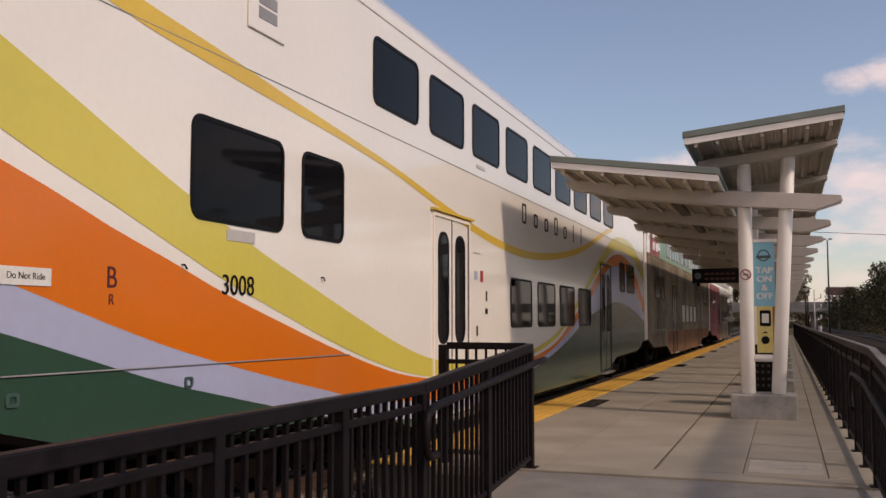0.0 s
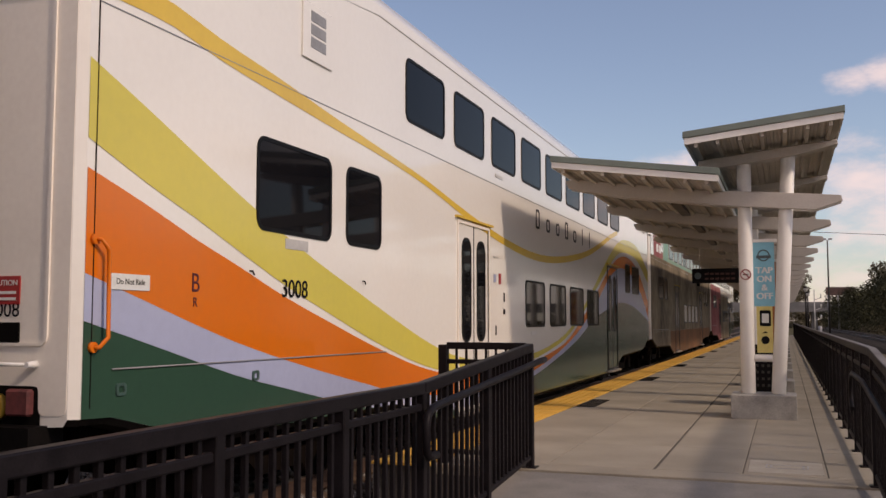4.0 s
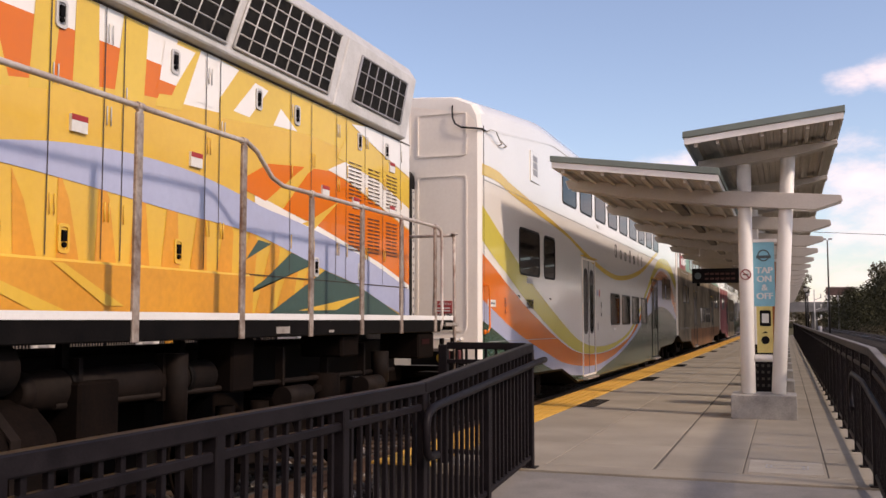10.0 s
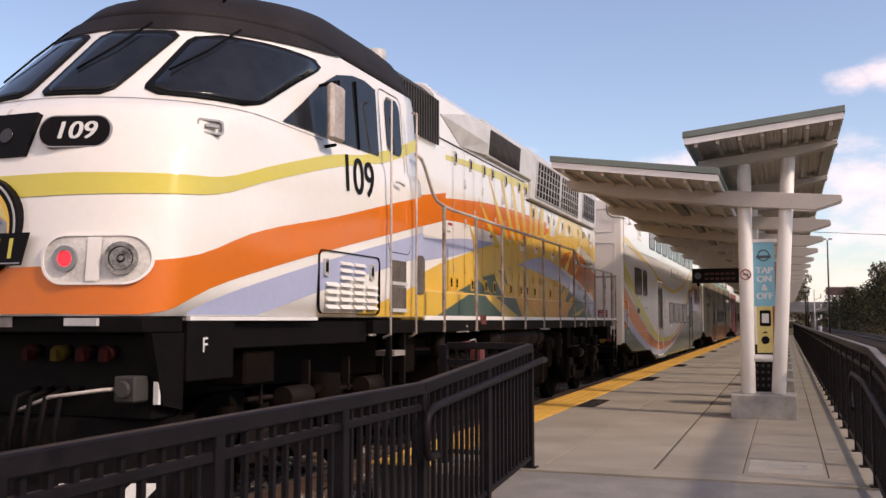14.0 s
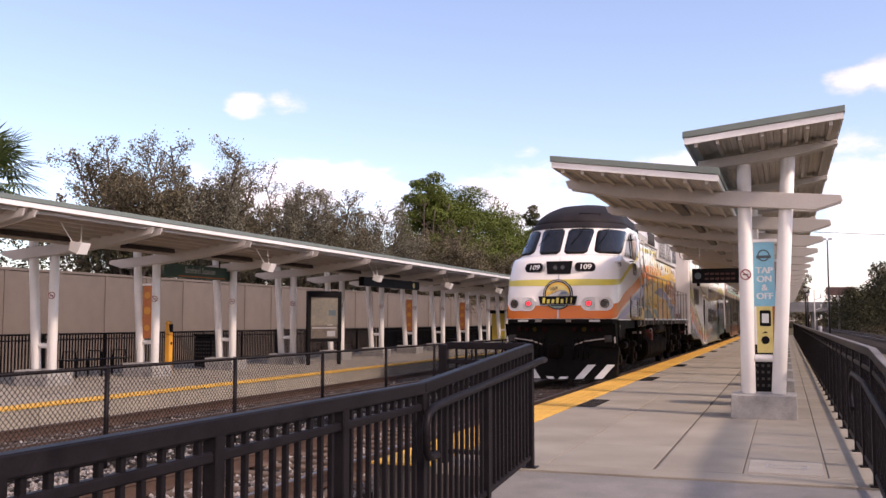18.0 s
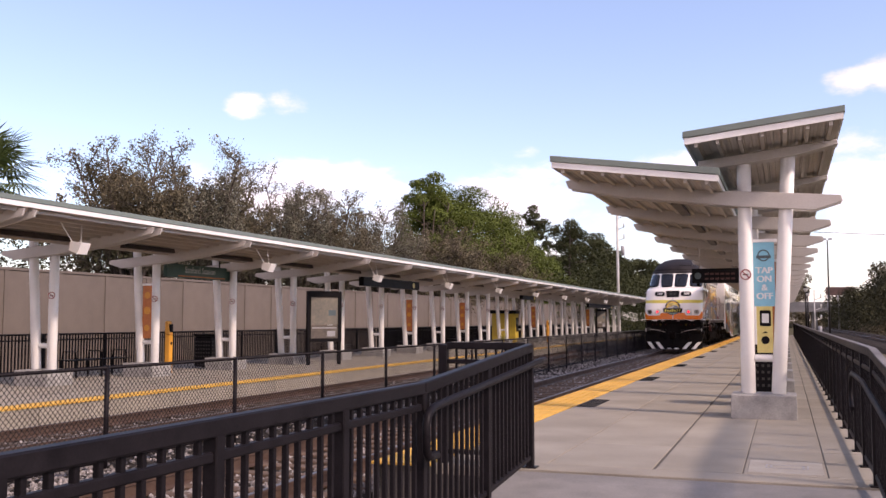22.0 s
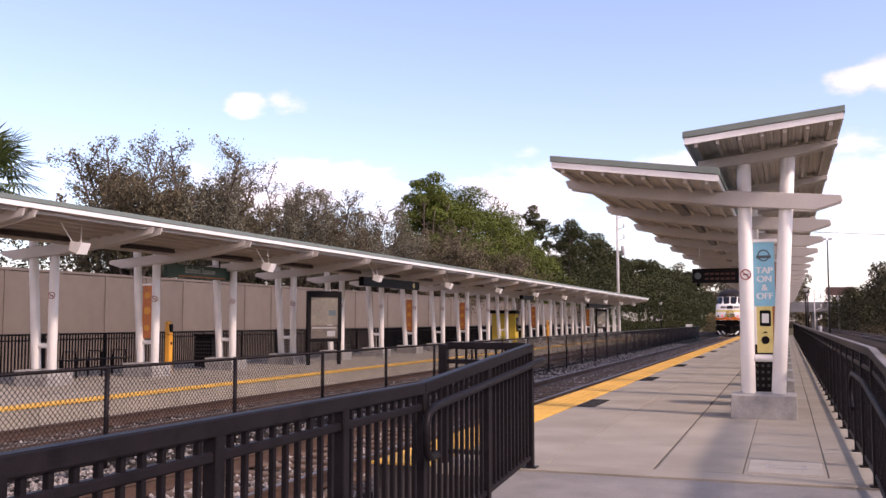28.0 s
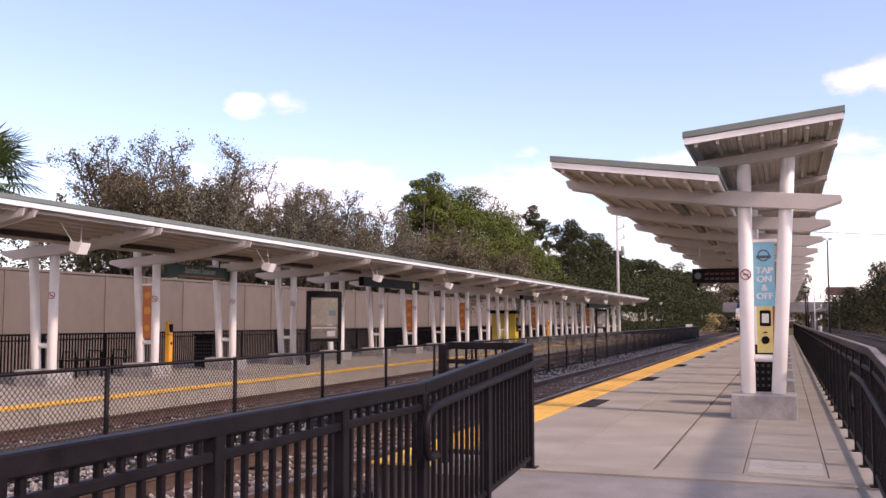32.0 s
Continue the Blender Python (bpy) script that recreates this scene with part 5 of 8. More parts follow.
def locomotive(wheels):
    lo = thing("locomotive", "white, orange and gold diesel locomotive with red tail lights lit", "locomotive")
    Y = lambda u: u - LU
    # deck and frame
    bm = bmesh.new()
    box(bm, -1.5, 1.5, Y(-16.6), Y(-1.72), 1.505, 1.65)
    box(bm, -1.42, 1.42, Y(-19.85), Y(-16.61), 1.42, 1.65)
    box(bm, -0.7, 0.7, Y(-19.6), Y(-1.3), 1.0, 1.4)
    part("frame", bm, M_DARK, lo, "black locomotive frame", bevel=0.01)
    for s in (-1, 1):
        bm = bmesh.new()
        a, b = sorted((s * 1.49, s * 1.508))
        box(bm, a, b, Y(-15.1), Y(-1.25), 1.652, 1.706)
        part("sill_strip", bm, M_WHITE, lo, "white sill strip")
    bm = bmesh.new()
    box(bm, -1.49, 1.49, Y(-15.13), Y(-1.25), 1.601, 1.655)
    part("walkway", bm, M_DARK, lo, "dark walkway plates")
    # hood
    bm = bmesh.new()
    half = [(HOOD, 1.656), (HOOD, 4.24), (1.0, 4.86), (0.86, 5.01), (0.5, 5.09)]
    prism(bm, half + [(-x, z) for x, z in half[::-1]], Y(-13.4), Y(-1.62), "y")
    part("hood", bm, M_TWHITE, lo, "white engine hood", bevel=0.012)
    hood_paint(lo)

    def lean(u, z):
        return Y(u) - 0.62 * (4.82 - z)

    def slab(nm, prof, u0, u1, m, label=""):
        bm = bmesh.new()
        full = prof + [(-x, z) for x, z in prof[::-1]]
        va = [bm.verts.new((x, lean(u0, z), z)) for x, z in full]
        vb = [bm.verts.new((x, lean(u1, z), z)) for x, z in full]
        bm.faces.new(va)
        bm.faces.new(vb[::-1])
        for k in range(len(full)):
            q = (k + 1) % len(full)
            bm.faces.new((va[k], va[q], vb[q], vb[k]))
        return part(nm, bm, m, lo, label, bevel=0.012)
    slab("radiator_housing", [(1.05, 3.93), (1.12, 3.95), (1.045, 4.84), (0.89, 5.04), (0.5, 5.12)], -7.95, -3.5, M_LGREY, "pale grey radiator housing")
    slab("fan_housing", [(1.05, 3.93), (1.12, 3.95), (1.045, 4.84), (0.89, 5.04), (0.5, 5.12)], -3.48, -1.42, M_LGREY, "pale grey fan housing")
    slab("brake_housing", [(1.035, 4.3), (1.1, 4.32), (1.04, 4.86), (0.88, 5.03), (0.5, 5.11)], -10.9, -7.97, M_LGREY, "pale grey dynamic brake housing")
    # faceted fairing before the brake vent
    bm = bmesh.new()
    pts = [(1.025, -13.2, 4.6), (1.036, -12.35, 4.27), (1.1, -11.2, 4.325), (1.04, -10.91, 4.86), (1.01, -11.9, 4.86)]
    vs = [bm.verts.new((x, Y(u), z)) for x, u, z in pts]
    mid = [bm.verts.new((x, Y(u), z)) for x, u, z in ((1.13, -12.2, 4.52), (1.135, -11.25, 4.5))]
    bs = [bm.verts.new((0.9, Y(u), z)) for x, u, z in pts]
    for f in ((vs[0], vs[1], mid[0]), (vs[1], vs[2], mid[1], mid[0]), (vs[2], vs[3], mid[1]), (mid[0], mid[1], vs[3], vs[4]), (vs[0], mid[0], vs[4])):
        bm.faces.new(f)
    for k in range(5):
        q = (k + 1) % 5
        bm.faces.new((vs[k], vs[q], bs[q], bs[k]))
    bm.faces.new(bs[::-1])
    part("brake_fairing", bm, M_LGREY, lo, "pale grey faceted fairing")

    def slant(u, z, out):
        return (1.12 - (z - 3.95) * 0.0843 + out, lean(u, z), z)

    def grille(u0, u1, z0, z1, nu, nz, bars, r=0.009):
        bm = bmesh.new()
        for o in (0.004, 0.012):
            bm.faces.new([bm.verts.new(slant(u, z, o)) for u, z in ((u0, z0), (u1, z0), (u1, z1), (u0, z1))])
        g = part("grille", bm, M_MESH, lo, "black mesh grille")
        for k in range(nu + 1):
            bm = bmesh.new()
            u = u0 + (u1 - u0) * k / nu
            w = r * (1.8 if k in (0, nu) else 1)
            tube(bm, slant(u, z0, 0.016), slant(u, z1, 0.016), w, 4)
            part("grille_bar", bm, bars, g)
        for k in range(nz + 1):
            bm = bmesh.new()
            z = z0 + (z1 - z0) * k / nz
            tube(bm, slant(u0, z, 0.016), slant(u1, z, 0.016), r * (1.8 if k in (0, nz) else 1), 4)
            part("grille_bar", bm, bars, g)
    grille(-7.62, -5.62, 4.03, 4.79, 8, 5, M_LGREY)
    grille(-5.5, -3.68, 4.03, 4.79, 8, 5, M_LGREY)
    grille(-3.1, -1.72, 4.1, 4.7, 6, 3, M_GREY)
    # dark brake vent of close slats
    bm = bmesh.new()
    vent = lambda u, z, o: (1.1 - (z - 4.32) * 0.111 + o, lean(u, z), z)
    bm.faces.new([bm.verts.new(vent(u, z, 0.004)) for u, z in ((-10.82, 4.35), (-8.93, 4.35), (-8.93, 4.82), (-10.82, 4.82))])
    bv = part("brake_vent", bm, M_VENT, lo, "dark grey slatted vent")
    for k in range(26):
        bm = bmesh.new()
        u = -10.8 + k * 0.0735
        tube(bm, vent(u, 4.35, 0.01), vent(u, 4.82, 0.01), 0.012, 4)
        part("vent_slat", bm, M_VENT, bv)
    # behind the cab: a narrow equipment section with a dark ribbed intake
    bm = bmesh.new()
    prism(bm, [(-1.06, 1.656), (1.06, 1.656), (1.06, 4.12), (-1.06, 4.12)], Y(-15.14), Y(-13.09), "y")
    part("equipment_housing", bm, M_TWHITE, lo, bevel=0.012)
    for nm, a, b, m in (("orange_band", ((-15.13, 2.7), (-13.1, 3.075)), ((-15.13, 3.15), (-13.1, 3.47)), M_TORG), ("lavender_band", ((-15.13, 2.3), (-13.1, 2.545)), ((-15.13, 2.67), (-13.1, 2.805)), M_TLAV), ("gold_band", ((-15.13, 1.67), (-13.1, 1.67)), ((-15.13, 2.02), (-13.1, 2.5)), M_LGOLD)):
        bm = bmesh.new()
        flat_poly(bm, [a[0], a[1], b[1], b[0]], 1.0635)
        part(nm, bm, m, lo)
    bm = bmesh.new()
    prism(bm, [(-1.1, 4.121), (1.1, 4.121), (1.1, 4.72), (0.85, 4.93), (-0.85, 4.93), (-1.1, 4.72)], Y(-14.95), Y(-13.5), "y")
    it = part("air_intake", bm, M_VENT, lo, "dark ribbed air intake")
    for k in range(15):
        bm = bmesh.new()
        box(bm, 1.1, 1.125, Y(-14.88 + k * 0.094) - 0.022, Y(-14.88 + k * 0.094) + 0.018, 4.08, 4.71)
        part("intake_rib", bm, M_VENT, it)
    # low boxes along the walkway
    bm = bmesh.new()
    box(bm, HOOD + 0.012, 1.22, Y(-15.1), Y(-5.75), 1.657, 2.05)
    bx = part("equipment_box", bm, M_LGOLD, lo, "gold box along the walkway", bevel=0.03)
    box_paint(bx)
    # hood doors, latches, louvres
    hood_doors(lo)
    cab(lo)
    rails(lo)
    front(lo)
    under(lo, wheels)
    return lo


def hood_paint(lo):
    x = HOOD + 0.003
    lay = [0]

    def paint(name, pts, m, label=""):
        bm = bmesh.new()
        lay[0] += 1
        flat_poly(bm, pts, x + 0.00015 * lay[0])
        part(name, bm, m, lo, label)

    def band(name, top, bot, u0, u1, m, label="", n=24):
        us = [u0 + (u1 - u0) * i / n for i in range(n + 1)]
        bm = bmesh.new()
        lay[0] += 1
        xx = x + 0.00015 * lay[0]
        for a, b in zip(us, us[1:]):
            flat_poly(bm, [(a, bot(a)), (b, bot(b)), (b, max(top(b), bot(b) + 1e-3)), (a, max(top(a), bot(a) + 1e-3))], xx)
        part(name, bm, m, lo, label)
    gold_top = spline([(-13.39, 2.43), (-12.34, 2.615), (-11.55, 2.765), (-10.77, 2.89), (-9.62, 3.03), (-8.65, 3.15), (-7.6, 3.31), (-6.63, 3.4), (-5.4, 3.49), (-4.4, 3.6), (-3.4, 3.7), (-2.37, 3.65), (-1.63, 3.6)])
    band("orange_band", spline([(-13.39, 3.37), (-12.19, 3.48), (-11.28, 3.55), (-9.63, 3.62), (-7.3, 3.65), (-6.6, 3.65)]), spline([(-13.39, 3.07), (-12.3, 3.12), (-11.0, 3.11), (-9.6, 3.08), (-8.5, 3.12), (-6.6, 3.36)]), -13.39, -6.6, M_TORG, "orange hood band")
    band("lavender_band", spline([(-13.39, 2.78), (-12.35, 2.875), (-11.47, 2.92), (-10.6, 2.94)]), spline([(-13.39, 2.49), (-12.34, 2.64), (-11.55, 2.765), (-10.6, 2.93)]), -13.39, -10.6, M_TLAV, "lavender hood band")
    band("gold_field", gold_top, lambda u: 1.66, -13.39, -1.63, M_LGOLD, "gold sunburst field")
    band("top_stripe", spline([(-13.39, 4.02), (-12.58, 4.07), (-11.51, 4.14), (-9.64, 4.215), (-8.2, 4.23)]), spline([(-13.39, 3.95), (-12.39, 4.0), (-10.8, 4.04), (-9.0, 4.09), (-8.2, 4.1)]), -13.39, -8.2, M_TLIME, "pale lime stripe")
    paint("gold_upper_field", [(-6.05, 3.4), (-6.05, 3.91), (-1.64, 3.91), (-1.64, 3.5), (-4.4, 3.55)], M_TYEL)
    # rays that rise out of the field: tip from, to, height, foot from, to
    for a, b, top, c, d in ((-11.48, -11.44, 3.6, -10.51, -10.2), (-10.93, -10.88, 4.03, -9.9, -9.58), (-10.22, -10.12, 4.13, -9.45, -9.2), (-9.55, -9.42, 4.2, -9.07, -8.82), (-8.93, -8.76, 4.15, -8.66, -8.4), (-8.2, -7.96, 3.91, -8.25, -8.04),
                            (-7.83, -7.6, 3.91, -7.85, -7.58), (-7.33, -7.04, 3.91, -7.42, -7.08), (-6.66, -6.34, 3.91, -6.94, -6.6), (-11.92, -11.89, 3.13, -11.64, -11.42)):
        paint("gold_ray", [(c, gold_top(c) - 0.06), (d, gold_top(d) - 0.06), (b, top), (a, top)], M_TYEL, "gold ray")
    # white wedges high at the rear
    for quad in (((-6.89, 3.53), (-6.68, 3.53), (-6.42, 3.87), (-6.83, 3.87)), ((-6.38, 3.47), (-6.15, 3.46), (-5.75, 3.89), (-6.07, 3.908)), ((-5.83, 3.505), (-5.56, 3.5), (-5.23, 3.82), (-5.47, 3.84)), ((-5.13, 3.51), (-4.66, 3.54), (-4.99, 3.7))):
        paint("white_wedge", list(quad), M_TWHITE, "white wedge")
    paint("orange_wedge", [(-6.95, 3.41), (-6.73, 3.44), (-6.68, 3.53), (-6.89, 3.53)], M_TORG)
    # orange fan low in the field
    for k in range(15):
        u = -9.6 + k * 0.36
        h = 1.12 - 0.06 * abs(k - 7)
        lean = (k - 7) * 0.05
        paint("orange_streak", [(u - 0.16, 1.67), (u + 0.16, 1.67), (u + lean + 0.05, 1.67 + h * 0.8), (u + lean - 0.06, 1.67 + h)], M_STREAK, "soft orange streak")
    lt = spline([(-9.1, 2.66), (-7.83, 2.86), (-6.6, 2.88), (-5.76, 2.78), (-5.3, 2.7), (-4.72, 2.64), (-3.49, 2.456), (-2.56, 2.268), (-1.63, 2.04)])
    lb = spline([(-9.1, 2.65), (-8.2, 2.62), (-6.58, 2.51), (-5.47, 2.44), (-4.75, 2.319), (-4.05, 2.182), (-3.32, 2.068), (-2.55, 1.875), (-1.63, 1.66)])
    paint("white_edge", [(-5.45, 2.79), (-5.26, 2.78), (-4.5, 2.66), (-4.25, 2.64), (-2.56, 2.33), (-1.64, 2.1), (-1.64, 2.0), (-2.56, 2.2), (-3.49, 2.4), (-5.01, 2.6), (-5.45, 2.62)], M_TWHITE)
    paint("orange_wedge", [(-5.6, 2.95), (-5.22, 3.125), (-4.5, 3.204), (-5.26, 2.764), (-5.6, 2.82)], M_TORG, "orange wedge")
    paint("orange_wedge", [(-4.93, 2.725), (-4.43, 3.143), (-4.29, 3.22), (-3.93, 3.245), (-3.5, 3.189), (-2.58, 3.004), (-1.64, 2.8), (-1.64, 2.1), (-2.56, 2.33), (-4.25, 2.64)], M_TORG, "orange wedge")
    paint("gold_ray", [(-4.55, 2.62), (-4.39, 2.661), (-3.68, 2.953), (-4.26, 2.594)], M_LGOLD)
    paint("white_edge", [(-3.98, 3.255), (-3.4, 3.46), (-1.64, 3.14), (-1.64, 2.82), (-2.58, 3.018), (-3.5, 3.203)], M_TWHITE)
    paint("lime_wedge", [(-3.75, 3.42), (-3.45, 3.8), (-1.64, 3.46), (-1.64, 3.09), (-2.58, 3.31)], M_TYEL)
    paint("white_wedge", [(-3.4, 3.86), (-2.9, 3.92), (-1.64, 3.92), (-1.64, 3.5), (-2.6, 3.68)], M_TWHITE)
    band("lavender_arc", lt, lb, -9.1, -1.63, M_TLAV, "lavender arc", 30)
    for tri in (((-13.35, 1.66), (-12.1, 2.12), (-10.9, 2.1), (-9.6, 1.66)), ((-12.5, 2.08), (-11.5, 2.3), (-10.95, 2.1)), ((-11.3, 2.34), (-10.65, 2.42), (-10.1, 2.05), (-9.3, 1.66), (-9.9, 1.66)),
                ((-10.4, 2.5), (-9.98, 2.5), (-9.75, 2.22)), ((-9.75, 2.6), (-9.66, 2.58), (-9.6, 2.44)), ((-5.6, 2.19), (-5.38, 2.39), (-5.15, 2.37)),
                ((-5.7, 1.84), (-5.27, 2.023), (-4.75, 2.315), (-4.27, 2.23), (-5.7, 1.86)), ((-5.3, 1.66), (-4.03, 2.173), (-3.32, 2.068), (-2.55, 1.875), (-1.75, 1.66))):
        paint("green_wedge", list(tri), M_TGRN2, "dark green wedge")
    for tri in (((-12.0, 1.7), (-9.6, 1.95), (-10.0, 1.8)), ((-11.2, 2.02), (-10.2, 1.66), (-10.7, 1.66)), ((-4.6, 1.745), (-3.07, 1.935), (-3.75, 1.76))):
        paint("gold_wedge", list(tri), M_LGOLD, "gold wedge")


def box_paint(bx):
    x = 1.2235
    for pts, m in ((((-9.95, 2.03), (-5.77, 2.03), (-5.77, 1.69), (-9.45, 1.69)), M_STREAK), (((-13.9, 1.71), (-12.54, 2.03), (-11.74, 2.03), (-10.69, 1.71)), M_TGRN2), (((-11.16, 2.03), (-9.96, 2.03), (-9.5, 1.7), (-9.78, 1.71)), M_TGRN2),
                   (((-9.85, 2.02), (-9.6, 2.02), (-8.6, 1.69), (-9.0, 1.69)), M_LGOLD), (((-9.2, 2.02), (-9.05, 2.02), (-8.0, 1.69), (-8.3, 1.69)), M_LGOLD), (((-8.2, 2.02), (-8.1, 2.02), (-7.5, 1.75), (-7.7, 1.75)), M_LGOLD)):
        bm = bmesh.new()
        flat_poly(bm, pts, x)
        x += 0.0015
        part("painted_wedge", bm, m, bx)


def gold_at(u, z):
    """Whether the hood is gold there."""
    return z < 2.3 + 0.115 * (u + 13.4) and not (z < 2.4 and u > -5.6)


def hood_doors(lo):
    x = HOOD + 0.015
    us = [-12.72, -12.2, -11.73, -11.28, -10.6, -10.14, -10.0, -9.54, -9.09, -8.63, -8.07, -7.53, -7.32, -6.26, -6.05, -4.8, -4.36, -3.78, -3.53, -3.03, -2.51, -1.95]
    for k, u in enumerate(us):
        top = 4.22 if u < -8.2 else 3.92
        bm = bmesh.new()
        flat_poly(bm, [(u - 0.005, 2.08), (u + 0.005, 2.08), (u + 0.005, top), (u - 0.005, top)], x - 0.002)
        part("door_joint", bm, M_SEAM, lo)
        for zz in ((2.42, 3.12, 3.72) if k % 2 else (2.42, 3.3)):
            for d in (0.03, 0.075) if k % 3 else (0.03,):
                bm = bmesh.new()
                tube(bm, (x, u - LU + d, zz - 0.07), (x, u - LU + d, zz + 0.07), 0.005, 6)
                part("hinge", bm, M_LGOLD if gold_at(u, zz) else M_LGREY, lo)
    high = [(-12.6, 4.06), (-11.88, 4.06), (-11.16, 4.08), (-10.71, 4.09), (-9.88, 4.09), (-9.0, 4.09), (-8.54, 4.085), (-7.98, 3.72), (-6.7, 3.72), (-5.41, 3.7), (-4.67, 3.7), (-3.18, 3.7), (-2.39, 3.72)]
    for u, zz in high + [(q, 2.2) for q in (-12.81, -12.56, -11.83, -11.11, -10.63, -9.63, -8.93, -8.49, -7.9, -6.61, -4.23, -3.15)]:
        c = u - LU
        bm = bmesh.new()
        ring(bm, rrect(c - 0.055, c + 0.055, zz - 0.1, zz + 0.1, 0.03, 3), rrect(c - 0.036, c + 0.036, zz - 0.078, zz + 0.078, 0.02, 3), HOOD, x + 0.004, "x")
        la = part("latch", bm, M_LGOLD if gold_at(u, zz) else M_LGREY, lo)
        bm = bmesh.new()
        prism(bm, rrect(c - 0.038, c + 0.038, zz - 0.08, zz + 0.08, 0.02, 3), HOOD + 0.002, x - 0.006, "x")
        part("latch_well", bm, M_LGOLD if gold_at(u, zz) else M_GREY, la)
        bm = bmesh.new()
        box(bm, x - 0.006, x + 0.012, c - 0.02, c + 0.02, zz - 0.02, zz + 0.055)
        tube(bm, (x - 0.004, c, zz - 0.045), (x + 0.014, c, zz - 0.045), 0.018, 8)
        part("latch_handle", bm, M_DARK, la)
    bm = bmesh.new()
    box(bm, HOOD, x, -5.7 - LU, -1.7 - LU, 2.06, 2.07)
    part("sill_joint", bm, M_SEAM, lo)
    for u0, u1, z in ((-13.38, -8.6, 4.235), (-8.5, -1.64, 3.915)):
        bm = bmesh.new()
        box(bm, HOOD - 0.01, HOOD + 0.016, u0 - LU, u1 - LU, z, z + 0.012)
        part("top_seam", bm, M_SEAM, lo)
    # hood louvres drawn as dark brown slits: the slats' shadow lines as colour
    for u0 in (-3.46, -2.94, -2.4):
        for z0 in (2.435, 3.02):
            bm = bmesh.new()
            for c in range(2):
                for r in range(10):
                    z = z0 + r * 0.044
                    a = u0 - LU + c * 0.18
                    prism(bm, [(HOOD + 0.012, z), (HOOD + 0.02, z - 0.002), (HOOD + 0.012, z + 0.01)], a, a + 0.15, "y")
            part("louvre", bm, M_SLOTSHADE, lo)
    for u, z in ((-12.9, 3.0), (-10.84, 2.99), (-8.87, 2.99), (-7.79, 3.0), (-6.4, 2.97), (-2.24, 3.54), (-2.24, 2.995), (-3.29, 2.975), (-4.05, 3.01)):
        bm = bmesh.new()
        box(bm, HOOD, HOOD + 0.027, u - LU - 0.08, u - LU + 0.08, z - 0.06, z + 0.06)
        p = part("warning_label", bm, M_PAPER, lo)
        bm = bmesh.new()
        box(bm, HOOD + 0.027, HOOD + 0.029, u - LU - 0.08, u - LU + 0.08, z + 0.02, z + 0.06)
        part("label_header", bm, M_RED, p)


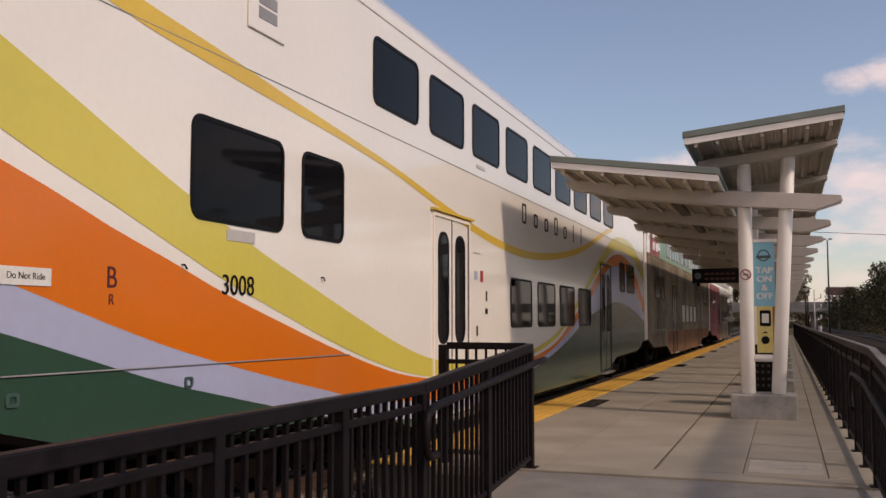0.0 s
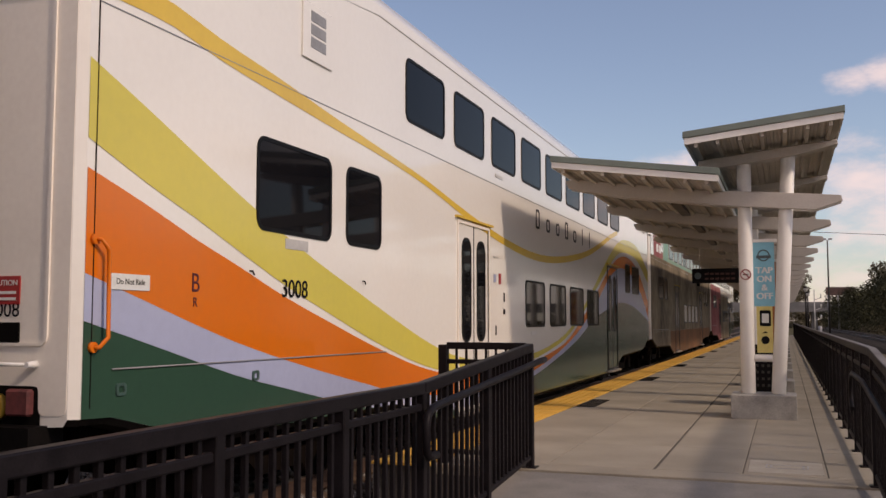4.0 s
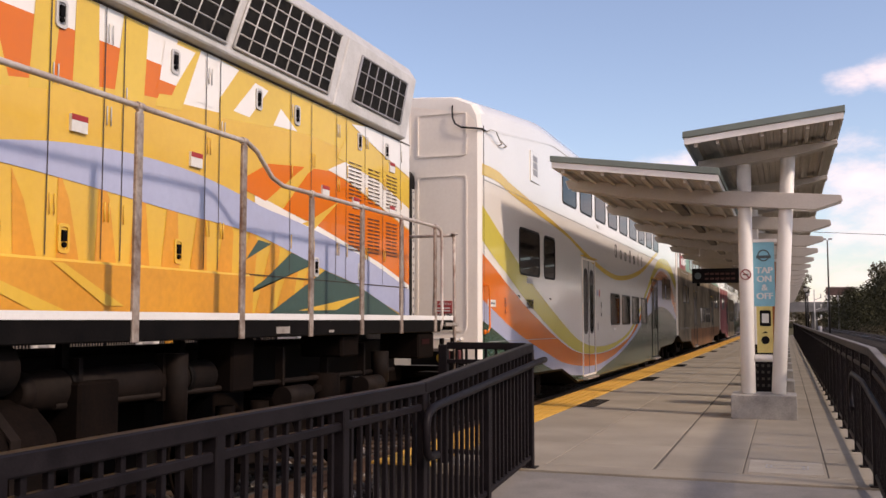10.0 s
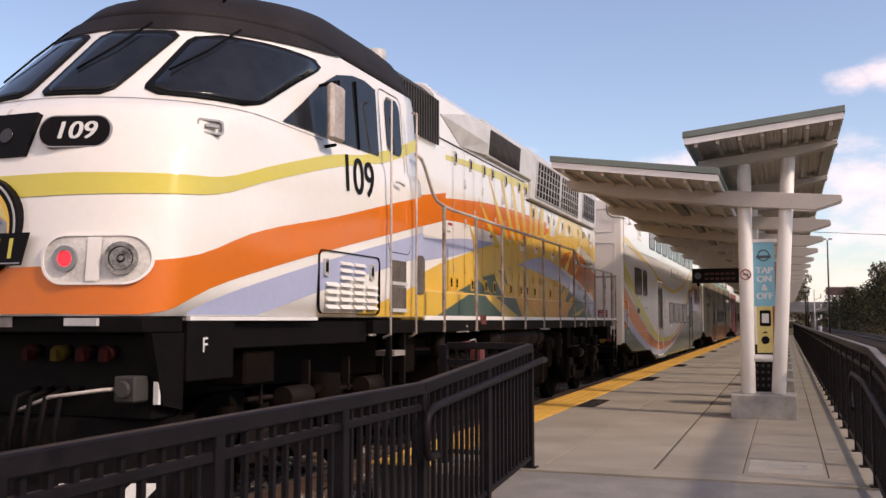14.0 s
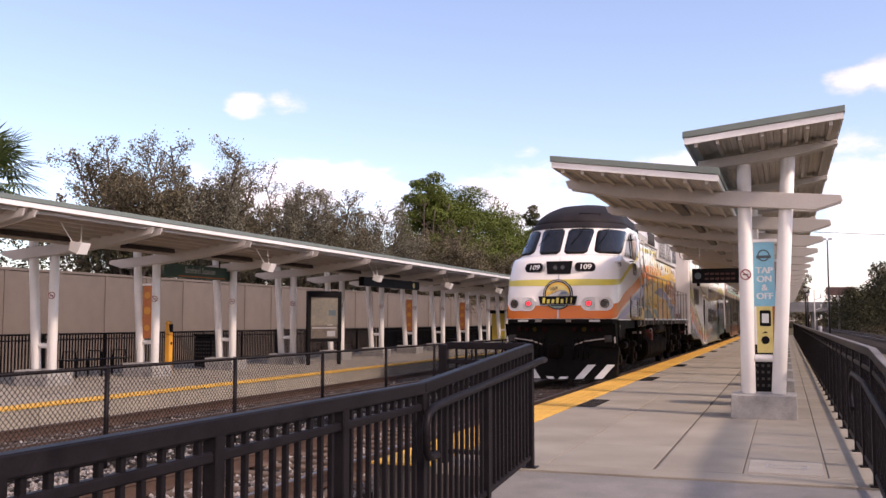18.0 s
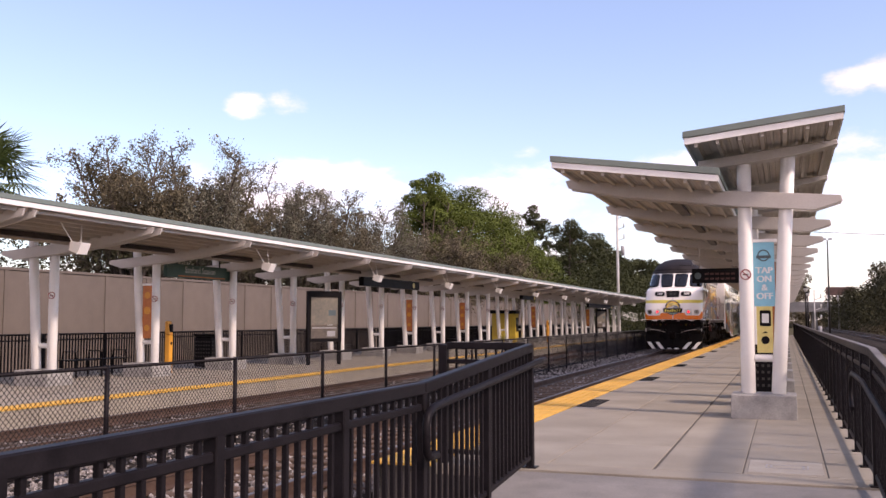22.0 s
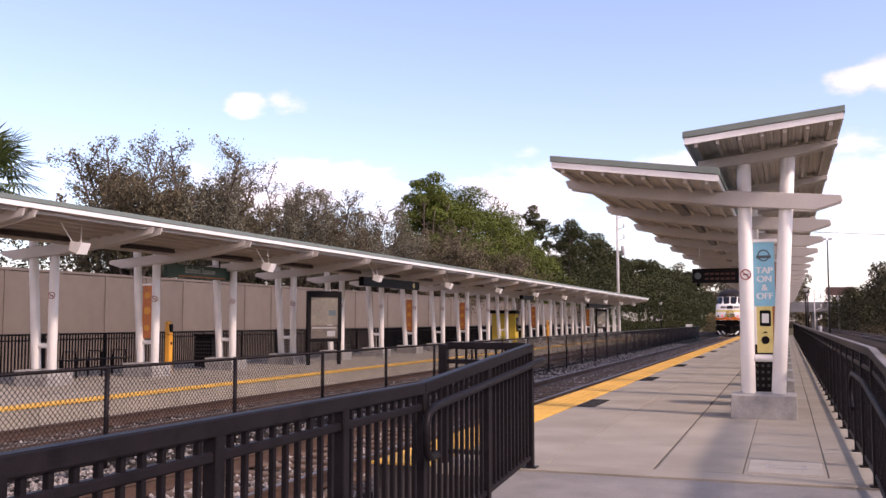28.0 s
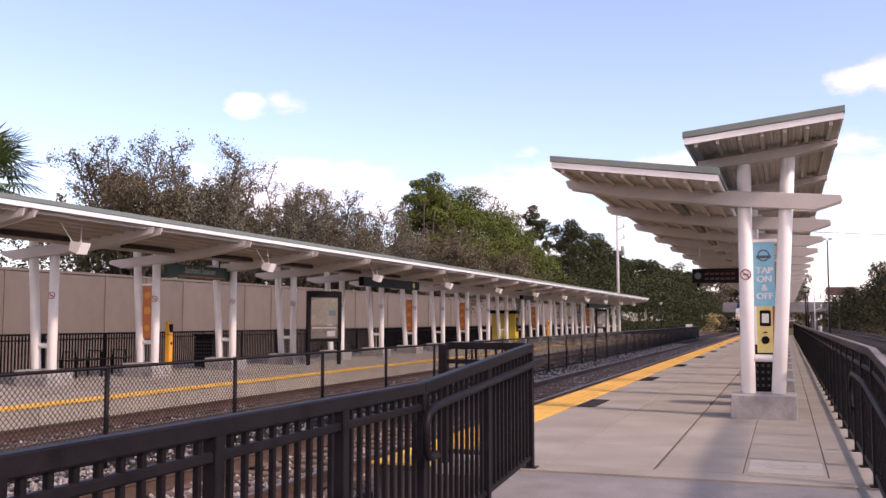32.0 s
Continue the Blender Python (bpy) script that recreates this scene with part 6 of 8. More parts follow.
def cab(lo):
    # skin from sill to windows
    def shell(name, zs, m, label, cap=False):
        bm = bmesh.new()
        qs = [-2.0 + i * 0.1 for i in range(41)]
        g = [[bm.verts.new(skin(q, z)) for q in qs] for z in zs]
        for a, b in zip(g, g[1:]):
            for i in range(40):
                f = bm.faces.new((a[i], a[i + 1], b[i + 1], b[i]))
                f.smooth = True
            f = bm.faces.new((a[0], b[0], b[40], a[40]))
        if cap:
            bm.faces.new(g[-1])
        bm.faces.new(g[0][::-1])
        return part(name, bm, m, lo, label)
    shell("cab_shell", [1.68, 1.95, 2.2, 2.5, 2.8, 3.0, 3.2, 3.3, 3.38, 3.6, 3.9, 4.22, 4.32, 4.36], M_TWHITE, "white streamlined cab")
    shell("cab_roof", [4.362, 4.48, 4.6, 4.72, 4.82, 4.91, 5.0, 5.06, 5.12], M_CHAR, "charcoal cab roof", True)
    bm = bmesh.new()
    skin_patch(bm, -1.15, 1.15, lambda q: 4.19 + 0.17 * min(1.0, abs(q) / 1.15) ** 4, lambda q: 4.37, 40, 3, 0.02)
    part("roof_visor", bm, M_CHAR, lo, "charcoal edge over the windscreen")
    bm = bmesh.new()
    pipe(bm, [skin(0.12, 4.6, 0.0), skin(0.12, 4.64, 0.08), skin(0.42, 4.64, 0.08), skin(0.42, 4.6, 0.0)], 0.014, 6)
    part("roof_grab", bm, M_DARK, lo)
    bm = bmesh.new()
    tube(bm, (0.8, -15.0 - LU, 4.85), (0.8, -15.0 - LU, 5.06), 0.13, 16)
    box(bm, -0.22, 0.22, -15.2 - LU, -14.8 - LU, 4.85, 5.0)
    part("roof_beacon", bm, M_LGREY, lo, bevel=0.01)
    # painted bands round the nose
    def zq(front_z, side):
        v0, w0, d0, e0 = nose_at(2.4)
        f = spline([(-1.9, front_z), (-1.2, front_z + 0.005)] + [(u - v0 - d0, z) for u, z in side])

        def g(q):
            return f(arc_of(abs(q)))
        return g

    def arc_of(q):
        v, w, d, e = nose_at(2.4)
        tot, last = 0.0, None
        for i in range(33):
            p = skin(min(q, 1.0) * i / 32, 2.4)
            if last:
                tot += math.hypot(p[0] - last[0], p[1] - last[1])
            last = p
        if q <= 1:
            return tot - ARC1
        return (CAB_BACK - v - d) * (q - 1)
    ARC1 = 0.0
    ARC1 = arc_of(1.0)

    def nose_u(q):
        v, w, d, e = nose_at(2.3)
        return v + d + (CAB_BACK - v - d) * (q - 1)
    OT = [(-19.7, 2.14), (-19.05, 2.36), (-17.61, 2.65), (-16.11, 2.96), (-15.15, 3.14)]
    OB = [(-19.98, 1.72), (-19.46, 1.9), (-18.55, 2.12), (-17.08, 2.43), (-15.67, 2.695), (-15.15, 2.79)]
    LT = [(-19.7, 2.76), (-18.96, 2.98), (-17.93, 3.25), (-16.76, 3.49), (-15.15, 3.85)]
    LB = [(u, z - 0.145) for u, z in LT]
    for nm, ft, fs, bt, bs, m, lab in (
            ("orange_band", 2.03, OT, 1.69, OB, M_TORG, "orange band"),
            ("lime_band", 2.72, LT, 2.55, LB, M_TLIME, "lime band")):
        bm = bmesh.new()
        lo_, hi_ = zq(bt, bs), zq(ft, fs)
        skin_patch(bm, -2, 2, lambda q: max(1.69, lo_(q)), hi_, 90, 12, 0.005)
        part(nm, bm, m, lo, lab)
    ob = spline(OB)
    for s in (1, -1):
        bm = bmesh.new()
        skin_patch(bm, s * 1.02, s * 2.0, lambda q: max(1.69, ob(nose_u(abs(q))) - 0.37), lambda q: max(1.692, ob(nose_u(abs(q))) - 0.09), 20, 3, 0.004)
        part("lavender_band", bm, M_TLAV, lo, "lavender band")
    bm = bmesh.new()
    skin_patch(bm, 1.62, 2.0, lambda q: 1.69, lambda q: 1.72 + (q - 1.62) * 1.0, 10, 3, 0.005)
    part("gold_band", bm, M_LGOLD, lo)
    # joints of the nose shell
    bm = bmesh.new()
    skin_patch(bm, -1.3, 1.3, lambda q: 3.388, lambda q: 3.396, 60, 1, 0.003)
    part("nose_joint", bm, M_GREY, lo)
    bm = bmesh.new()
    skin_patch(bm, -0.002, 0.002, lambda q: 1.7, lambda q: 3.388, 1, 30, 0.0065)
    part("nose_joint", bm, M_LGREY, lo)
    # windscreen panes
    z0, z1 = 3.42, 4.17
    for s in (-1, 1):
        for xa, xb in ((0.05, 0.74),):
            qa, qb = sorted((s * q_of_x(xa, 3.8), s * q_of_x(xb, 3.8)))
            bm = bmesh.new()
            skin_pane(bm, qa, qb, z0, z1, 0.012, 0.0, 0.25, nip=0.34, side=s)
            w = part("windscreen", bm, M_RUBBER, lo, "dark windscreen pane in a black seal")
            bm = bmesh.new()
            skin_pane(bm, qa, qb, z0, z1, 0.018, 0.1, 0.25, nip=0.34, side=s)
            part("pane", bm, M_GLASS2, w)
        qa, qb = sorted((s * q_of_x(0.8, 3.8), s * 1.07))
        bm = bmesh.new()
        skin_pane(bm, qa, qb, z0 + 0.02, z1, 0.012, 0.0, 0.3, nip=0.5, side=s)
        w = part("corner_window", bm, M_RUBBER, lo, "dark corner window in a black seal")
        bm = bmesh.new()
        skin_pane(bm, qa, qb, z0 + 0.02, z1, 0.018, 0.08, 0.3, nip=0.5, side=s)
        part("pane", bm, M_GLASS2, w)
        # side window, behind a mirror
        bm = bmesh.new()
        pts = [(-18.78, 3.42), (-16.64, 3.45), (-16.62, 4.2), (-16.9, 4.24), (-17.2, 4.22), (-17.6, 4.13), (-18.0, 3.93), (-18.4, 3.66)]
        xs = lambda z: s * (nose_at(z)[1] + 0.012)
        vs = [bm.verts.new((xs(z), u + 0.31 - LU, z)) for u, z in pts]
        f = bm.faces.new(vs)
        sw = part("side_window", bm, M_GLASS2, lo, "dark cab side window")
        bm = bmesh.new()
        for u in (-17.53, -17.14):
            beam_box(bm, (xs(3.43), u + 0.27 - LU, 3.43), (xs(4.1), u + 0.27 - LU, 4.08 if u < -17.5 else 4.16), 0.014, 0.035)
        part("glazing_bar", bm, M_DARK, sw)
        if s > 0:
            bm = bmesh.new()
            box(bm, 1.56, 1.64, -17.88 - LU, -17.6 - LU, 3.35, 3.9)
            mi = part("side_mirror", bm, M_PIPE, lo, "grey side mirror housing", bevel=0.03)
            for z in (3.32, 3.93):
                bm = bmesh.new()
                pipe(bm, [(1.36, -17.66 - LU, z), (1.6, -17.74 - LU, z)], 0.016, 6)
                part("mirror_arm", bm, M_DARK, mi)
        # door with a rounded window
        bm = bmesh.new()
        xd = s * 1.505
        door_x = lambda z: s * (nose_at(z)[1] + 0.006)
        o_, i_ = rrect(-16.23 - LU, -15.57 - LU, 2.4, 4.26, 0.1, 4), rrect(-16.22 - LU, -15.58 - LU, 2.41, 4.25, 0.09, 4)
        va = [bm.verts.new((door_x(p[1]), p[0], p[1])) for p in o_]
        vb = [bm.verts.new((door_x(p[1]), p[0], p[1])) for p in i_]
        for k in range(len(o_)):
            j = (k + 1) % len(o_)
            bm.faces.new((va[k], va[j], vb[j], vb[k]))
        cd = part("cab_door", bm, M_DARK, lo, "white cab door with a dark seal")
        bm = bmesh.new()
        pts = rrect(-16.07 - LU, -15.63 - LU, 3.54, 4.2, 0.13, 5)
        bm.faces.new([bm.verts.new((door_x(p[1]) + s * 0.004, p[0], p[1])) for p in pts])
        part("pane", bm, M_GLASS2, cd)
        bm = bmesh.new()
        pipe(bm, [(xd, -16.3 + 0.27 - LU, 3.2), (xd + s * 0.04, -16.28 + 0.27 - LU, 3.2), (xd + s * 0.04, -16.14 + 0.27 - LU, 3.18)], 0.014, 6)
        part("door_handle", bm, M_SILVER, cd)
        # tall hand rails beside the door
        for u in (-16.55, -15.79):
            bm = bmesh.new()
            xx = s * 1.56
            pipe(bm, [(s * 1.5, u + 0.27 - LU, 4.1), (xx, u + 0.27 - LU, 4.08), (xx, u + 0.27 - LU, 1.5), (s * 1.47, u + 0.27 - LU, 1.46)], 0.015, 8)
            part("handrail", bm, M_PIPE, lo, "worn white handrail")
        # steps let into the side
        for z in (1.76, 2.06):
            bm = bmesh.new()
            a, b = sorted((s * 1.44, s * 1.512))
            box(bm, a, b, -16.42 + 0.27 - LU, -15.98 + 0.27 - LU, z, z + 0.26)
            st = part("step_recess", bm, M_STEPDK, lo)
            bm = bmesh.new()
            a, b = sorted((s * 1.44, s * 1.53))
            box(bm, a, b, -16.42 + 0.27 - LU, -15.98 + 0.27 - LU, z - 0.02, z + 0.02)
            part("tread", bm, M_LGREY, st)
        bm = bmesh.new()
        a, b = sorted((s * 1.45, s * 1.512))
        prism(bm, rrect(-15.64 + 0.27 - LU, -15.38 + 0.27 - LU, 1.96, 2.42, 0.08, 4), a, b, "x")
        part("hose_recess", bm, M_STEPDK, lo)
        # access panel with louvres
        bm = bmesh.new()
        ring(bm, rrect(-18.16 + 0.27 - LU, -16.74 + 0.27 - LU, 1.71, 2.32, 0.08, 4), rrect(-18.15 + 0.27 - LU, -16.752 + 0.27 - LU, 1.718, 2.31, 0.074, 4), s * 1.49, s * 1.518, "x")
        ap = part("access_panel", bm, M_DARK, lo, "access panel with rows of louvres")
        for u in (-17.73, -16.67):
            bm = bmesh.new()
            ring(bm, rrect(u - 0.05 - LU, u + 0.05 - LU, 2.07, 2.24, 0.02, 2), rrect(u - 0.035 - LU, u + 0.035 - LU, 2.085, 2.225, 0.015, 2), s * 1.495, s * 1.52, "x")
            pl = part("panel_latch", bm, M_LGREY, ap)
            bm = bmesh.new()
            a, b = sorted((s * 1.495, s * 1.524))
            box(bm, a, b, u - 0.018 - LU, u + 0.018 - LU, 2.11, 2.2)
            part("latch_handle", bm, M_DARK, ap)
        for c in range(4):
            for r in range(7):
                if c in (0, 3) and r > 3:
                    continue
                u, z = -18.0 + 0.27 - LU + c * 0.31, 1.76 + r * 0.072
                bm = bmesh.new()
                prism(bm, [(z, s * 1.5), (z, s * 1.535), (z + 0.04, s * 1.5)], u, u + 0.26, "z")
                for v in bm.verts:
                    v.co = Vector((v.co.y, v.co.z, v.co.x))
                part("louvre", bm, M_TWHITE, ap)
    for s in (1,):
        text_part("number", "109", 0.54, M_NUMBLK, lo, pose(1.4925, -17.2 + 0.22 - LU, 3.11, 0, -2.9, 0) @ SIDE, 0.003, "black road number", widen=1.0, bold=0.006)
    # wipers
    for x in (-0.45, 0.45, -1.05, 1.05):
        q = q_of_x(x, 3.9)
        bm = bmesh.new()
        pipe(bm, [skin(q, 4.25, 0.05), skin(q - 0.05, 3.95, 0.06), skin(q - 0.12, 3.7, 0.04)], 0.01, 5)
        part("wiper", bm, M_DARK, lo)


def front(lo):
    fy = lambda u: u + 0.79 - LU
    # buffer beam and pilot
    bm = bmesh.new()
    prism(bm, [(-1.48, fy(-20.75)), (-1.4, fy(-21.1)), (-0.9, fy(-21.2)), (0.9, fy(-21.2)), (1.4, fy(-21.1)), (1.48, fy(-20.75))], 1.56, 1.675, "z")
    part("anticlimber", bm, M_DARK, lo, "black anticlimber shelf under the nose", bevel=0.01)
    bm = bmesh.new()
    box(bm, -1.4, 1.4, fy(-20.98), fy(-20.7), 0.95, 1.559)
    part("buffer_beam", bm, M_DARK, lo, "black buffer beam", bevel=0.01)
    for s in (-1, 1):
        bm = bmesh.new()
        prism(bm, [(fy(-21.1), 1.559), (fy(-20.72), 1.559), (fy(-20.72), 1.0), (fy(-20.95), 1.05)], s * 1.41, s * 1.47, "x")
        part("end_gusset", bm, M_DARK, lo)
    for x0, x1, z0 in ((-0.62, -0.45, 1.6), (0.2, 0.34, 1.6)):
        bm = bmesh.new()
        box(bm, x0, x1, fy(-21.206), fy(-21.19), z0, 1.672)
        part("pale_patch", bm, M_SILL, lo, "pale patch on the shelf's front edge")
    bm = bmesh.new()
    va = [bm.verts.new((x, fy(u), z)) for x, u, z in ((-1.5, -20.75, 0.95), (0, -21.3, 0.95), (1.5, -20.75, 0.95))]
    vb = [bm.verts.new((x, fy(u), z)) for x, u, z in ((-1.45, -20.95, 0.12), (0, -21.5, 0.12), (1.45, -20.95, 0.12))]
    vc = [bm.verts.new((x, fy(-20.6), z)) for x, z in ((-1.45, 0.12), (1.45, 0.12), (1.5, 0.95), (-1.5, 0.95))]
    bm.faces.new((va[0], va[1], vb[1], vb[0]))
    bm.faces.new((va[1], va[2], vb[2], vb[1]))
    bm.faces.new((vb[0], vb[1], vb[2], vc[1], vc[0]))
    bm.faces.new((va[2], va[1], va[0], vc[3], vc[2]))
    bm.faces.new((va[0], vb[0], vc[0], vc[3]))
    bm.faces.new((va[2], vc[2], vc[1], vb[2]))
    pl = part("pilot_plow", bm, M_DARK, lo, "black pilot plow with white slanted bars")

    def on_plow(x, z, out):
        k = (0.95 - z) / 0.83
        edge, mid = -20.75 - 0.2 * k, -21.3 - 0.2 * k
        w = 1.5 - 0.05 * k
        return (x, fy(mid + (edge - mid) * abs(x) / w) - out, z)
    for s in (-1, 1):
        for xo in (1.42, 0.95, 0.3):
            bm = bmesh.new()
            zt = 0.5 if xo > 0.5 else 0.2
            bm.faces.new([bm.verts.new(on_plow(s * (xo + dx), z, 0.006)) for dx, z in ((0.0, zt), (-0.2, zt), (-0.5 if xo > 0.5 else -0.26, 0.14), (-0.3 if xo > 0.5 else -0.06, 0.14))])
            part("white_bar", bm, M_PAPER, pl, "white slanted bar")
    bm = bmesh.new()
    box(bm, -0.15, 0.15, fy(-21.75), fy(-21.1), 0.72, 1.0)
    tube(bm, (0, fy(-21.75), 0.68), (0, fy(-21.75), 1.04), 0.16, 12)
    part("coupler", bm, M_RUSTY, lo, "rusty knuckle coupler", bevel=0.02)
    for s in (-1, 1):
        for k in range(4):
            bm = bmesh.new()
            x = s * (0.4 + 0.13 * k)
            pipe(bm, [(x, fy(-20.98), 1.15), (x, fy(-21.2), 1.1), (x + s * 0.02, fy(-21.28), 0.85), (x, fy(-21.24), 0.62 + 0.05 * (k % 2))], 0.022, 7)
            part("air_hose", bm, M_DARK, lo)
        bm = bmesh.new()
        box(bm, s * 1.28 - 0.09, s * 1.28 + 0.09, fy(-21.14), fy(-20.98), 1.08, 1.26)
        tube(bm, (s * 1.28, fy(-21.14), 1.17), (s * 1.28, fy(-21.17), 1.17), 0.065, 14)
        part("socket", bm, M_VENT, lo, "grey jumper socket", bevel=0.012)
        bm = bmesh.new()
        box(bm, s * 1.44 - 0.02, s * 1.44 + 0.02, fy(-21.0), fy(-20.97), 1.06, 1.28)
        part("marker_strip", bm, M_PAPER, lo, "short white strip")
        bm = bmesh.new()
        pipe(bm, [(s * 0.4, fy(-21.2), 1.0), (s * 0.7, fy(-21.2), 1.11), (s * 1.16, fy(-21.2), 1.17), (s * 1.2, fy(-21.1), 1.17)], 0.014, 6)
        part("uncoupling_lever", bm, M_PIPE, lo)
        for x, m in ((0.4, M_CAPDK), (0.66, M_CAPYEL), (0.88, M_CAPDK), (1.08, M_CAPDK)):
            bm = bmesh.new()
            tube(bm, (s * x, fy(-20.98), 1.43), (s * x, fy(-21.1), 1.41), 0.045, 10, 0.06)
            box(bm, s * x - 0.025, s * x + 0.025, fy(-21.14), fy(-21.1), 1.36, 1.44)
            part("hose_cap", bm, m, lo)
        bm = bmesh.new()
        box(bm, s * 0.95 - 0.14, s * 0.95 + 0.14, fy(-21.212), fy(-21.18), 1.61, 1.665)
        part("end_plate", bm, M_LGREY, lo)
        # lamp pods, let into the nose
        pod_o, pod_i = rrect(0.6, 1.385, 1.9, 2.265, 0.175, 7), rrect(0.618, 1.367, 1.918, 2.247, 0.16, 7)
        bm = bmesh.new()
        on_skin(bm, pod_o, pod_i, s, 0.0, 0.034)
        h = part("headlight", bm, M_TWHITE, lo, "recessed pair of lamps in a white bezel", smooth=False)
        bm = bmesh.new()
        on_skin(bm, pod_i, None, s, 0.02, 0.02)
        part("reflector_well", bm, M_WELL, h, "grey-white lamp well")
        bm = bmesh.new()
        on_skin(bm, rrect(0.95, 1.05, 1.925, 2.24, 0.01, 2), None, s, 0.03, 0.03)
        part("divider", bm, M_TWHITE, h)
        for x, r, m, nm in ((0.8, 0.058, M_REDL, "red_lamp"), (1.2, 0.088, M_LAMP, "clear_lamp")):
            c0 = Vector(skin(s * q_of_x(x, 2.085), 2.085, 0.0))
            turn = 8 if x < 1 else 24
            lm = pose(c0.x, c0.y, c0.z, 0, 0, s * turn)
            bm = bmesh.new()
            ring(bm, disc_pts(0, 0, r + (0.036 if x < 1 else 0.03), 24), disc_pts(0, 0, r, 24), -0.045, 0.03, "y")
            bm.transform(lm)
            part("lamp_rim", bm, M_GREY if x < 1 else M_LAMP, h, "grey lamp rim")
            bm = bmesh.new()
            tube(bm, (0, 0.02, 0), (0, -0.036, 0), r, 20, r * 0.9)
            if nm == "clear_lamp":
                tube(bm, (0, -0.036, 0), (0, -0.046, 0), r * 0.35, 12, r * 0.2)
            bm.transform(lm)
            part(nm, bm, m, h, "lit red tail lamp" if m is M_REDL else "clear headlamp, unlit")
        # number boards
        q = q_of_x(0.68, 3.03)
        bx = Vector(skin(s * q, 3.04, 0.0))
        nb = pose(bx.x, bx.y, bx.z, -12, 0, s * 16)
        bm = bmesh.new()
        prism(bm, rrect(-0.27, 0.27, -0.122, 0.122, 0.115, 6), -0.03, 0.06, "y")
        bm.transform(nb)
        b = part("number_board", bm, M_NUMBLK, lo, "black number board with white figures")
        text_part("board_number", "109", 0.195, M_PAPER, b, nb @ pose(0, -0.032, 0) @ FRONT, 0.003, widen=1.12, bold=0.004, slant=0.14)
        bm = bmesh.new()
        ring(bm, rrect(-0.278, 0.278, -0.128, 0.128, 0.12, 6), rrect(-0.268, 0.268, -0.119, 0.119, 0.112, 6), -0.031, 0.05, "y")
        bm.transform(nb)
        part("board_rim", bm, M_GREY, b)
        # small flush handle
        bm = bmesh.new()
        hm = pose(*skin(s * 0.86, 3.14, 0.005), -8, 0, s * 58)
        ring(bm, rrect(-0.11, 0.11, -0.06, 0.06, 0.03, 3), rrect(-0.095, 0.095, -0.045, 0.045, 0.025, 3), -0.01, 0.03, "y")
        box(bm, -0.05, 0.06, -0.03, 0.0, -0.012, 0.012)
        bm.transform(hm)
        part("flush_handle", bm, M_GREY, lo)
    bm = bmesh.new()
    hb = pose(0, fy(-21.04), 3.03, -14, 0, 0)
    prism(bm, [(-0.31, -0.17), (0.31, -0.17), (0.35, 0.18), (-0.35, 0.18)], -0.03, 0.08, "y")
    bm.transform(hb)
    hbx = part("headlight_box", bm, M_NUMBLK, lo, "black headlight box")
    bm = bmesh.new()
    for x in (-0.1, 0.1):
        tube(bm, (x, -0.03, 0), (x, -0.04, 0), 0.06, 14)
    bm.transform(hb)
    part("clear_lamp", bm, M_LAMPDK, hbx)
    # round emblem: plain shapes
    em = pose(0, fy(-21.215), 2.325, -3, 0, 0)

    def em_part(name, pts, y0, y1, m, parent, label=""):
        bm = bmesh.new()
        prism(bm, pts, y0, y1, "y")
        bm.transform(em)
        return part(name, bm, m, parent, label)
    e = em_part("emblem", disc_pts(0, 0, 0.395, 40), -0.02, 0.05, M_NUMBLK, lo, "round black and gold emblem with an evening sky")
    em_part("emblem_rim", disc_pts(0, 0, 0.37, 40), -0.023, -0.015, M_LGREY, e)
    em_part("emblem_field", disc_pts(0, 0, 0.352, 40), -0.026, -0.018, M_NUMBLK, e)
    em_part("emblem_sky", [q for q in disc_pts(0, 0, 0.32, 40) if q[1] > -0.04] + [(-0.317, -0.05), (0.317, -0.05)], -0.029, -0.02, M_LGOLD, e, "golden evening sky")
    em_part("emblem_glow", [(-0.3, 0.06), (-0.2, 0.2), (0.0, 0.27), (0.2, 0.2), (0.3, 0.06), (0.1, 0.12)], -0.0305, -0.025, M_SYEL, e)
    em_part("emblem_shape", [(-0.31, -0.05), (0.31, -0.05), (0.3, 0.03), (0.2, 0.1), (0.06, 0.12), (-0.08, 0.06)], -0.032, -0.022, M_GREY, e)
    em_part("emblem_shape", [(-0.3, -0.045), (0.0, -0.045), (0.1, 0.09), (-0.02, 0.06), (-0.16, 0.0)], -0.0335, -0.025, M_LGREY, e)
    em_part("emblem_shape", [(0.08, 0.0), (0.27, 0.02), (0.22, 0.06), (0.1, 0.07)], -0.035, -0.025, M_GREYBLUE2, e)
    for cx, cz, r in ((-0.15, 0.14, 0.085), (-0.05, 0.17, 0.06)):
        em_part("emblem_leaf", [(cx - 0.006, cz - 0.13), (cx + 0.006, cz - 0.13), (cx + 0.005, cz), (cx - 0.005, cz)], -0.0345, -0.03, M_FADERED, e)
        for k in range(7):
            a = radians(-35 + 41 * k)
            em_part("emblem_leaf", [(cx, cz), (cx + r * math.cos(a - 0.2), cz - 0.01 + r * 0.8 * math.sin(a - 0.2)), (cx + r * 0.9 * math.cos(a + 0.1), cz + r * 0.8 * math.sin(a + 0.1))], -0.0345, -0.03, M_FADERED, e)
    em_part("emblem_base", [(-0.2, -0.3), (0.2, -0.3), (0.12, -0.345), (-0.12, -0.345)], -0.029, -0.02, M_TEAL, e)
    em_part("emblem_scroll", [(-0.46, -0.285), (0.46, -0.285), (0.52, -0.05), (-0.52, -0.05)], -0.045, -0.03, M_NUMBLK, e, "black scroll with a row of yellow strokes")
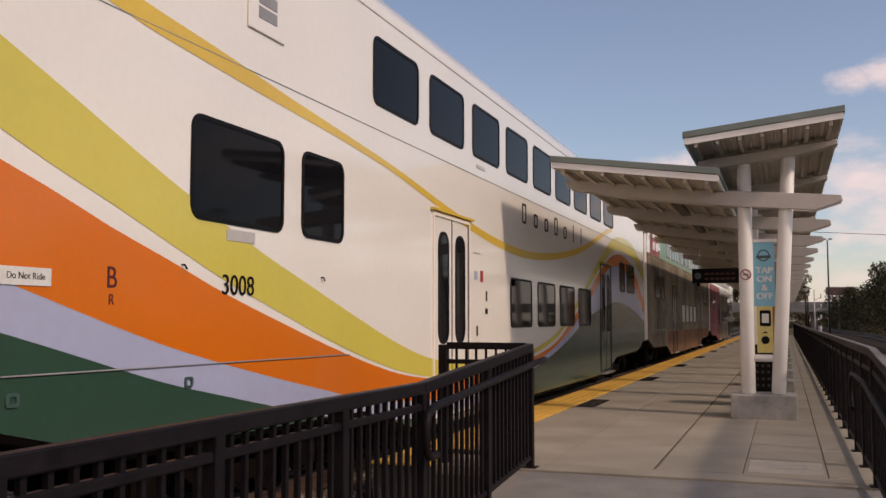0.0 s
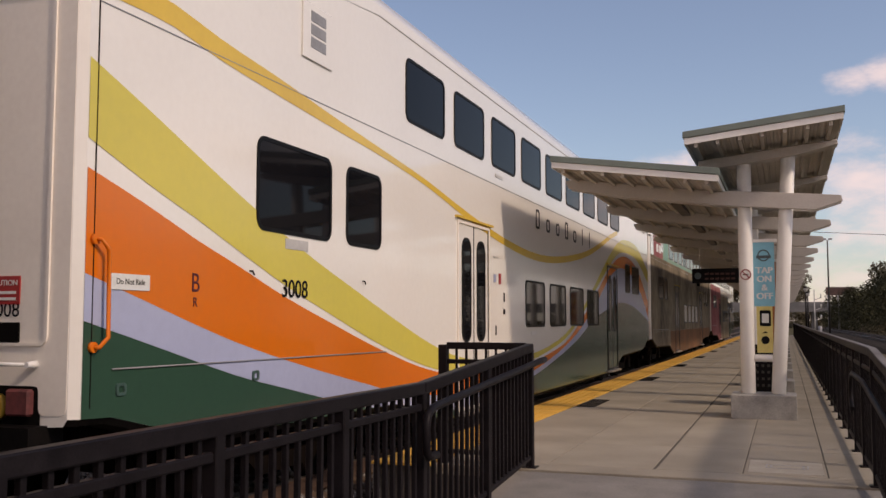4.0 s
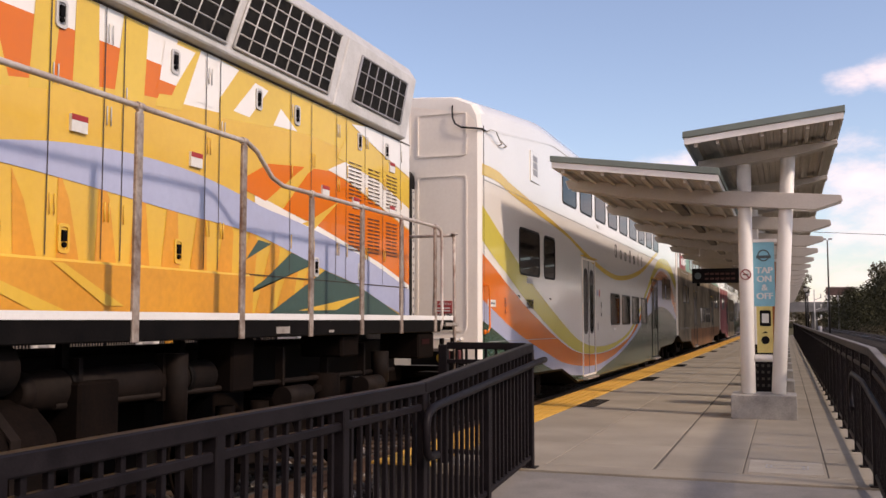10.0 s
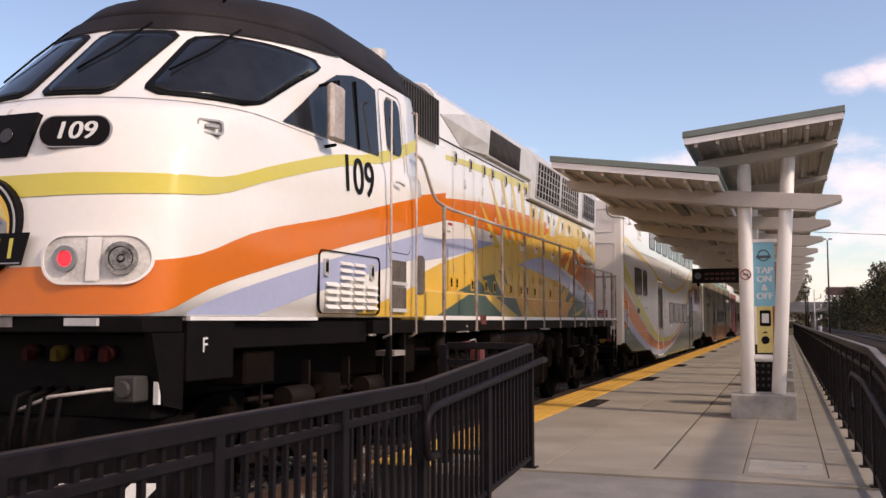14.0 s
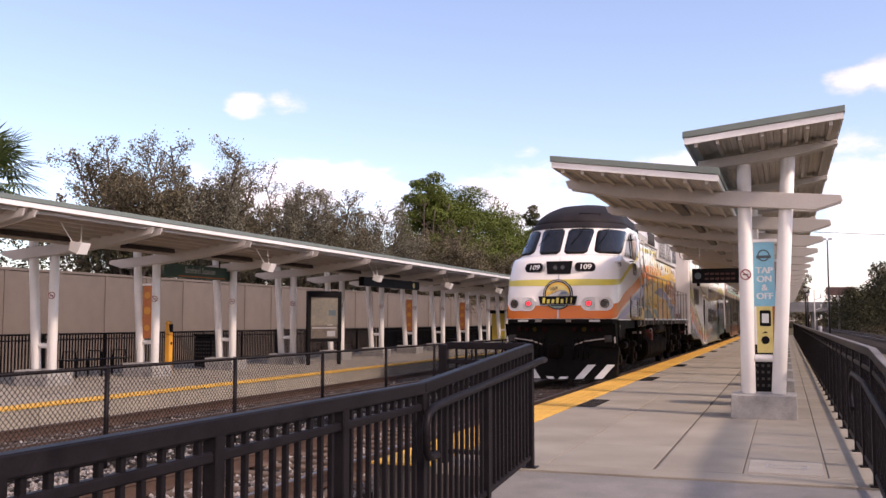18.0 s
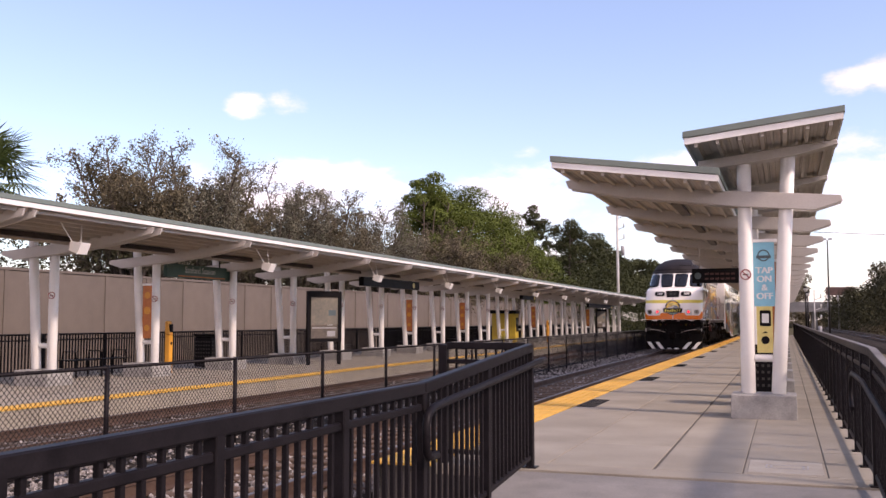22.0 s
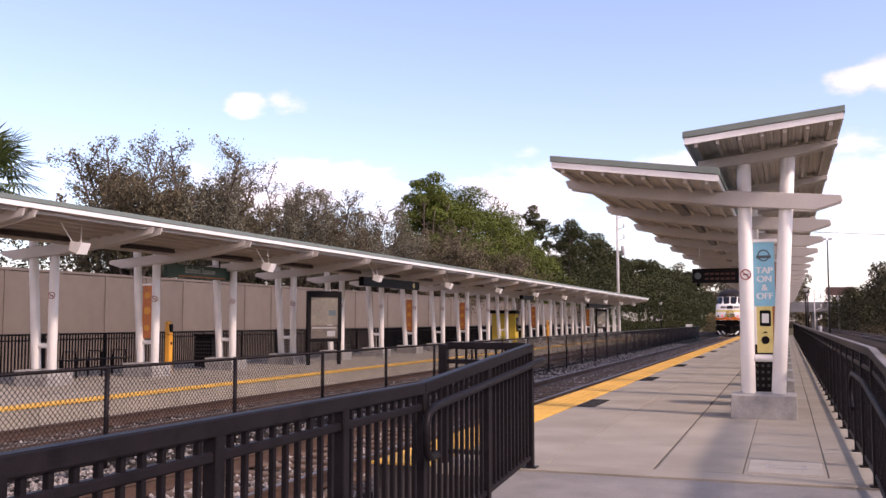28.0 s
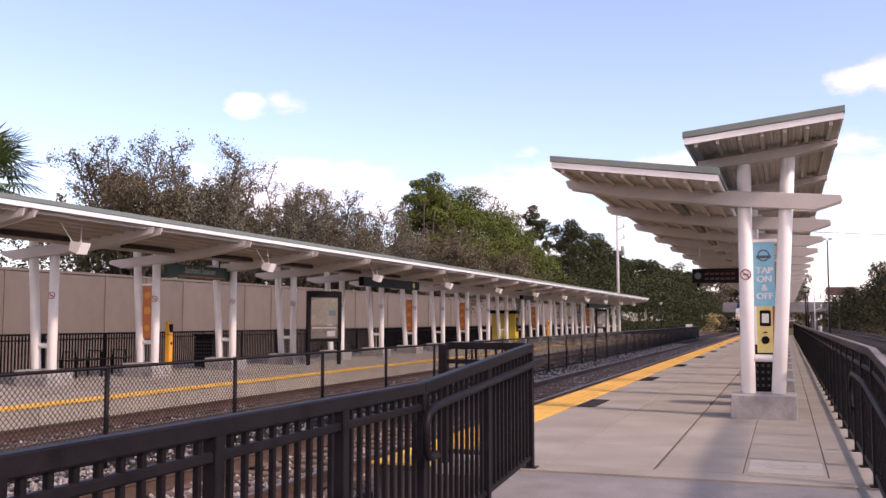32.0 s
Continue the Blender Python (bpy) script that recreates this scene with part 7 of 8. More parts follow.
    em_part("scroll_edge", [(-0.455, -0.275), (0.455, -0.275), (0.457, -0.265), (-0.457, -0.265)], -0.048, -0.044, M_GREY, e)
    for k in range(7):
        u = -0.37 + k * 0.122
        tall = -0.09 if k in (0, 3, 5, 6) else -0.13
        pts = [(u - 0.04, -0.235), (u + 0.03, -0.235), (u + 0.045, tall), (u - 0.025, tall)] if k < 5 else [(u - 0.02, -0.235), (u + 0.01, -0.235), (u + 0.025, tall), (u - 0.005, tall)]
        em_part("scroll_stroke", pts, -0.05, -0.044, M_TLIME, e)
    bm = bmesh.new()
    box(bm, 1.43, 1.5, fy(-20.72), fy(-20.1), 1.2, 1.645)
    part("corner_plate", bm, M_DARK, lo, bevel=0.008)
    text_part("letter", "F", 0.16, M_PAPER, lo, pose(1.502, fy(-20.5), 1.46) @ SIDE, 0.003)
    for s in (-1, 1):
        bm = bmesh.new()
        a, b = sorted((s * 1.47, s * 1.506))
        box(bm, a, b, fy(-20.7), fy(-18.68), 1.648, 1.678)
        part("sill_strip", bm, M_WHITE, lo, "white sill strip")


def rails(lo):
    for s in (-1, 1):
        x = s * 1.5
        tall = [-14.4, -13.05, -11.72, -10.37, -9.05, -7.73, -6.4]
        low = [-5.22, -4.1, -3.03, -1.92]
        for u in tall + low:
            zt = 3.1 if u in tall else 2.81
            bm = bmesh.new()
            box(bm, x - 0.012, x + 0.018, u - LU - 0.035, u - LU + 0.035, 1.5, zt - 0.04)
            box(bm, x - 0.016, x + 0.02, u - LU - 0.022, u - LU + 0.022, zt - 0.06, zt)
            part("rail_post", bm, M_POST, lo, "worn steel handrail post", bevel=0.006)
        bm = bmesh.new()
        pipe(bm, [(x, u - LU, z) for u, z in ((-15.4, 3.62), (-15.22, 3.6), (-15.1, 3.52), (-14.8, 3.22), (-14.66, 3.15), (-14.4, 3.115), (-14.1, 3.1), (-6.35, 3.1), (-6.2, 3.05), (-5.95, 2.87), (-5.75, 2.82), (-1.8, 2.82), (-1.7, 2.78), (-1.66, 2.66), (-1.66, 1.62), (-1.72, 1.53))], 0.021, 9)
        hr = part("handrail", bm, M_PIPE, lo, "long worn handrail")
        for u in tall + low:
            zt = 3.1 if u in tall else 2.82
            bm = bmesh.new()
            tube(bm, (x, u - LU - 0.03, zt), (x, u - LU + 0.03, zt), 0.03, 10)
            part("clamp", bm, M_PIPE, hr)
        # rear steps and corner
        for z, w in ((1.25, 0.5), (0.95, 0.5), (0.6, 0.5)):
            bm = bmesh.new()
            a, b = sorted((s * 1.1, s * 1.48))
            box(bm, a, b, -1.53 - LU, -1.18 - LU, z, z + 0.035)
            part("step_tread", bm, M_SILL if z > 1 else M_DARK, lo, "pale step tread" if z > 1 else "")
        for u in (-1.56, -1.15):
            bm = bmesh.new()
            a, b = sorted((s * 1.44, s * 1.48))
            box(bm, a, b, u - LU - 0.03, u - LU + 0.03, 0.5, 1.42)
            part("step_side", bm, M_DARK, lo)
        bm = bmesh.new()
        pipe(bm, [(s * 1.46, -1.08 - LU, 2.8), (s * 1.46, -1.06 - LU, 0.95)], 0.022, 8)
        pipe(bm, [(s * 1.46, -1.06 - LU, 2.78), (s * 0.7, -1.06 - LU, 2.78)], 0.02, 8)
        pipe(bm, [(s * 1.2, -1.06 - LU, 2.78), (s * 1.16, -1.06 - LU, 1.62)], 0.02, 8)
        tube(bm, (s * 1.46, -1.08 - LU, 2.79), (s * 1.46, -1.08 - LU, 2.815), 0.06, 10, 0.03)
        part("end_handrail", bm, M_RUSTPIPE, lo, "rust-flecked end handrail")
    bm = bmesh.new()
    box(bm, -1.5, 1.5, -1.5 - LU, -1.03 - LU, 1.57, 1.62)
    part("end_platform", bm, M_SILL, lo, bevel=0.01)


def under(lo, wheels):
    bm = bmesh.new()
    prism(bm, [(-1.35, 0.55), (-1.1, 0.32), (1.1, 0.32), (1.35, 0.55), (1.35, 0.95), (1.12, 1.16), (-1.12, 1.16), (-1.35, 0.95)], -13.3 - LU, -8.2 - LU, "y")
    tank = part("fuel_tank", bm, M_RUSTY, lo, "dirty black fuel tank", bevel=0.05)
    for u in (-12.6, -11.2, -9.8, -8.6):
        bm = bmesh.new()
        prism(bm, [(1.352, 0.5), (1.365, 0.5), (1.365, 0.95), (1.13, 1.175), (1.12, 1.165), (1.352, 0.94)], u - LU - 0.04, u - LU + 0.04, "y")
        part("tank_strap", bm, M_GRIME, tank)
    for u0, u1, x, z, r in ((-11.7, -8.6, 1.22, 1.36, 0.165), (-8.3, -6.3, 1.1, 1.2, 0.13)):
        bm = bmesh.new()
        tube(bm, (x, u0 - LU, z), (x, u1 - LU, z), r, 20)
        for u, d in ((u0, -1), (u1, 1)):
            tube(bm, (x, u - LU, z), (x, u - LU + d * 0.06, z), r, 20, r * 0.6)
        res = part("air_reservoir", bm, M_GRIME, lo, "dark brown air reservoir")
        for u in (u0 + 0.35, u1 - 0.35):
            bm = bmesh.new()
            tube(bm, (x, u - LU - 0.03, z), (x, u - LU + 0.03, z), r + 0.012, 20)
            box(bm, x - 0.03, x + 0.03, u - LU - 0.03, u - LU + 0.03, z + r, 1.51)
            part("reservoir_strap", bm, M_DARK, res)
    for u, w, z0, z1, x in ((-2.37, 0.52, 1.19, 1.503, 1.46), (-4.39, 0.41, 1.28, 1.503, 1.42), (-8.0, 0.4, 0.75, 1.25, 1.3), (-15.3, 0.4, 1.02, 1.503, 1.3), (-6.2, 0.35, 1.05, 1.503, 1.3), (-18.9, 0.5, 1.1, 1.4, 1.35)):
        bm = bmesh.new()
        box(bm, 0.95, x, u - LU, u - LU + w, z0, z1)
        part("equipment_case", bm, M_RUSTY, lo, bevel=0.02)
    bm = bmesh.new()
    box(bm, 1.46, 1.464, -2.27 - LU, -2.02 - LU, 1.36, 1.42)
    part("case_label", bm, M_CAPDK, lo, "faded red label")
    for u0, u1, z0, z1 in ((-5.84, -5.61, 1.535, 1.595), (-4.84, -4.74, 1.535, 1.558), (-13.5, -13.44, 1.555, 1.585)):
        bm = bmesh.new()
        box(bm, 1.5, 1.506, u0 - LU, u1 - LU, z0, z1)
        part("frame_plate", bm, M_SILL, lo, "small pale plate")
    bm = bmesh.new()
    ring(bm, rrect(-12.89 - LU, -12.66 - LU, 1.59, 1.725, 0.02, 2), rrect(-12.81 - LU, -12.74 - LU, 1.625, 1.7, 0.03, 3), 1.48, 1.53, "x")
    part("jacking_eye", bm, M_FADERED, lo, "faded red jacking eye")
    bm = bmesh.new()
    box(bm, 1.2, 1.36, -12.42 - LU, -12.38 - LU, 0.98, 1.32)
    box(bm, 1.32, 1.36, -12.38 - LU, -12.1 - LU, 0.98, 1.28)
    part("red_bracket", bm, M_FADERED, lo, "faded red bracket on the tank")
    bm = bmesh.new()
    tube(bm, (1.15, -13.0 - LU, 1.28), (1.38, -12.98 - LU, 1.3), 0.06, 12)
    part("fuel_filler", bm, M_FADERED, lo, "faded red fuel filler cap")
    bm = bmesh.new()
    pipe(bm, [(1.38, -12.98 - LU, 1.36), (1.42, -12.85 - LU, 1.38), (1.42, -12.76 - LU, 1.3), (1.38, -12.78 - LU, 1.22)], 0.012, 6)
    part("filler_chain", bm, M_SILVER, lo)
    for u, z0, z1, r, x in ((-14.03, 1.18, 1.5, 0.1, 1.28), (-3.05, 0.95, 1.3, 0.1, 1.25), (-6.9, 0.9, 1.4, 0.09, 1.25)):
        bm = bmesh.new()
        tube(bm, (x, u - LU, z0), (x, u - LU, z1), r, 14)
        tube(bm, (x, u - LU, z0 - 0.15), (x, u - LU, z0), r * 0.4, 10)
        part("sand_trap", bm, M_GRIME, lo, "brown sand trap with its pipe")
    for z, y0, y1 in ((1.1, -8.1, -2.5), (0.96, -18.6, -15.4), (1.3, -15.2, -13.6)):
        bm = bmesh.new()
        tube(bm, (1.18, y0 - LU, z), (1.18, y1 - LU, z - 0.03), 0.025, 8)
        for u in np.arange(y0 + 0.2, y1, 0.9):
            box(bm, 1.14, 1.22, u - LU - 0.02, u - LU + 0.02, z - 0.05, z + 0.3)
        part("brake_pipe", bm, M_GRIME, lo)
    for u in (-18.4, -16.0, -5.6, -3.2):
        bm = bmesh.new()
        box(bm, -0.62, 0.62, u - LU - 0.75, u - LU + 0.75, 0.3, 1.02)
        part("traction_motor", bm, M_DARK, lo, bevel=0.06)
    for u in (-17.1, -4.3):
        bogie(lo, u - LU, 1.37, 0.5, wheels, 0.62)
        for d in (-1.37, 1.37):
            bm = bmesh.new()
            c = u - LU + d
            prism(bm, [(c - 0.24, 0.42), (c + 0.24, 0.42), (c + 0.2, 0.78), (c + 0.1, 0.86), (c - 0.1, 0.86), (c - 0.2, 0.78)], 1.17, 1.27, "x")
            tube(bm, (1.27, c, 0.58), (1.33, c, 0.58), 0.13, 16)
            part("axle_box", bm, M_GRIME, lo, "brown axle box cover", bevel=0.015)
            bm = bmesh.new()
            tube(bm, (1.3, c + (0.3 if d < 0 else -0.3), 0.95), (1.3, c + (0.75 if d < 0 else -0.75), 0.95), 0.1, 14)
            part("brake_cylinder", bm, M_GRIME, lo)
    for u in (-16.03, -15.62):
        bm = bmesh.new()
        box(bm, 1.4, 1.46, u - LU - 0.03, u - LU + 0.03, 0.75, 1.504)
        part("step_side", bm, M_DARK, lo)
    for z in (0.85, 1.25):
        bm = bmesh.new()
        box(bm, 1.25, 1.48, -15.98 - LU, -15.66 - LU, z, z + 0.06)
        part("step_tread", bm, M_SILL if z > 1 else M_DARK, lo, "worn white step tread" if z > 1 else "")


M_GRIME = mat("brown_grime", (0.016, 0.0105, 0.008), 0.7, color2=(0.007, 0.0048, 0.004), scale=3, fine=25, bump=0.3, spec=0.12)
M_FADERED = mat("faded_red_paint", (0.16, 0.035, 0.035), 0.7, color2=(0.08, 0.022, 0.022), scale=6, fine=40, bump=0.2)
M_GREYBLUE2 = mat("emblem_steel", (0.1, 0.17, 0.24), 0.4, bump=0)
M_CAPYEL = mat("hose_cap_yellow", (0.05, 0.034, 0.004), 0.7, bump=0, spec=0.1)
M_LAMPDK = mat("lamp_behind_glass", (0.05, 0.05, 0.052), 0.25, 0.5, bump=0)
M_WELL = mat("lamp_well", (0.78, 0.75, 0.7), 0.35, color2=(0.45, 0.43, 0.4), scale=4, bump=0)
M_CHAR = mat("charcoal_roof", (0.018, 0.0155, 0.0165), 0.6, color2=(0.034, 0.03, 0.031), scale=2, fine=30, bump=0.15, spec=0.06)
M_GLASS2 = mat("cab_glass", (0.01, 0.012, 0.016), 0.06, color2=(0.02, 0.022, 0.028), scale=1.5, fine=6, bump=0.0, spec=0.22)
M_STREAK = mat("hood_streak", (0.74, 0.33, 0.035), 0.35, scale=1.5, fine=18, bump=0.02)
M_TGRN2 = mat("hood_green", (0.05, 0.1, 0.085), 0.35, scale=1.5, fine=18, bump=0.02)
M_SILL = mat("worn_sill", (0.33, 0.3, 0.27), 0.7, color2=(0.2, 0.17, 0.145), scale=6, fine=40)
M_CAPDK = mat("hose_cap_red", (0.02, 0.0025, 0.0025), 0.7, bump=0, spec=0.1)
M_SEAM = mat("seam_brown", (0.05, 0.035, 0.022), 0.7, bump=0)
M_VENT = mat("vent_grey", (0.042, 0.038, 0.035), 0.75, color2=(0.025, 0.022, 0.02), scale=4, fine=40)
M_SLOTSHADE = mat("louvre_shadow", (0.06, 0.028, 0.018), 0.7, bump=0)
M_STEPDK = mat("step_recess_metal", (0.13, 0.105, 0.085), 0.75, color2=(0.05, 0.04, 0.033), scale=5, fine=30)

WHEELS = []
TRAIN = []
for i in range(3):
    ws = []
    TRAIN.append((coach(ws, i), i * PITCH))
    WHEELS += ws
ws = []
TRAIN.append((locomotive(ws), LU))
WHEELS += ws
# ---- station furniture ----
def ring_sign(x, y, z, m_rot=0, r=0.085):
    """A round no-smoking sign on a column."""
    t = thing("no_smoking_sign", "round white no-smoking sign with a red ring", "sign", "no-smoking signs", at=pose(x, y, z, 0, 0, m_rot))
    bm = bmesh.new()
    prism(bm, disc_pts(0, 0, r, 20), -0.006, 0.004, "y")
    part("plate", bm, M_PAPER, t)
    bm = bmesh.new()
    ring(bm, disc_pts(0, 0, r * 0.96, 20), disc_pts(0, 0, r * 0.76, 20), -0.009, -0.005, "y")
    a = radians(-45)
    beam_box(bm, (-r * 0.8 * math.cos(a), -0.0075, -r * 0.8 * math.sin(a)), (r * 0.8 * math.cos(a), -0.0075, r * 0.8 * math.sin(a)), 0.003, r * 0.2)
    part("red_ring", bm, M_SIGNRED, t)
    bm = bmesh.new()
    box(bm, -r * 0.5, r * 0.45, -0.0065, -0.006, -r * 0.12, r * 0.08)
    part("cigarette_shape", bm, M_NUMBLK, t)


M_SIGNRED = mat("sign_ring_red", (0.28, 0.05, 0.05), 0.5, bump=0)


def banner(y, kind, fx=lambda x: x, dz=0.0):
    c = fx(-0.29)
    if kind == "tap":
        t = thing("banner_sign", "blue and pale yellow banner sign between canopy columns", "sign", "column banners", at=pose(c, y, 0))
        for nm, x0, x1, z0, z1, m, lab in (("blue_panel", -0.15, 0.155, 1.66, 2.63, M_BLUE, "light blue panel"), ("yellow_panel", -0.12, 0.11, 0.96, 1.66, M_SYEL, "pale yellow panel")):
            bm = bmesh.new()
            box(bm, x0, x1, -0.012, 0.012, z0, z1)
            part(nm, bm, m, t, lab)
        for k, w in enumerate(("TAP", "ON", "&", "OFF")):
            text_part("lettering", w, 0.135, M_PAPER, t, pose(0.005, -0.014, 2.2 - 0.13 * k) @ FRONT, 0.002, bold=0.006)
        bm = bmesh.new()
        ring(bm, disc_pts(0.0, 2.43, 0.09, 24), disc_pts(0.0, 2.43, 0.07, 24), -0.016, -0.012, "y")
        box(bm, -0.105, 0.105, -0.017, -0.0125, 2.385, 2.43)
        part("round_emblem", bm, M_GREYBLUE, t, "dark round emblem with plain bars")
        bm = bmesh.new()
        prism(bm, rrect(-0.075, 0.085, 1.36, 1.6, 0.02, 3), -0.016, -0.012, "y")
        dv = part("device_picture", bm, M_NUMBLK, t, "black device outline")
        bm = bmesh.new()
        box(bm, -0.045, 0.055, -0.018, -0.0155, 1.41, 1.55)
        part("device_screen", bm, M_PAPER, dv)
        bm = bmesh.new()
        prism(bm, disc_pts(0.0, 1.15, 0.06, 20), -0.016, -0.012, "y")
        prism(bm, [(-0.045, 1.255), (0.045, 1.255), (0.0, 1.285)], -0.016, -0.012, "y")
        part("round_mark", bm, M_NUMBLK, t)
        bm = bmesh.new()
        box(bm, -0.2, 0.2, -0.02, 0.02, 2.635, 2.68)
        part("hanger", bm, M_WHITE, t)
    else:
        t = thing("banner_sign", "weathered orange banner sign between canopy columns", "sign", "column banners", at=pose(c, y, 0))
        bm = bmesh.new()
        box(bm, -0.14, 0.14, -0.012, 0.012, 0.98, 2.55 + dz)
        part("panel", bm, M_SORG, t)
        for z, w in ((2.2, 0.09), (1.8, 0.1), (1.35, 0.08)):
            bm = bmesh.new()
            prism(bm, disc_pts(0, z + dz * 0.5, w, 16), -0.016, -0.0125, "y")
            part("round_mark", bm, M_STREAK, t)
        bm = bmesh.new()
        box(bm, -0.18, 0.18, -0.02, 0.02, 2.555 + dz, 2.6 + dz)
        part("hanger", bm, M_WHITE, t)


M_GREYBLUE = mat("emblem_dark", (0.06, 0.09, 0.1), 0.5, bump=0)


def led_sign(x0, x1, y0, y1, z0, z1, face, label, lit=False):
    """A hanging display box; face 'y' looks towards -y, 'x' towards +x."""
    t = thing("display_sign", label, "sign", "hanging displays")
    bm = bmesh.new()
    box(bm, x0, x1, y0, y1, z0, z1)
    part("housing", bm, M_NUMBLK, t, bevel=0.012)
    xm, ym = (x0 + x1) / 2, (y0 + y1) / 2
    for k in (-0.35, 0.35):
        bm = bmesh.new()
        tube(bm, (xm + (k * (x1 - x0) if face == "y" else 0), ym + (k * (y1 - y0) if face == "x" else 0), z1), (xm + (k * (x1 - x0) if face == "y" else 0), ym + (k * (y1 - y0) if face == "x" else 0), z1 + 0.5), 0.01, 8)
        part("hanger", bm, M_SOFFIT, t)
    if face == "y":
        bm = bmesh.new()
        prism(bm, disc_pts(x0 + 0.13, (z0 + z1) / 2, 0.075, 20), y0 - 0.006, y0 + 0.01, "y")
        part("round_mark", bm, M_GREYBLUE, t)
        for r in range(2):
            for k in range(6):
                bm = bmesh.new()
                a = x0 + 0.28 + k * 0.115
                box(bm, a, a + 0.085, y0 - 0.004, y0 + 0.01, z0 + 0.075 + r * 0.11, z0 + 0.12 + r * 0.11)
                part("text_bar", bm, M_LED, t)
        bm = bmesh.new()
        tube(bm, (x0 + 0.13, (y0 + y1) / 2, z0 - 0.06), (x0 + 0.13, (y0 + y1) / 2, z0), 0.04, 12)
        part("camera_dome", bm, M_DARK, t)
    else:
        bm = bmesh.new()
        prism(bm, disc_pts(y1 - 0.35 * (y1 - y0) / 3, (z0 + z1) / 2, 0.11, 20), x1 - 0.01, x1 + 0.006, "x")
        part("round_mark", bm, M_SYEL, t)
    return t


def station_sign():
    t = thing("station_sign", "dark green station name sign hanging from the canopy", "sign")
    bm = bmesh.new()
    box(bm, -15.66, -15.54, 21.4, 24.5, 2.62, 2.98)
    part("board", bm, M_SGREEN, t, bevel=0.01)
    text_part("lettering", "Sanford Station", 0.24, M_LGREY, t, pose(-15.536, 22.95, 2.83) @ SIDE, 0.003)
    bm = bmesh.new()
    box(bm, -15.536, -15.532, 21.9, 24.2, 2.645, 2.675)
    part("orange_line", bm, M_SORG, t)
    bm = bmesh.new()
    for y in (21.9, 24.0):
        tube(bm, (-15.6, y, 2.98), (-15.6, y, 3.2), 0.02, 8)
    part("hanger", bm, M_DARK, t)


def map_case(x, y):
    t = thing("map_case", "black-framed map case with a pale route map", "notice board", "map cases", at=pose(x, y, 0))
    bm = bmesh.new()
    ring(bm, rrect(-0.62, 0.62, 0.75, 2.4, 0.02, 2), rrect(-0.5, 0.5, 0.86, 2.2, 0.02, 2), -0.06, 0.06, "y")
    bm.transform(pose(0, 0, 0, 0, 0, 55))
    part("frame", bm, M_NUMBLK, t, bevel=0.0)
    rot = pose(0, 0, 0, 0, 0, 55)
    for x0, x1, z0, z1, y0, m, nm in ((-0.5, 0.5, 1.3, 2.2, -0.03, M_MAP, "map_sheet"), (-0.5, 0.5, 0.86, 1.28, -0.03, M_MAPDK, "timetable"), (0.15, 0.42, 1.6, 1.78, -0.035, M_GREYBLUE, "map_patch"), (0.1, 0.4, 0.92, 1.1, -0.035, M_GREY, "timetable_patch"), (-0.45, 0.45, 1.18, 1.22, -0.035, M_GREY, "text_bar")):
        bm = bmesh.new()
        box(bm, x0, x1, y0, 0.0, z0, z1)
        bm.transform(rot)
        part(nm, bm, m, t)
    for s in (-0.56, 0.56):
        bm = bmesh.new()
        box(bm, s - 0.05, s + 0.05, -0.05, 0.05, 0, 0.75)
        bm.transform(rot)
        part("leg", bm, M_NUMBLK, t)


M_MAPDK = mat("poster_dark", (0.05, 0.042, 0.036), 0.5, color2=(0.11, 0.09, 0.07), scale=6, fine=25, bump=0)
M_MAP = mat("map_paper", (0.16, 0.14, 0.11), 0.6, color2=(0.1, 0.095, 0.08), scale=3, fine=12, bump=0)


def validator(x, y):
    t = thing("ticket_validator", "slim yellow ticket validator post with a black screen", "ticket machine", "ticket validators", at=pose(x, y, 0))
    bm = bmesh.new()
    box(bm, -0.08, 0.08, -0.08, 0.08, 0, 1.05)
    part("post", bm, M_MACH, t, bevel=0.02)
    bm = bmesh.new()
    prism(bm, [(-0.08, 1.05), (0.08, 1.05), (0.02, 1.42), (-0.08, 1.42)], -0.09, 0.09, "y")
    part("head", bm, M_MACH, t, bevel=0.02)
    bm = bmesh.new()
    box(bm, 0.02, 0.09, -0.065, 0.065, 1.12, 1.34)
    part("screen", bm, M_NUMBLK, t, bevel=0.01)
    bm = bmesh.new()
    prism(bm, disc_pts(0, 0.82, 0.045, 14), 0.079, 0.086, "x")
    part("reader", bm, M_NUMBLK, t)


def bin_(x, y, name="litter_bin"):
    t = thing(name, "black perforated steel litter bin", "litter bin", "litter bins", at=pose(x, y, 0))
    bm = bmesh.new()
    box(bm, -0.3, 0.3, -0.3, 0.3, 0.04, 0.95)
    part("drum", bm, M_NUMBLK, t, bevel=0.03)
    bm = bmesh.new()
    box(bm, -0.32, 0.32, -0.32, 0.32, 0.96, 1.03)
    part("lid", bm, M_DARK, t)
    s = None
    for a in (0, 90, 180, 270):
        for k in range(6):
            for z in (0.36, 0.47, 0.58, 0.69, 0.8):
                m = pose(0, 0, z, 0, 0, a) @ pose(0, -0.23 + 0.092 * k, 0)
                if s is None:
                    bm = bmesh.new()
                    box(bm, 0.298, 0.303, -0.022, 0.022, -0.022, 0.022)
                    s = part("perforation", bm, M_VENT, t)
                    s.matrix_basis = m
                else:
                    again("perforation", s, t, m)


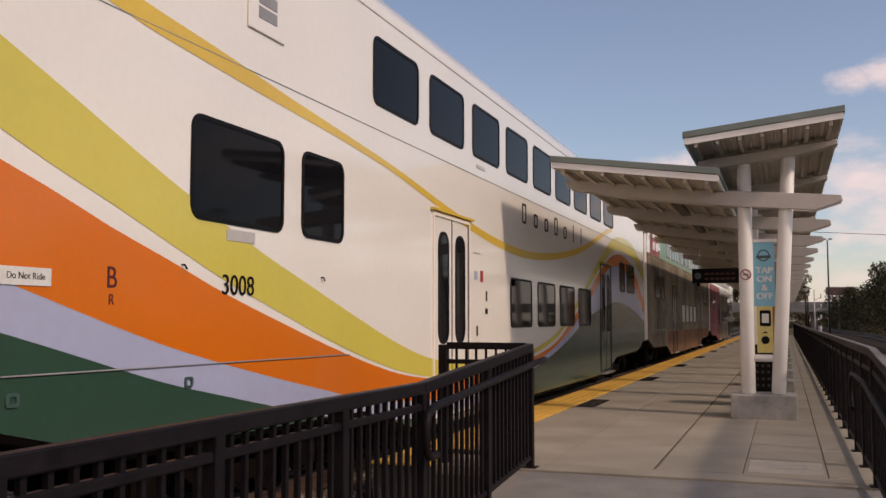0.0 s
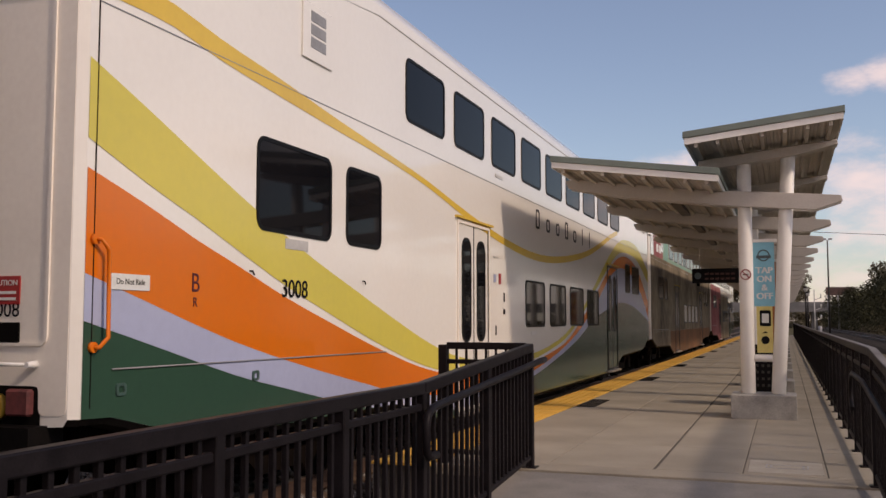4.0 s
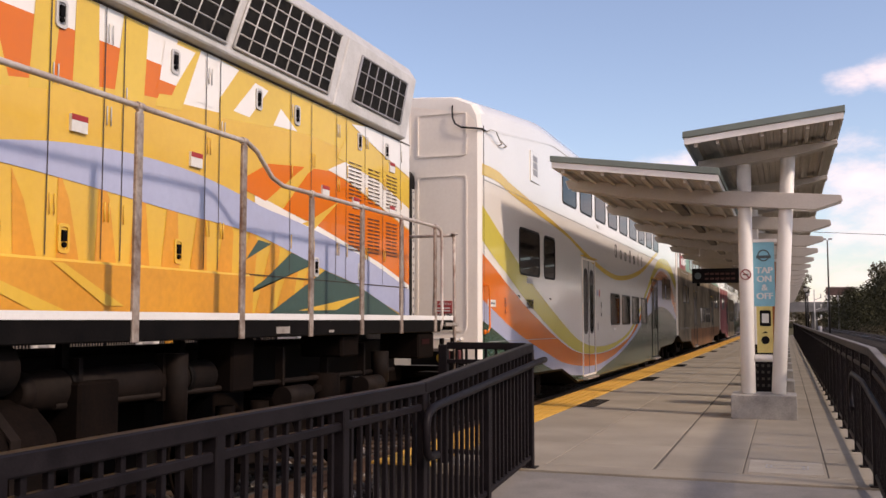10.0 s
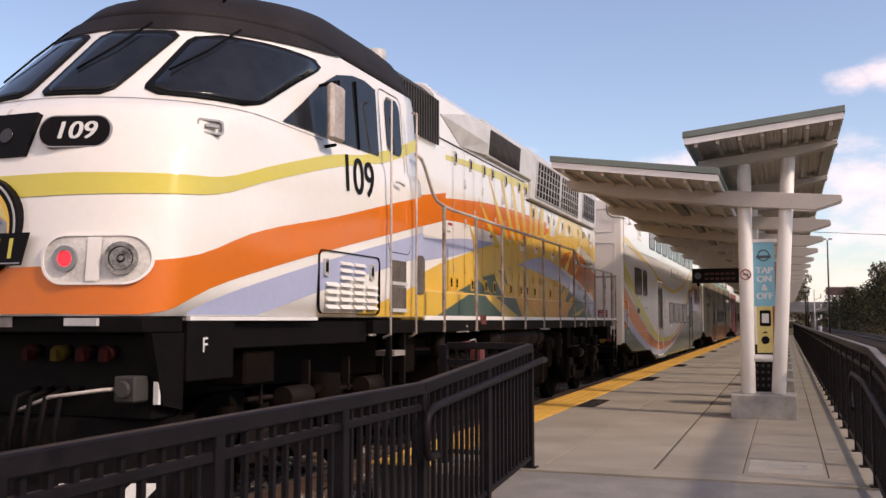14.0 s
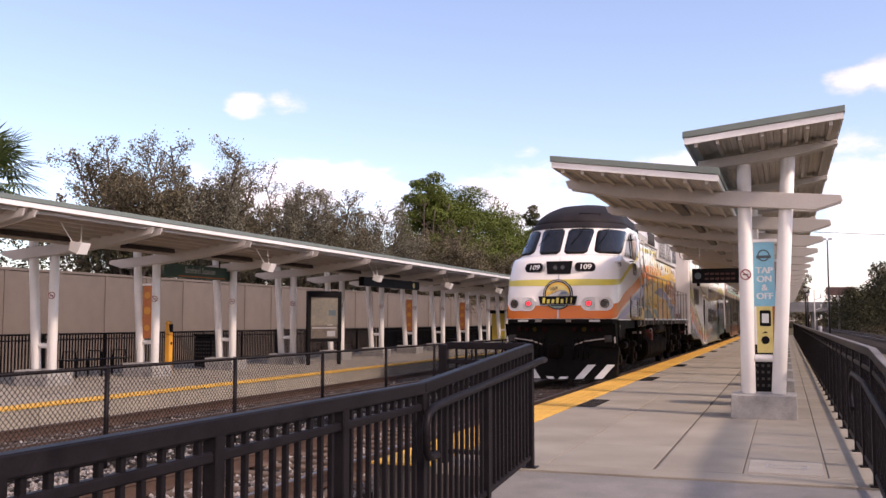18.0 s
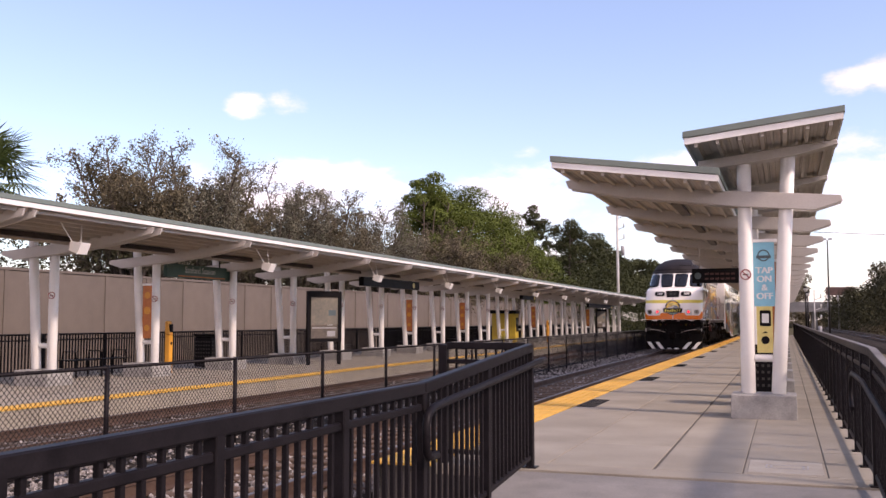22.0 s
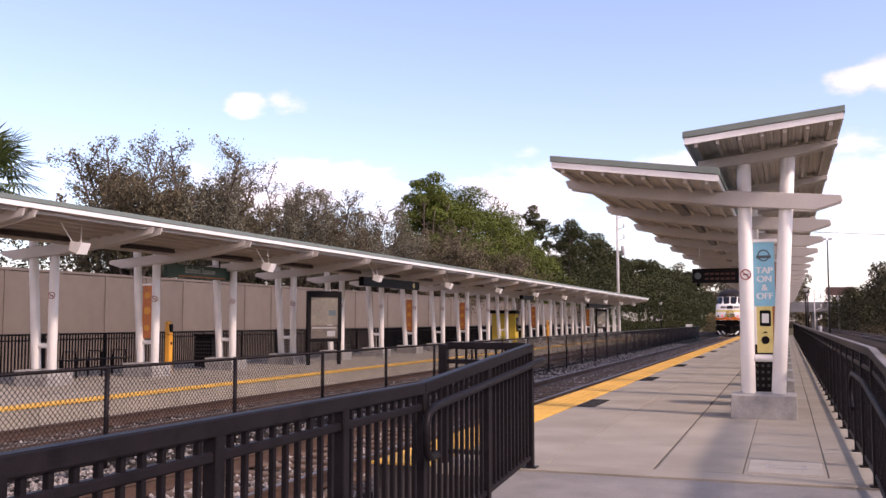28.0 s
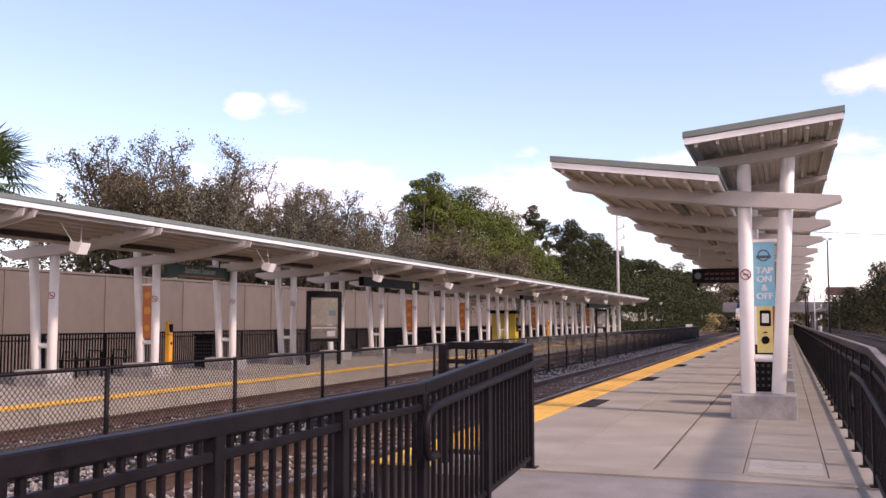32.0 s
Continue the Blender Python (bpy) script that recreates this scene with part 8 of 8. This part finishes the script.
def bench(x, y, ln=2.2):
    t = thing("bench", "backless black steel slatted bench with hoop arms", "bench", "benches", at=pose(x, y, 0))
    for k in range(5):
        bm = bmesh.new()
        box(bm, -0.22 + k * 0.1, -0.14 + k * 0.1, -ln / 2, ln / 2, 0.43, 0.455)
        part("seat_slat", bm, M_NUMBLK, t)
    for yy in (-ln / 2 + 0.15, 0, ln / 2 - 0.15):
        bm = bmesh.new()
        box(bm, -0.24, -0.2, yy - 0.02, yy + 0.02, 0, 0.43)
        box(bm, 0.2, 0.24, yy - 0.02, yy + 0.02, 0, 0.43)
        pipe(bm, [(0.22, yy, 0.45), (0.2, yy, 0.66), (-0.2, yy, 0.66), (-0.22, yy, 0.45)], 0.016, 6)
        part("leg_frame", bm, M_NUMBLK, t)


def vending(x, y):
    t = thing("ticket_machine", "yellow ticket vending machine in a tall cabinet", "ticket machine", "ticket machines", at=pose(x, y, 0))
    bm = bmesh.new()
    box(bm, -0.4, 0.4, -0.36, 0.36, 0, 1.85)
    part("cabinet", bm, mat_machine2, t, bevel=0.02)
    bm = bmesh.new()
    box(bm, 0.4, 0.412, -0.28, 0.28, 0.75, 1.6)
    part("front_panel", bm, M_NUMBLK, t)
    bm = bmesh.new()
    box(bm, 0.412, 0.417, -0.2, 0.15, 1.2, 1.5)
    part("screen", bm, M_GREYBLUE, t)
    bm = bmesh.new()
    box(bm, -0.5, 0.45, -0.46, 0.46, 1.852, 2.05)
    part("hood", bm, M_NUMBLK, t, bevel=0.02)


mat_machine2 = mat("machine_mustard", (0.5, 0.36, 0.04), 0.5, bump=0.05)


def planter(x, y):
    """A tuft of long yellow-green leaves at a column's foot."""
    rng = random.Random(9)
    verts, faces = [], []
    for k in range(46):
        a, h, r = rng.uniform(0, 6.28), rng.uniform(0.5, 0.9), rng.uniform(0.2, 0.5)
        b = len(verts)
        c, s = math.cos(a), math.sin(a)
        for q in range(4):
            tt = q / 3
            rr, z = r * tt ** 1.3, h * (1 - (1 - tt) ** 2) - 0.15 * tt ** 3
            w = 0.03 * (1 - tt) + 0.004
            verts += [(x + c * rr - s * w, y + s * rr + c * w, z), (x + c * rr + s * w, y + s * rr - c * w, z)]
        for q in range(3):
            faces.append((b + 2 * q, b + 2 * q + 1, b + 2 * q + 3, b + 2 * q + 2))
    me = bpy.data.meshes.new("grass_tuft")
    me.from_pydata(verts, [], faces)
    me.materials.append(M_TUFT)
    tagged(new("ornamental_grass", me), "tuft of yellow-green ornamental grass", "plant")


M_TUFT = mat("tuft_leaf", (0.4, 0.36, 0.08), 0.6, rnd=0.3, island=True, bump=0)


def street_lamp(x, y, h, label, post_m=M_BLACK, globe=True):
    t = thing("street_lamp", label, "street lamp", "street lamps", at=pose(x, y, -0.62 if h > 5 else 0))
    bm = bmesh.new()
    tube(bm, (0, 0, 0), (0, 0, h), 0.09 if globe else 0.15, 12, 0.055 if globe else 0.09)
    tube(bm, (0, 0, 0), (0, 0, 0.6), 0.14, 12, 0.1)
    part("pole", bm, post_m, t)
    if globe:
        bm = bmesh.new()
        tube(bm, (0, 0, h), (0, 0, h + 0.3), 0.1, 14, 0.2)
        part("lantern", bm, M_LGREY, t)
        bm = bmesh.new()
        tube(bm, (0, 0, h + 0.3), (0, 0, h + 0.48), 0.24, 14, 0.04)
        part("cap", bm, post_m, t)
    else:
        for s in (-1, 1):
            bm = bmesh.new()
            pipe(bm, [(0, 0, h), (s * 0.4, 0, h + 0.15)], 0.03, 6)
            box(bm, s * 0.4 - 0.25, s * 0.4 + 0.25, -0.2, 0.2, h + 0.1, h + 0.3)
            part("floodlight", bm, M_GREY, t)


banner(ROW_A, "tap")
for k in (1, 3, 6, 9):
    banner(ROW_A + k * ROW + 0.12, "orange")
ring_sign(-0.55, ROW_A - 0.108, 2.14)
FXB = lambda x: -15.96 - x
for k in range(1, 12):
    ring_sign(FXB(-0.55) + 0.03, ROW_B - ROW + k * ROW - 0.104, 2.0, 20)
for k in (2, 7, 9, 13, 18):
    banner(ROW_B - ROW + k * ROW, "orange", FXB, -0.2)
led_sign(-1.98, -0.9, 22.3, 22.55, 2.29, 2.62, "y", "black hanging display with red text bars")
led_sign(-14.1, -13.9, 30.45, 35.85, 2.66, 2.98, "x", "long black hanging display with a round yellow mark")
led_sign(-14.1, -13.9, 71.2, 82.4, 2.42, 2.72, "x", "long black hanging display with a round yellow mark")
led_sign(-14.1, -13.9, 52.0, 55.0, 2.62, 2.86, "x", "short black hanging display")
station_sign()
map_case(-14.2, 28.0)
map_case(-14.6, 80.0)
validator(-15.9, 22.05)
validator(-14.95, 62.3)
bin_(-16.6, 25.0)
bin_(-16.2, 60.0)
for y in (20.3, 34.5, 42.0, 49.0):
    bench(-16.9, y)
vending(-16.1, 54.9)
vending(-16.1, 57.3)
planter(-15.2, 52.4)
bin_(-0.33, ROW_A + ROW * 0.5 + 0.2)
street_lamp(1.7, 88.0, 3.9, "black post-top street lamp with a domed lantern")
street_lamp(2.2, 104.0, 3.9, "black post-top street lamp with a domed lantern")
street_lamp(-13.5, 112.0, 3.2, "black post-top street lamp with a small lantern")
# ---- trees and distance ----
def leaf_mesh(name, pts, size, m, rng, flat=0.5, out=None, loose=0.7):
    """Many small leaves. out: the ways they face, roughly; without it they face any way."""
    n = len(pts)
    c = np.array(pts, dtype=float)
    g = np.random.RandomState(rng.randint(0, 10 ** 6))
    if out is None:
        a = g.normal(size=(n, 3))
    else:
        face = np.array(out, dtype=float)
        face = face / np.maximum(np.linalg.norm(face, axis=1), 1e-6)[:, None] + g.normal(size=(n, 3)) * loose * 0.6
        a = np.cross(face, g.normal(size=(n, 3)))
    a /= np.linalg.norm(a, axis=1)[:, None]
    b = np.cross(a, g.normal(size=(n, 3)) if out is None else face)
    b /= np.linalg.norm(b, axis=1)[:, None]
    s = size * g.uniform(0.55, 1.35, size=(n, 1))
    v = np.stack([c - a * s, c + b * s * flat, c + a * s, c - b * s * flat], axis=1).reshape(-1, 3)
    me = bpy.data.meshes.new(name)
    me.from_pydata([tuple(p) for p in v.tolist()], [], [(4 * i, 4 * i + 1, 4 * i + 2, 4 * i + 3) for i in range(n)])
    me.materials.append(m)
    return me


def clump_leaves(g, ctr, r, n, squash=0.75):
    """Points on the shell of a leafy clump, and the ways they face; more of them on top."""
    d = g.normal(size=(n, 3))
    d[:, 2] += 0.35
    d /= np.linalg.norm(d, axis=1)[:, None]
    k = r * (0.62 + 0.45 * g.uniform(size=(n, 1)) ** 0.8)
    p = d * k * np.array((1, 1, squash))
    p += np.array(ctr)
    return p, d + np.array((0, 0, 0.25))


def tree(seed, x, y, top, base, radius, m, label, n=4500, leaf=0.13, kind="oak", category="tree", ground=-0.62):
    """Trunk and forking limbs; leaves gather round the twig ends."""
    rng = random.Random(seed)
    t = thing(kind + "_tree", label, category, "trees behind the station", at=pose(x, y, ground))
    h = top - ground
    bm = bmesh.new()
    limbs, ends = [], []
    lean = Vector((rng.uniform(-0.06, 0.06), rng.uniform(-0.06, 0.06), 1))
    fork = (base - ground) * 0.8
    r0 = 0.05 + 0.016 * h
    straight = kind in ("pine", "conifer")
    tube(bm, (0, 0, 0), lean * fork, r0, 9, r0 * 0.75)
    if straight:
        tube(bm, lean * fork, lean * (h * 0.93), r0 * 0.75, 8, r0 * 0.2)
    trunk_top = lean * fork
    count = 16 if straight else 14
    for k in range(count):
        a = k * 2.4 + rng.uniform(-0.4, 0.4)
        f = (k + 0.5) / count
        if straight:
            st = lean * (fork + (h * 0.9 - fork) * f)
            reach = radius * (1.0 - 0.55 * f) * rng.uniform(0.6, 1.05)
            en = st + Vector((math.cos(a) * reach, math.sin(a) * reach, rng.uniform(0.1, 0.9)))
        else:
            st = trunk_top * rng.uniform(0.75, 1.0)
            reach = radius * rng.uniform(0.35, 0.95)
            en = Vector((math.cos(a) * reach, math.sin(a) * reach, fork + (h - fork) * rng.uniform(0.4, 0.85)))
        tube(bm, st, en, r0 * 0.35, 6, r0 * 0.14)
        for q in range(12 if not straight else 4):
            d = Vector((rng.gauss(0, 1), rng.gauss(0, 1), abs(rng.gauss(1.0, 0.7)) if not straight else rng.gauss(0.2, 0.4)))
            d.normalize()
            s2 = st.lerp(en, rng.uniform(0.45, 1.0))
            e2 = s2 + d * radius * rng.uniform(0.2, 0.55)
            e2.z = min(e2.z, h)
            tube(bm, s2, e2, r0 * 0.13, 4, r0 * 0.04, caps=False)
            limbs.append((s2, e2))
    part("trunk", bm, M_BARK, t, "rough brown trunk and limbs")
    pts, out = [], None
    if straight or kind == "evergreen":
        g = np.random.RandomState(seed)
        heads = []
        if kind == "evergreen":
            zc = base + 0.35 * (top - base) - ground
            hz = h - zc
            for _ in range(150):
                p = Vector((rng.gauss(0, 1), rng.gauss(0, 1), rng.gauss(0.35, 1)))
                p.normalize()
                k = rng.uniform(0.6, 0.96)
                dz = hz if p.z > 0 else zc - base + ground + 1.0
                r = radius * rng.uniform(0.17, 0.3)
                heads.append((Vector((p.x * radius * k, p.y * radius * k, min(h - r * 0.6, zc + p.z * dz * k))), r))
        else:
            for s2, e2 in limbs:
                heads.append((s2.lerp(e2, rng.uniform(0.6, 1.0)), radius * rng.uniform(0.15, 0.28)))
            heads.append((Vector((lean.x * h, lean.y * h, h * 0.95)), radius * 0.25))
        tot = sum(r * r for _, r in heads)
        ps, ds = zip(*[clump_leaves(g, c, r, max(20, int(n * r * r / tot))) for c, r in heads])
        pts, out = np.concatenate(ps), np.concatenate(ds)
    else:
        per = max(1, n // max(1, len(limbs)))
        for s2, e2 in limbs:
            for _ in range(per):
                f = rng.random() ** 0.7
                c = s2.lerp(e2, f)
                k = radius * 0.085 * (1.15 - 0.8 * f)
                pts.append((c.x + rng.gauss(0, k), c.y + rng.gauss(0, k), max(0.8, c.z + rng.gauss(0, k * 1.3))))
    o = new("crown", leaf_mesh("crown", pts, leaf, m, rng, 0.5 if out is None else 0.42, out))
    o.parent = t
    return t


def palm(x, y, crown_z, label):
    rng = random.Random(31)
    t = thing("palm_tree", label, "palm tree", at=pose(x, y, -0.62))
    bm = bmesh.new()
    z = 0.0
    while z < crown_z:
        tube(bm, (0, 0, z), (0, 0, z + 0.25), 0.2, 12, 0.17)
        z += 0.22
    part("trunk", bm, M_BARK, t, "ringed palm trunk")
    for k in range(40):
        a = k * 2.399
        el = radians(75 - k * 3.3)
        stem = 0.95 + rng.uniform(0, 0.2)
        d = Vector((math.cos(a) * math.cos(el), math.sin(a) * math.cos(el), math.sin(el)))
        c = Vector((0, 0, crown_z)) + d * stem
        bm = bmesh.new()
        tube(bm, (0, 0, crown_z), c, 0.02, 5, 0.014)
        side = d.cross(Vector((0, 0, 1)))
        side = side.normalized() if side.length > 0.1 else Vector((1, 0, 0))
        up = side.cross(d).normalized()
        for q in range(23):
            f = radians(-120 + 240 * q / 22)
            dr = (d * math.cos(f) + side * math.sin(f)).normalized()
            ln = 1.35 * (0.75 + 0.25 * math.cos(f)) * rng.uniform(0.85, 1.05)
            mid = c + dr * ln * 0.55 + up * 0.03
            tip = c + dr * ln - Vector((0, 0, 0.12 + 0.12 * rng.random()))
            w = dr.cross(up).normalized() * 0.042
            v = [bm.verts.new(p) for p in (c, mid + w, tip, mid - w)]
            bm.faces.new(v)
        me = bpy.data.meshes.new("frond")
        bm.to_mesh(me)
        bm.free()
        me.materials.append(M_LEAF_PALM)
        o = new("frond", me)
        o.parent = t


def thicket(name, seed, blobs, n, leaf, m, label, loose=0.7):
    """A far mass of foliage: rounded mounds, each of many leafy clumps."""
    rng = random.Random(seed)
    g = np.random.RandomState(seed)
    heads = []
    for bx, by, bz, rx, ry, rz in blobs:
        for _ in range(26):
            p = Vector((rng.gauss(0, 1), rng.gauss(0, 1), rng.gauss(0.3, 1)))
            p.normalize()
            k = rng.uniform(0.6, 1.0)
            heads.append(((bx + p.x * rx * k, by + p.y * ry * k, max(-0.3, bz + p.z * rz * k)), min(rx, rz) * rng.uniform(0.22, 0.42)))
    tot = sum(r * r for _, r in heads)
    ps, ds = zip(*[clump_leaves(g, c, r, max(8, int(n * r * r / tot))) for c, r in heads])
    pts, out = np.concatenate(ps), np.concatenate(ds)
    keep = pts[:, 2] > -0.6
    o = new(name, leaf_mesh(name, pts[keep], leaf, m, rng, 0.45, out[keep], loose))
    tagged(o, label, "foliage", kind="stuff")


palm(-23.4, 22.6, 6.4, "fan palm with a dense green crown")
OAKS = ((31.9, 9.6, 2.6, -25), (34.0, 9.4, 3.0, -25.4), (36.6, 10.3, 3.2, -25), (39.4, 9.5, 2.8, -25.6), (42.8, 9.5, 2.4, -25), (46.8, 9.9, 2.8, -25.3), (50.2, 9.9, 2.8, -25), (54.0, 9.9, 3.0, -25.5), (58.5, 9.6, 3.2, -25))
for i, (ty, tz, tr, tx) in enumerate(OAKS):
    tree(100 + i, tx, ty, tz, 2.6, tr, M_LEAF_OAK if i % 3 else M_LEAF_BR, "thin-crowned oak with sparse grey-green winter leaves", 27000, 0.054, "oak")
for i in range(6):
    tree(140 + i, -29, 36 + i * 7.0, 7.6 + (i % 3) * 0.5, 2.0, 3.6, M_LEAF_BR, "brownish broad oak with thin winter leaves", 7000, 0.1, "oak")
for i, (ty, tz, tr) in enumerate(((64.0, 9.2, 4.0), (69.5, 8.6, 4.2), (76.0, 8.4, 4.4), (83.0, 7.6, 4.4))):
    tree(160 + i, -24.3, ty, tz, 1.5, tr, M_LEAF_BR, "brownish broad oak with thin winter leaves", 17000, 0.085, "oak")
for i, (ty, tz, tr, tx) in enumerate(((71.0, 13.7, 2.6, -27), (75.5, 12.9, 4.2, -27), (82.5, 13.6, 4.6, -27), (89.5, 12.8, 4.8, -27.2), (97.0, 11.1, 4.6, -27), (103.5, 8.8, 4.2, -26.5), (110.0, 6.6, 3.8, -26))):
    tree(200 + i, tx, ty, tz, 2.0, tr, M_LEAF_PINE, "dense domed evergreen tree with sunlit yellow-green leaves", 38000, 0.105, "evergreen")
for i, (ty, tz, tr, tx) in enumerate(((106.0, 14.9, 2.6, -27.5), (124.0, 15.0, 4.0, -27), (131.0, 14.4, 4.0, -27.5), (142.0, 14.4, 4.6, -27), (154.0, 12.8, 4.6, -27), (168.0, 12.6, 5.0, -27), (188.0, 13.0, 5.5, -27), (212.0, 13.5, 6.0, -27), (240.0, 14.2, 6.5, -27), (285.0, 15.5, 7.0, -27))):
    tree(240 + i, tx, ty, tz, 5.0, tr, M_LEAF_DK, "tall dark pine with a ragged crown", 8000, 0.17 + 0.02 * i, "pine")
thicket("hedge_thicket", 5, [(-26.4, 12 + 5 * k, 2.4, 2.2, 3.2, 3.3) for k in range(20)], 70000, 0.08, M_LEAF_BUSH, "dark undergrowth behind the wall")
thicket("far_woods", 6, [(-24 + (k % 3) * 2.0, 104 + 9 * k, 2.5, 5, 7, 5.0 + (k % 4)) for k in range(24)], 120000, 0.17, M_LEAF_DK, "far dark woods along the line")
thicket("far_woods", 7, [(-40 + k * 4.2, 300 + 6 * (k % 3), 5, 6, 8, 11 + 2 * (k % 3)) for k in range(11)], 60000, 0.35, M_LEAF_BR, "distant brownish woods across the line")
thicket("right_thicket", 8, [(12.8 + (k % 3) * 5, 150 + 9 * k, 2.4, 6.5, 8, 5.8 - (k % 2)) for k in range(12)], 70000, 0.19, M_LEAF_BUSH, "dark evergreen thicket beside the line")
thicket("dry_shrubs", 10, [(-10.5, 150 + 6 * k, 0.6, 1.2, 2.5, 2.0) for k in range(5)], 5000, 0.16, M_GRASS, "dry tawny shrubs")
thicket("far_scrub", 13, [(2 + k * 4.5, 262 + 5 * (k % 3), 0.8, 5, 6, 4.6) for k in range(12)], 30000, 0.3, M_LEAF_BR, "brownish scrub beyond the overpass")
thicket("scrub_bank", 12, [(15 + (k % 3) * 3.5, 100 + 8 * k, -0.2, 4.0, 6, 1.5 + 0.05 * k) for k in range(20)], 40000, 0.16, M_LEAF_BR, "brown scrub on the bank")
# tree belt out of view, added to darken the coach's reflections and fill
thicket("east_woods", 14, [(25 + (k % 2) * 4, -40 + 6.5 * k, 1.8, 4, 5, 4.6 + 0.8 * (k % 3)) for k in range(24)], 26000, 0.3, M_LEAF_BUSH, "unseen evergreen woods added to darken reflections and low fill")
tree(300, 15.9, 172.0, 13.2, 6.0, 3.2, M_LEAF_OAK, "thin grey-green tree above a thicket", 3000, 0.24, "oak")
tree(301, 23.0, 185.0, 13.0, 6.0, 4.0, M_LEAF_OAK, "thin grey-green tree above a thicket", 3000, 0.26, "oak")


def bridge():
    b = thing("overpass", "grey concrete road overpass in the distance", "bridge")
    bm = bmesh.new()
    box(bm, -14, 60, 238, 248, 3.4, 4.8)
    part("deck", bm, M_BRIDGE, b)
    for x in (-2.0, 6.5, 16, 28):
        bm = bmesh.new()
        box(bm, x - 0.6, x + 0.6, 240, 246, -0.62, 3.4)
        part("pier", bm, M_BRIDGE, b)
    bm = bmesh.new()
    box(bm, -14, 60, 237.9, 238.1, 4.8, 5.7)
    part("parapet", bm, M_BRIDGE, b)


M_BILL = mat("weathered_board", (0.13, 0.075, 0.065), 0.8, color2=(0.08, 0.05, 0.045), scale=1, fine=8)


def billboard():
    b = thing("billboard", "weathered dark billboard on posts far off", "billboard", at=pose(9.2, 200, -0.62))
    bm = bmesh.new()
    box(bm, -1.6, 3.6, -0.2, 0.2, 6.9, 8.5)
    part("panel", bm, M_BILL, b)
    for x in (-1.2, 0.6, 2.4):
        bm = bmesh.new()
        tube(bm, (x, 0, 0), (x, 0, 6.9), 0.18, 8)
        part("post", bm, M_GREY, b)


def mast(x, y, h, label, m):
    t = thing("utility_pole", label, "utility pole", "utility poles", at=pose(x, y, -0.62))
    bm = bmesh.new()
    w = 0.17 if h > 9 else 0.08
    tube(bm, (0, 0, 0), (0, 0, h), w, 10, w * 0.76)
    part("pole", bm, m, t)
    for z in (h - 1.2, h - 2.4, h - 3.6):
        bm = bmesh.new()
        pipe(bm, [(0, 0, z), (0.7, 0, z + 0.25)], 0.04, 6)
        tube(bm, (0.7, 0, z + 0.2), (0.7, 0, z + 0.7), 0.07, 8)
        part("insulator_bracket", bm, M_LGREY, t)
    bm = bmesh.new()
    tube(bm, (0.55, 0, h - 5.2), (0.55, 0, h - 4.2), 0.2, 10)
    part("transformer", bm, M_GREY, t)


def far_sign():
    t = thing("track_sign", "small white trackside sign on a post", "sign", at=pose(-10.0, 108, -0.5))
    bm = bmesh.new()
    box(bm, -0.35, 0.35, -0.02, 0.02, 0.9, 1.5)
    part("plate", bm, M_PAPER, t)
    bm = bmesh.new()
    tube(bm, (0, 0.04, 0), (0, 0.04, 1.4), 0.03, 8)
    part("post", bm, M_GREY, t)


bridge()
billboard()
mast(-17.0, 103.5, 14.3, "tall pale utility pole with brackets and a transformer", M_LGREY)
street_lamp(6.0, 148.0, 13.6, "tall grey lamp mast with two floodlights", M_VENT, False)
mast(3.2, 118.0, 5.6, "short grey utility post beside the line", M_LGREY)
far_sign()
mast(60.0, 122.0, 15.0, "pale utility pole carrying an overhead cable", M_LGREY)
wire = bmesh.new()
pipe(wire, [(3.4, 120, 11.84), (13.0, 120, 11.14), (60.0, 122, 14.2)], 0.03, 5)
solo("overhead_cable", wire, M_DARK, "thin dark overhead cable across the line", "cable")
# ---- motion ----
# seconds, and how far along the platform the first coach's near end has come
RUN = ((0, 3.82), (0.5, 3.82), (1, 3.84), (1.5, 3.89), (2, 3.97), (2.5, 4.09), (3, 4.26), (3.5, 4.48), (4, 4.75), (4.5, 5.07), (5, 5.43), (5.5, 5.84), (6, 6.32), (6.5, 6.88), (7, 7.5), (7.5, 8.21), (8, 9.0), (8.5, 9.87),
       (9, 10.82), (9.5, 11.88), (10, 13.03), (10.5, 14.27), (11, 15.62), (11.5, 17.06), (12, 18.61), (12.5, 20.27), (13, 22.05), (13.5, 23.91), (14, 25.84), (14.5, 27.87), (15.5, 32.2), (16.5, 36.98), (17, 39.5), (18, 44.92), (19, 50.98),
       (20, 57.5), (21, 64.55), (22, 71.95), (23, 79.9), (24, 88.4), (25.5, 102.05), (27.5, 121.9), (28, 127.1), (29, 137.6), (30, 148.4), (31, 159.5), (32, 170.8))


def travel(t):
    for (t0, s0), (t1, s1) in zip(RUN, RUN[1:]):
        if t <= t1:
            return s0 + (s1 - s0) * (t - t0) / (t1 - t0)
    return RUN[-1][1]


def motions():
    for car, u in TRAIN:
        walk(car, [(t, pose(TRACK_A, s + u, RAIL_Z)) for t, s in RUN])
    times = {}
    for w, y, r in WHEELS:
        if r not in times:
            ts, last = [0.0], travel(0.0)
            for k in range(1, 32 * FPS + 1):
                t = k / FPS
                if k == 32 * FPS or travel(min(32.0, t + 1 / FPS)) - last > radians(75) * r:
                    ts.append(t)
                    last = travel(t)
            times[r] = ts
        walk(w, [(t, Matrix.Translation((0, y, r)) @ Matrix.Rotation(-(travel(t) - travel(0)) / r, 4, "X")) for t in times[r]])


motions()
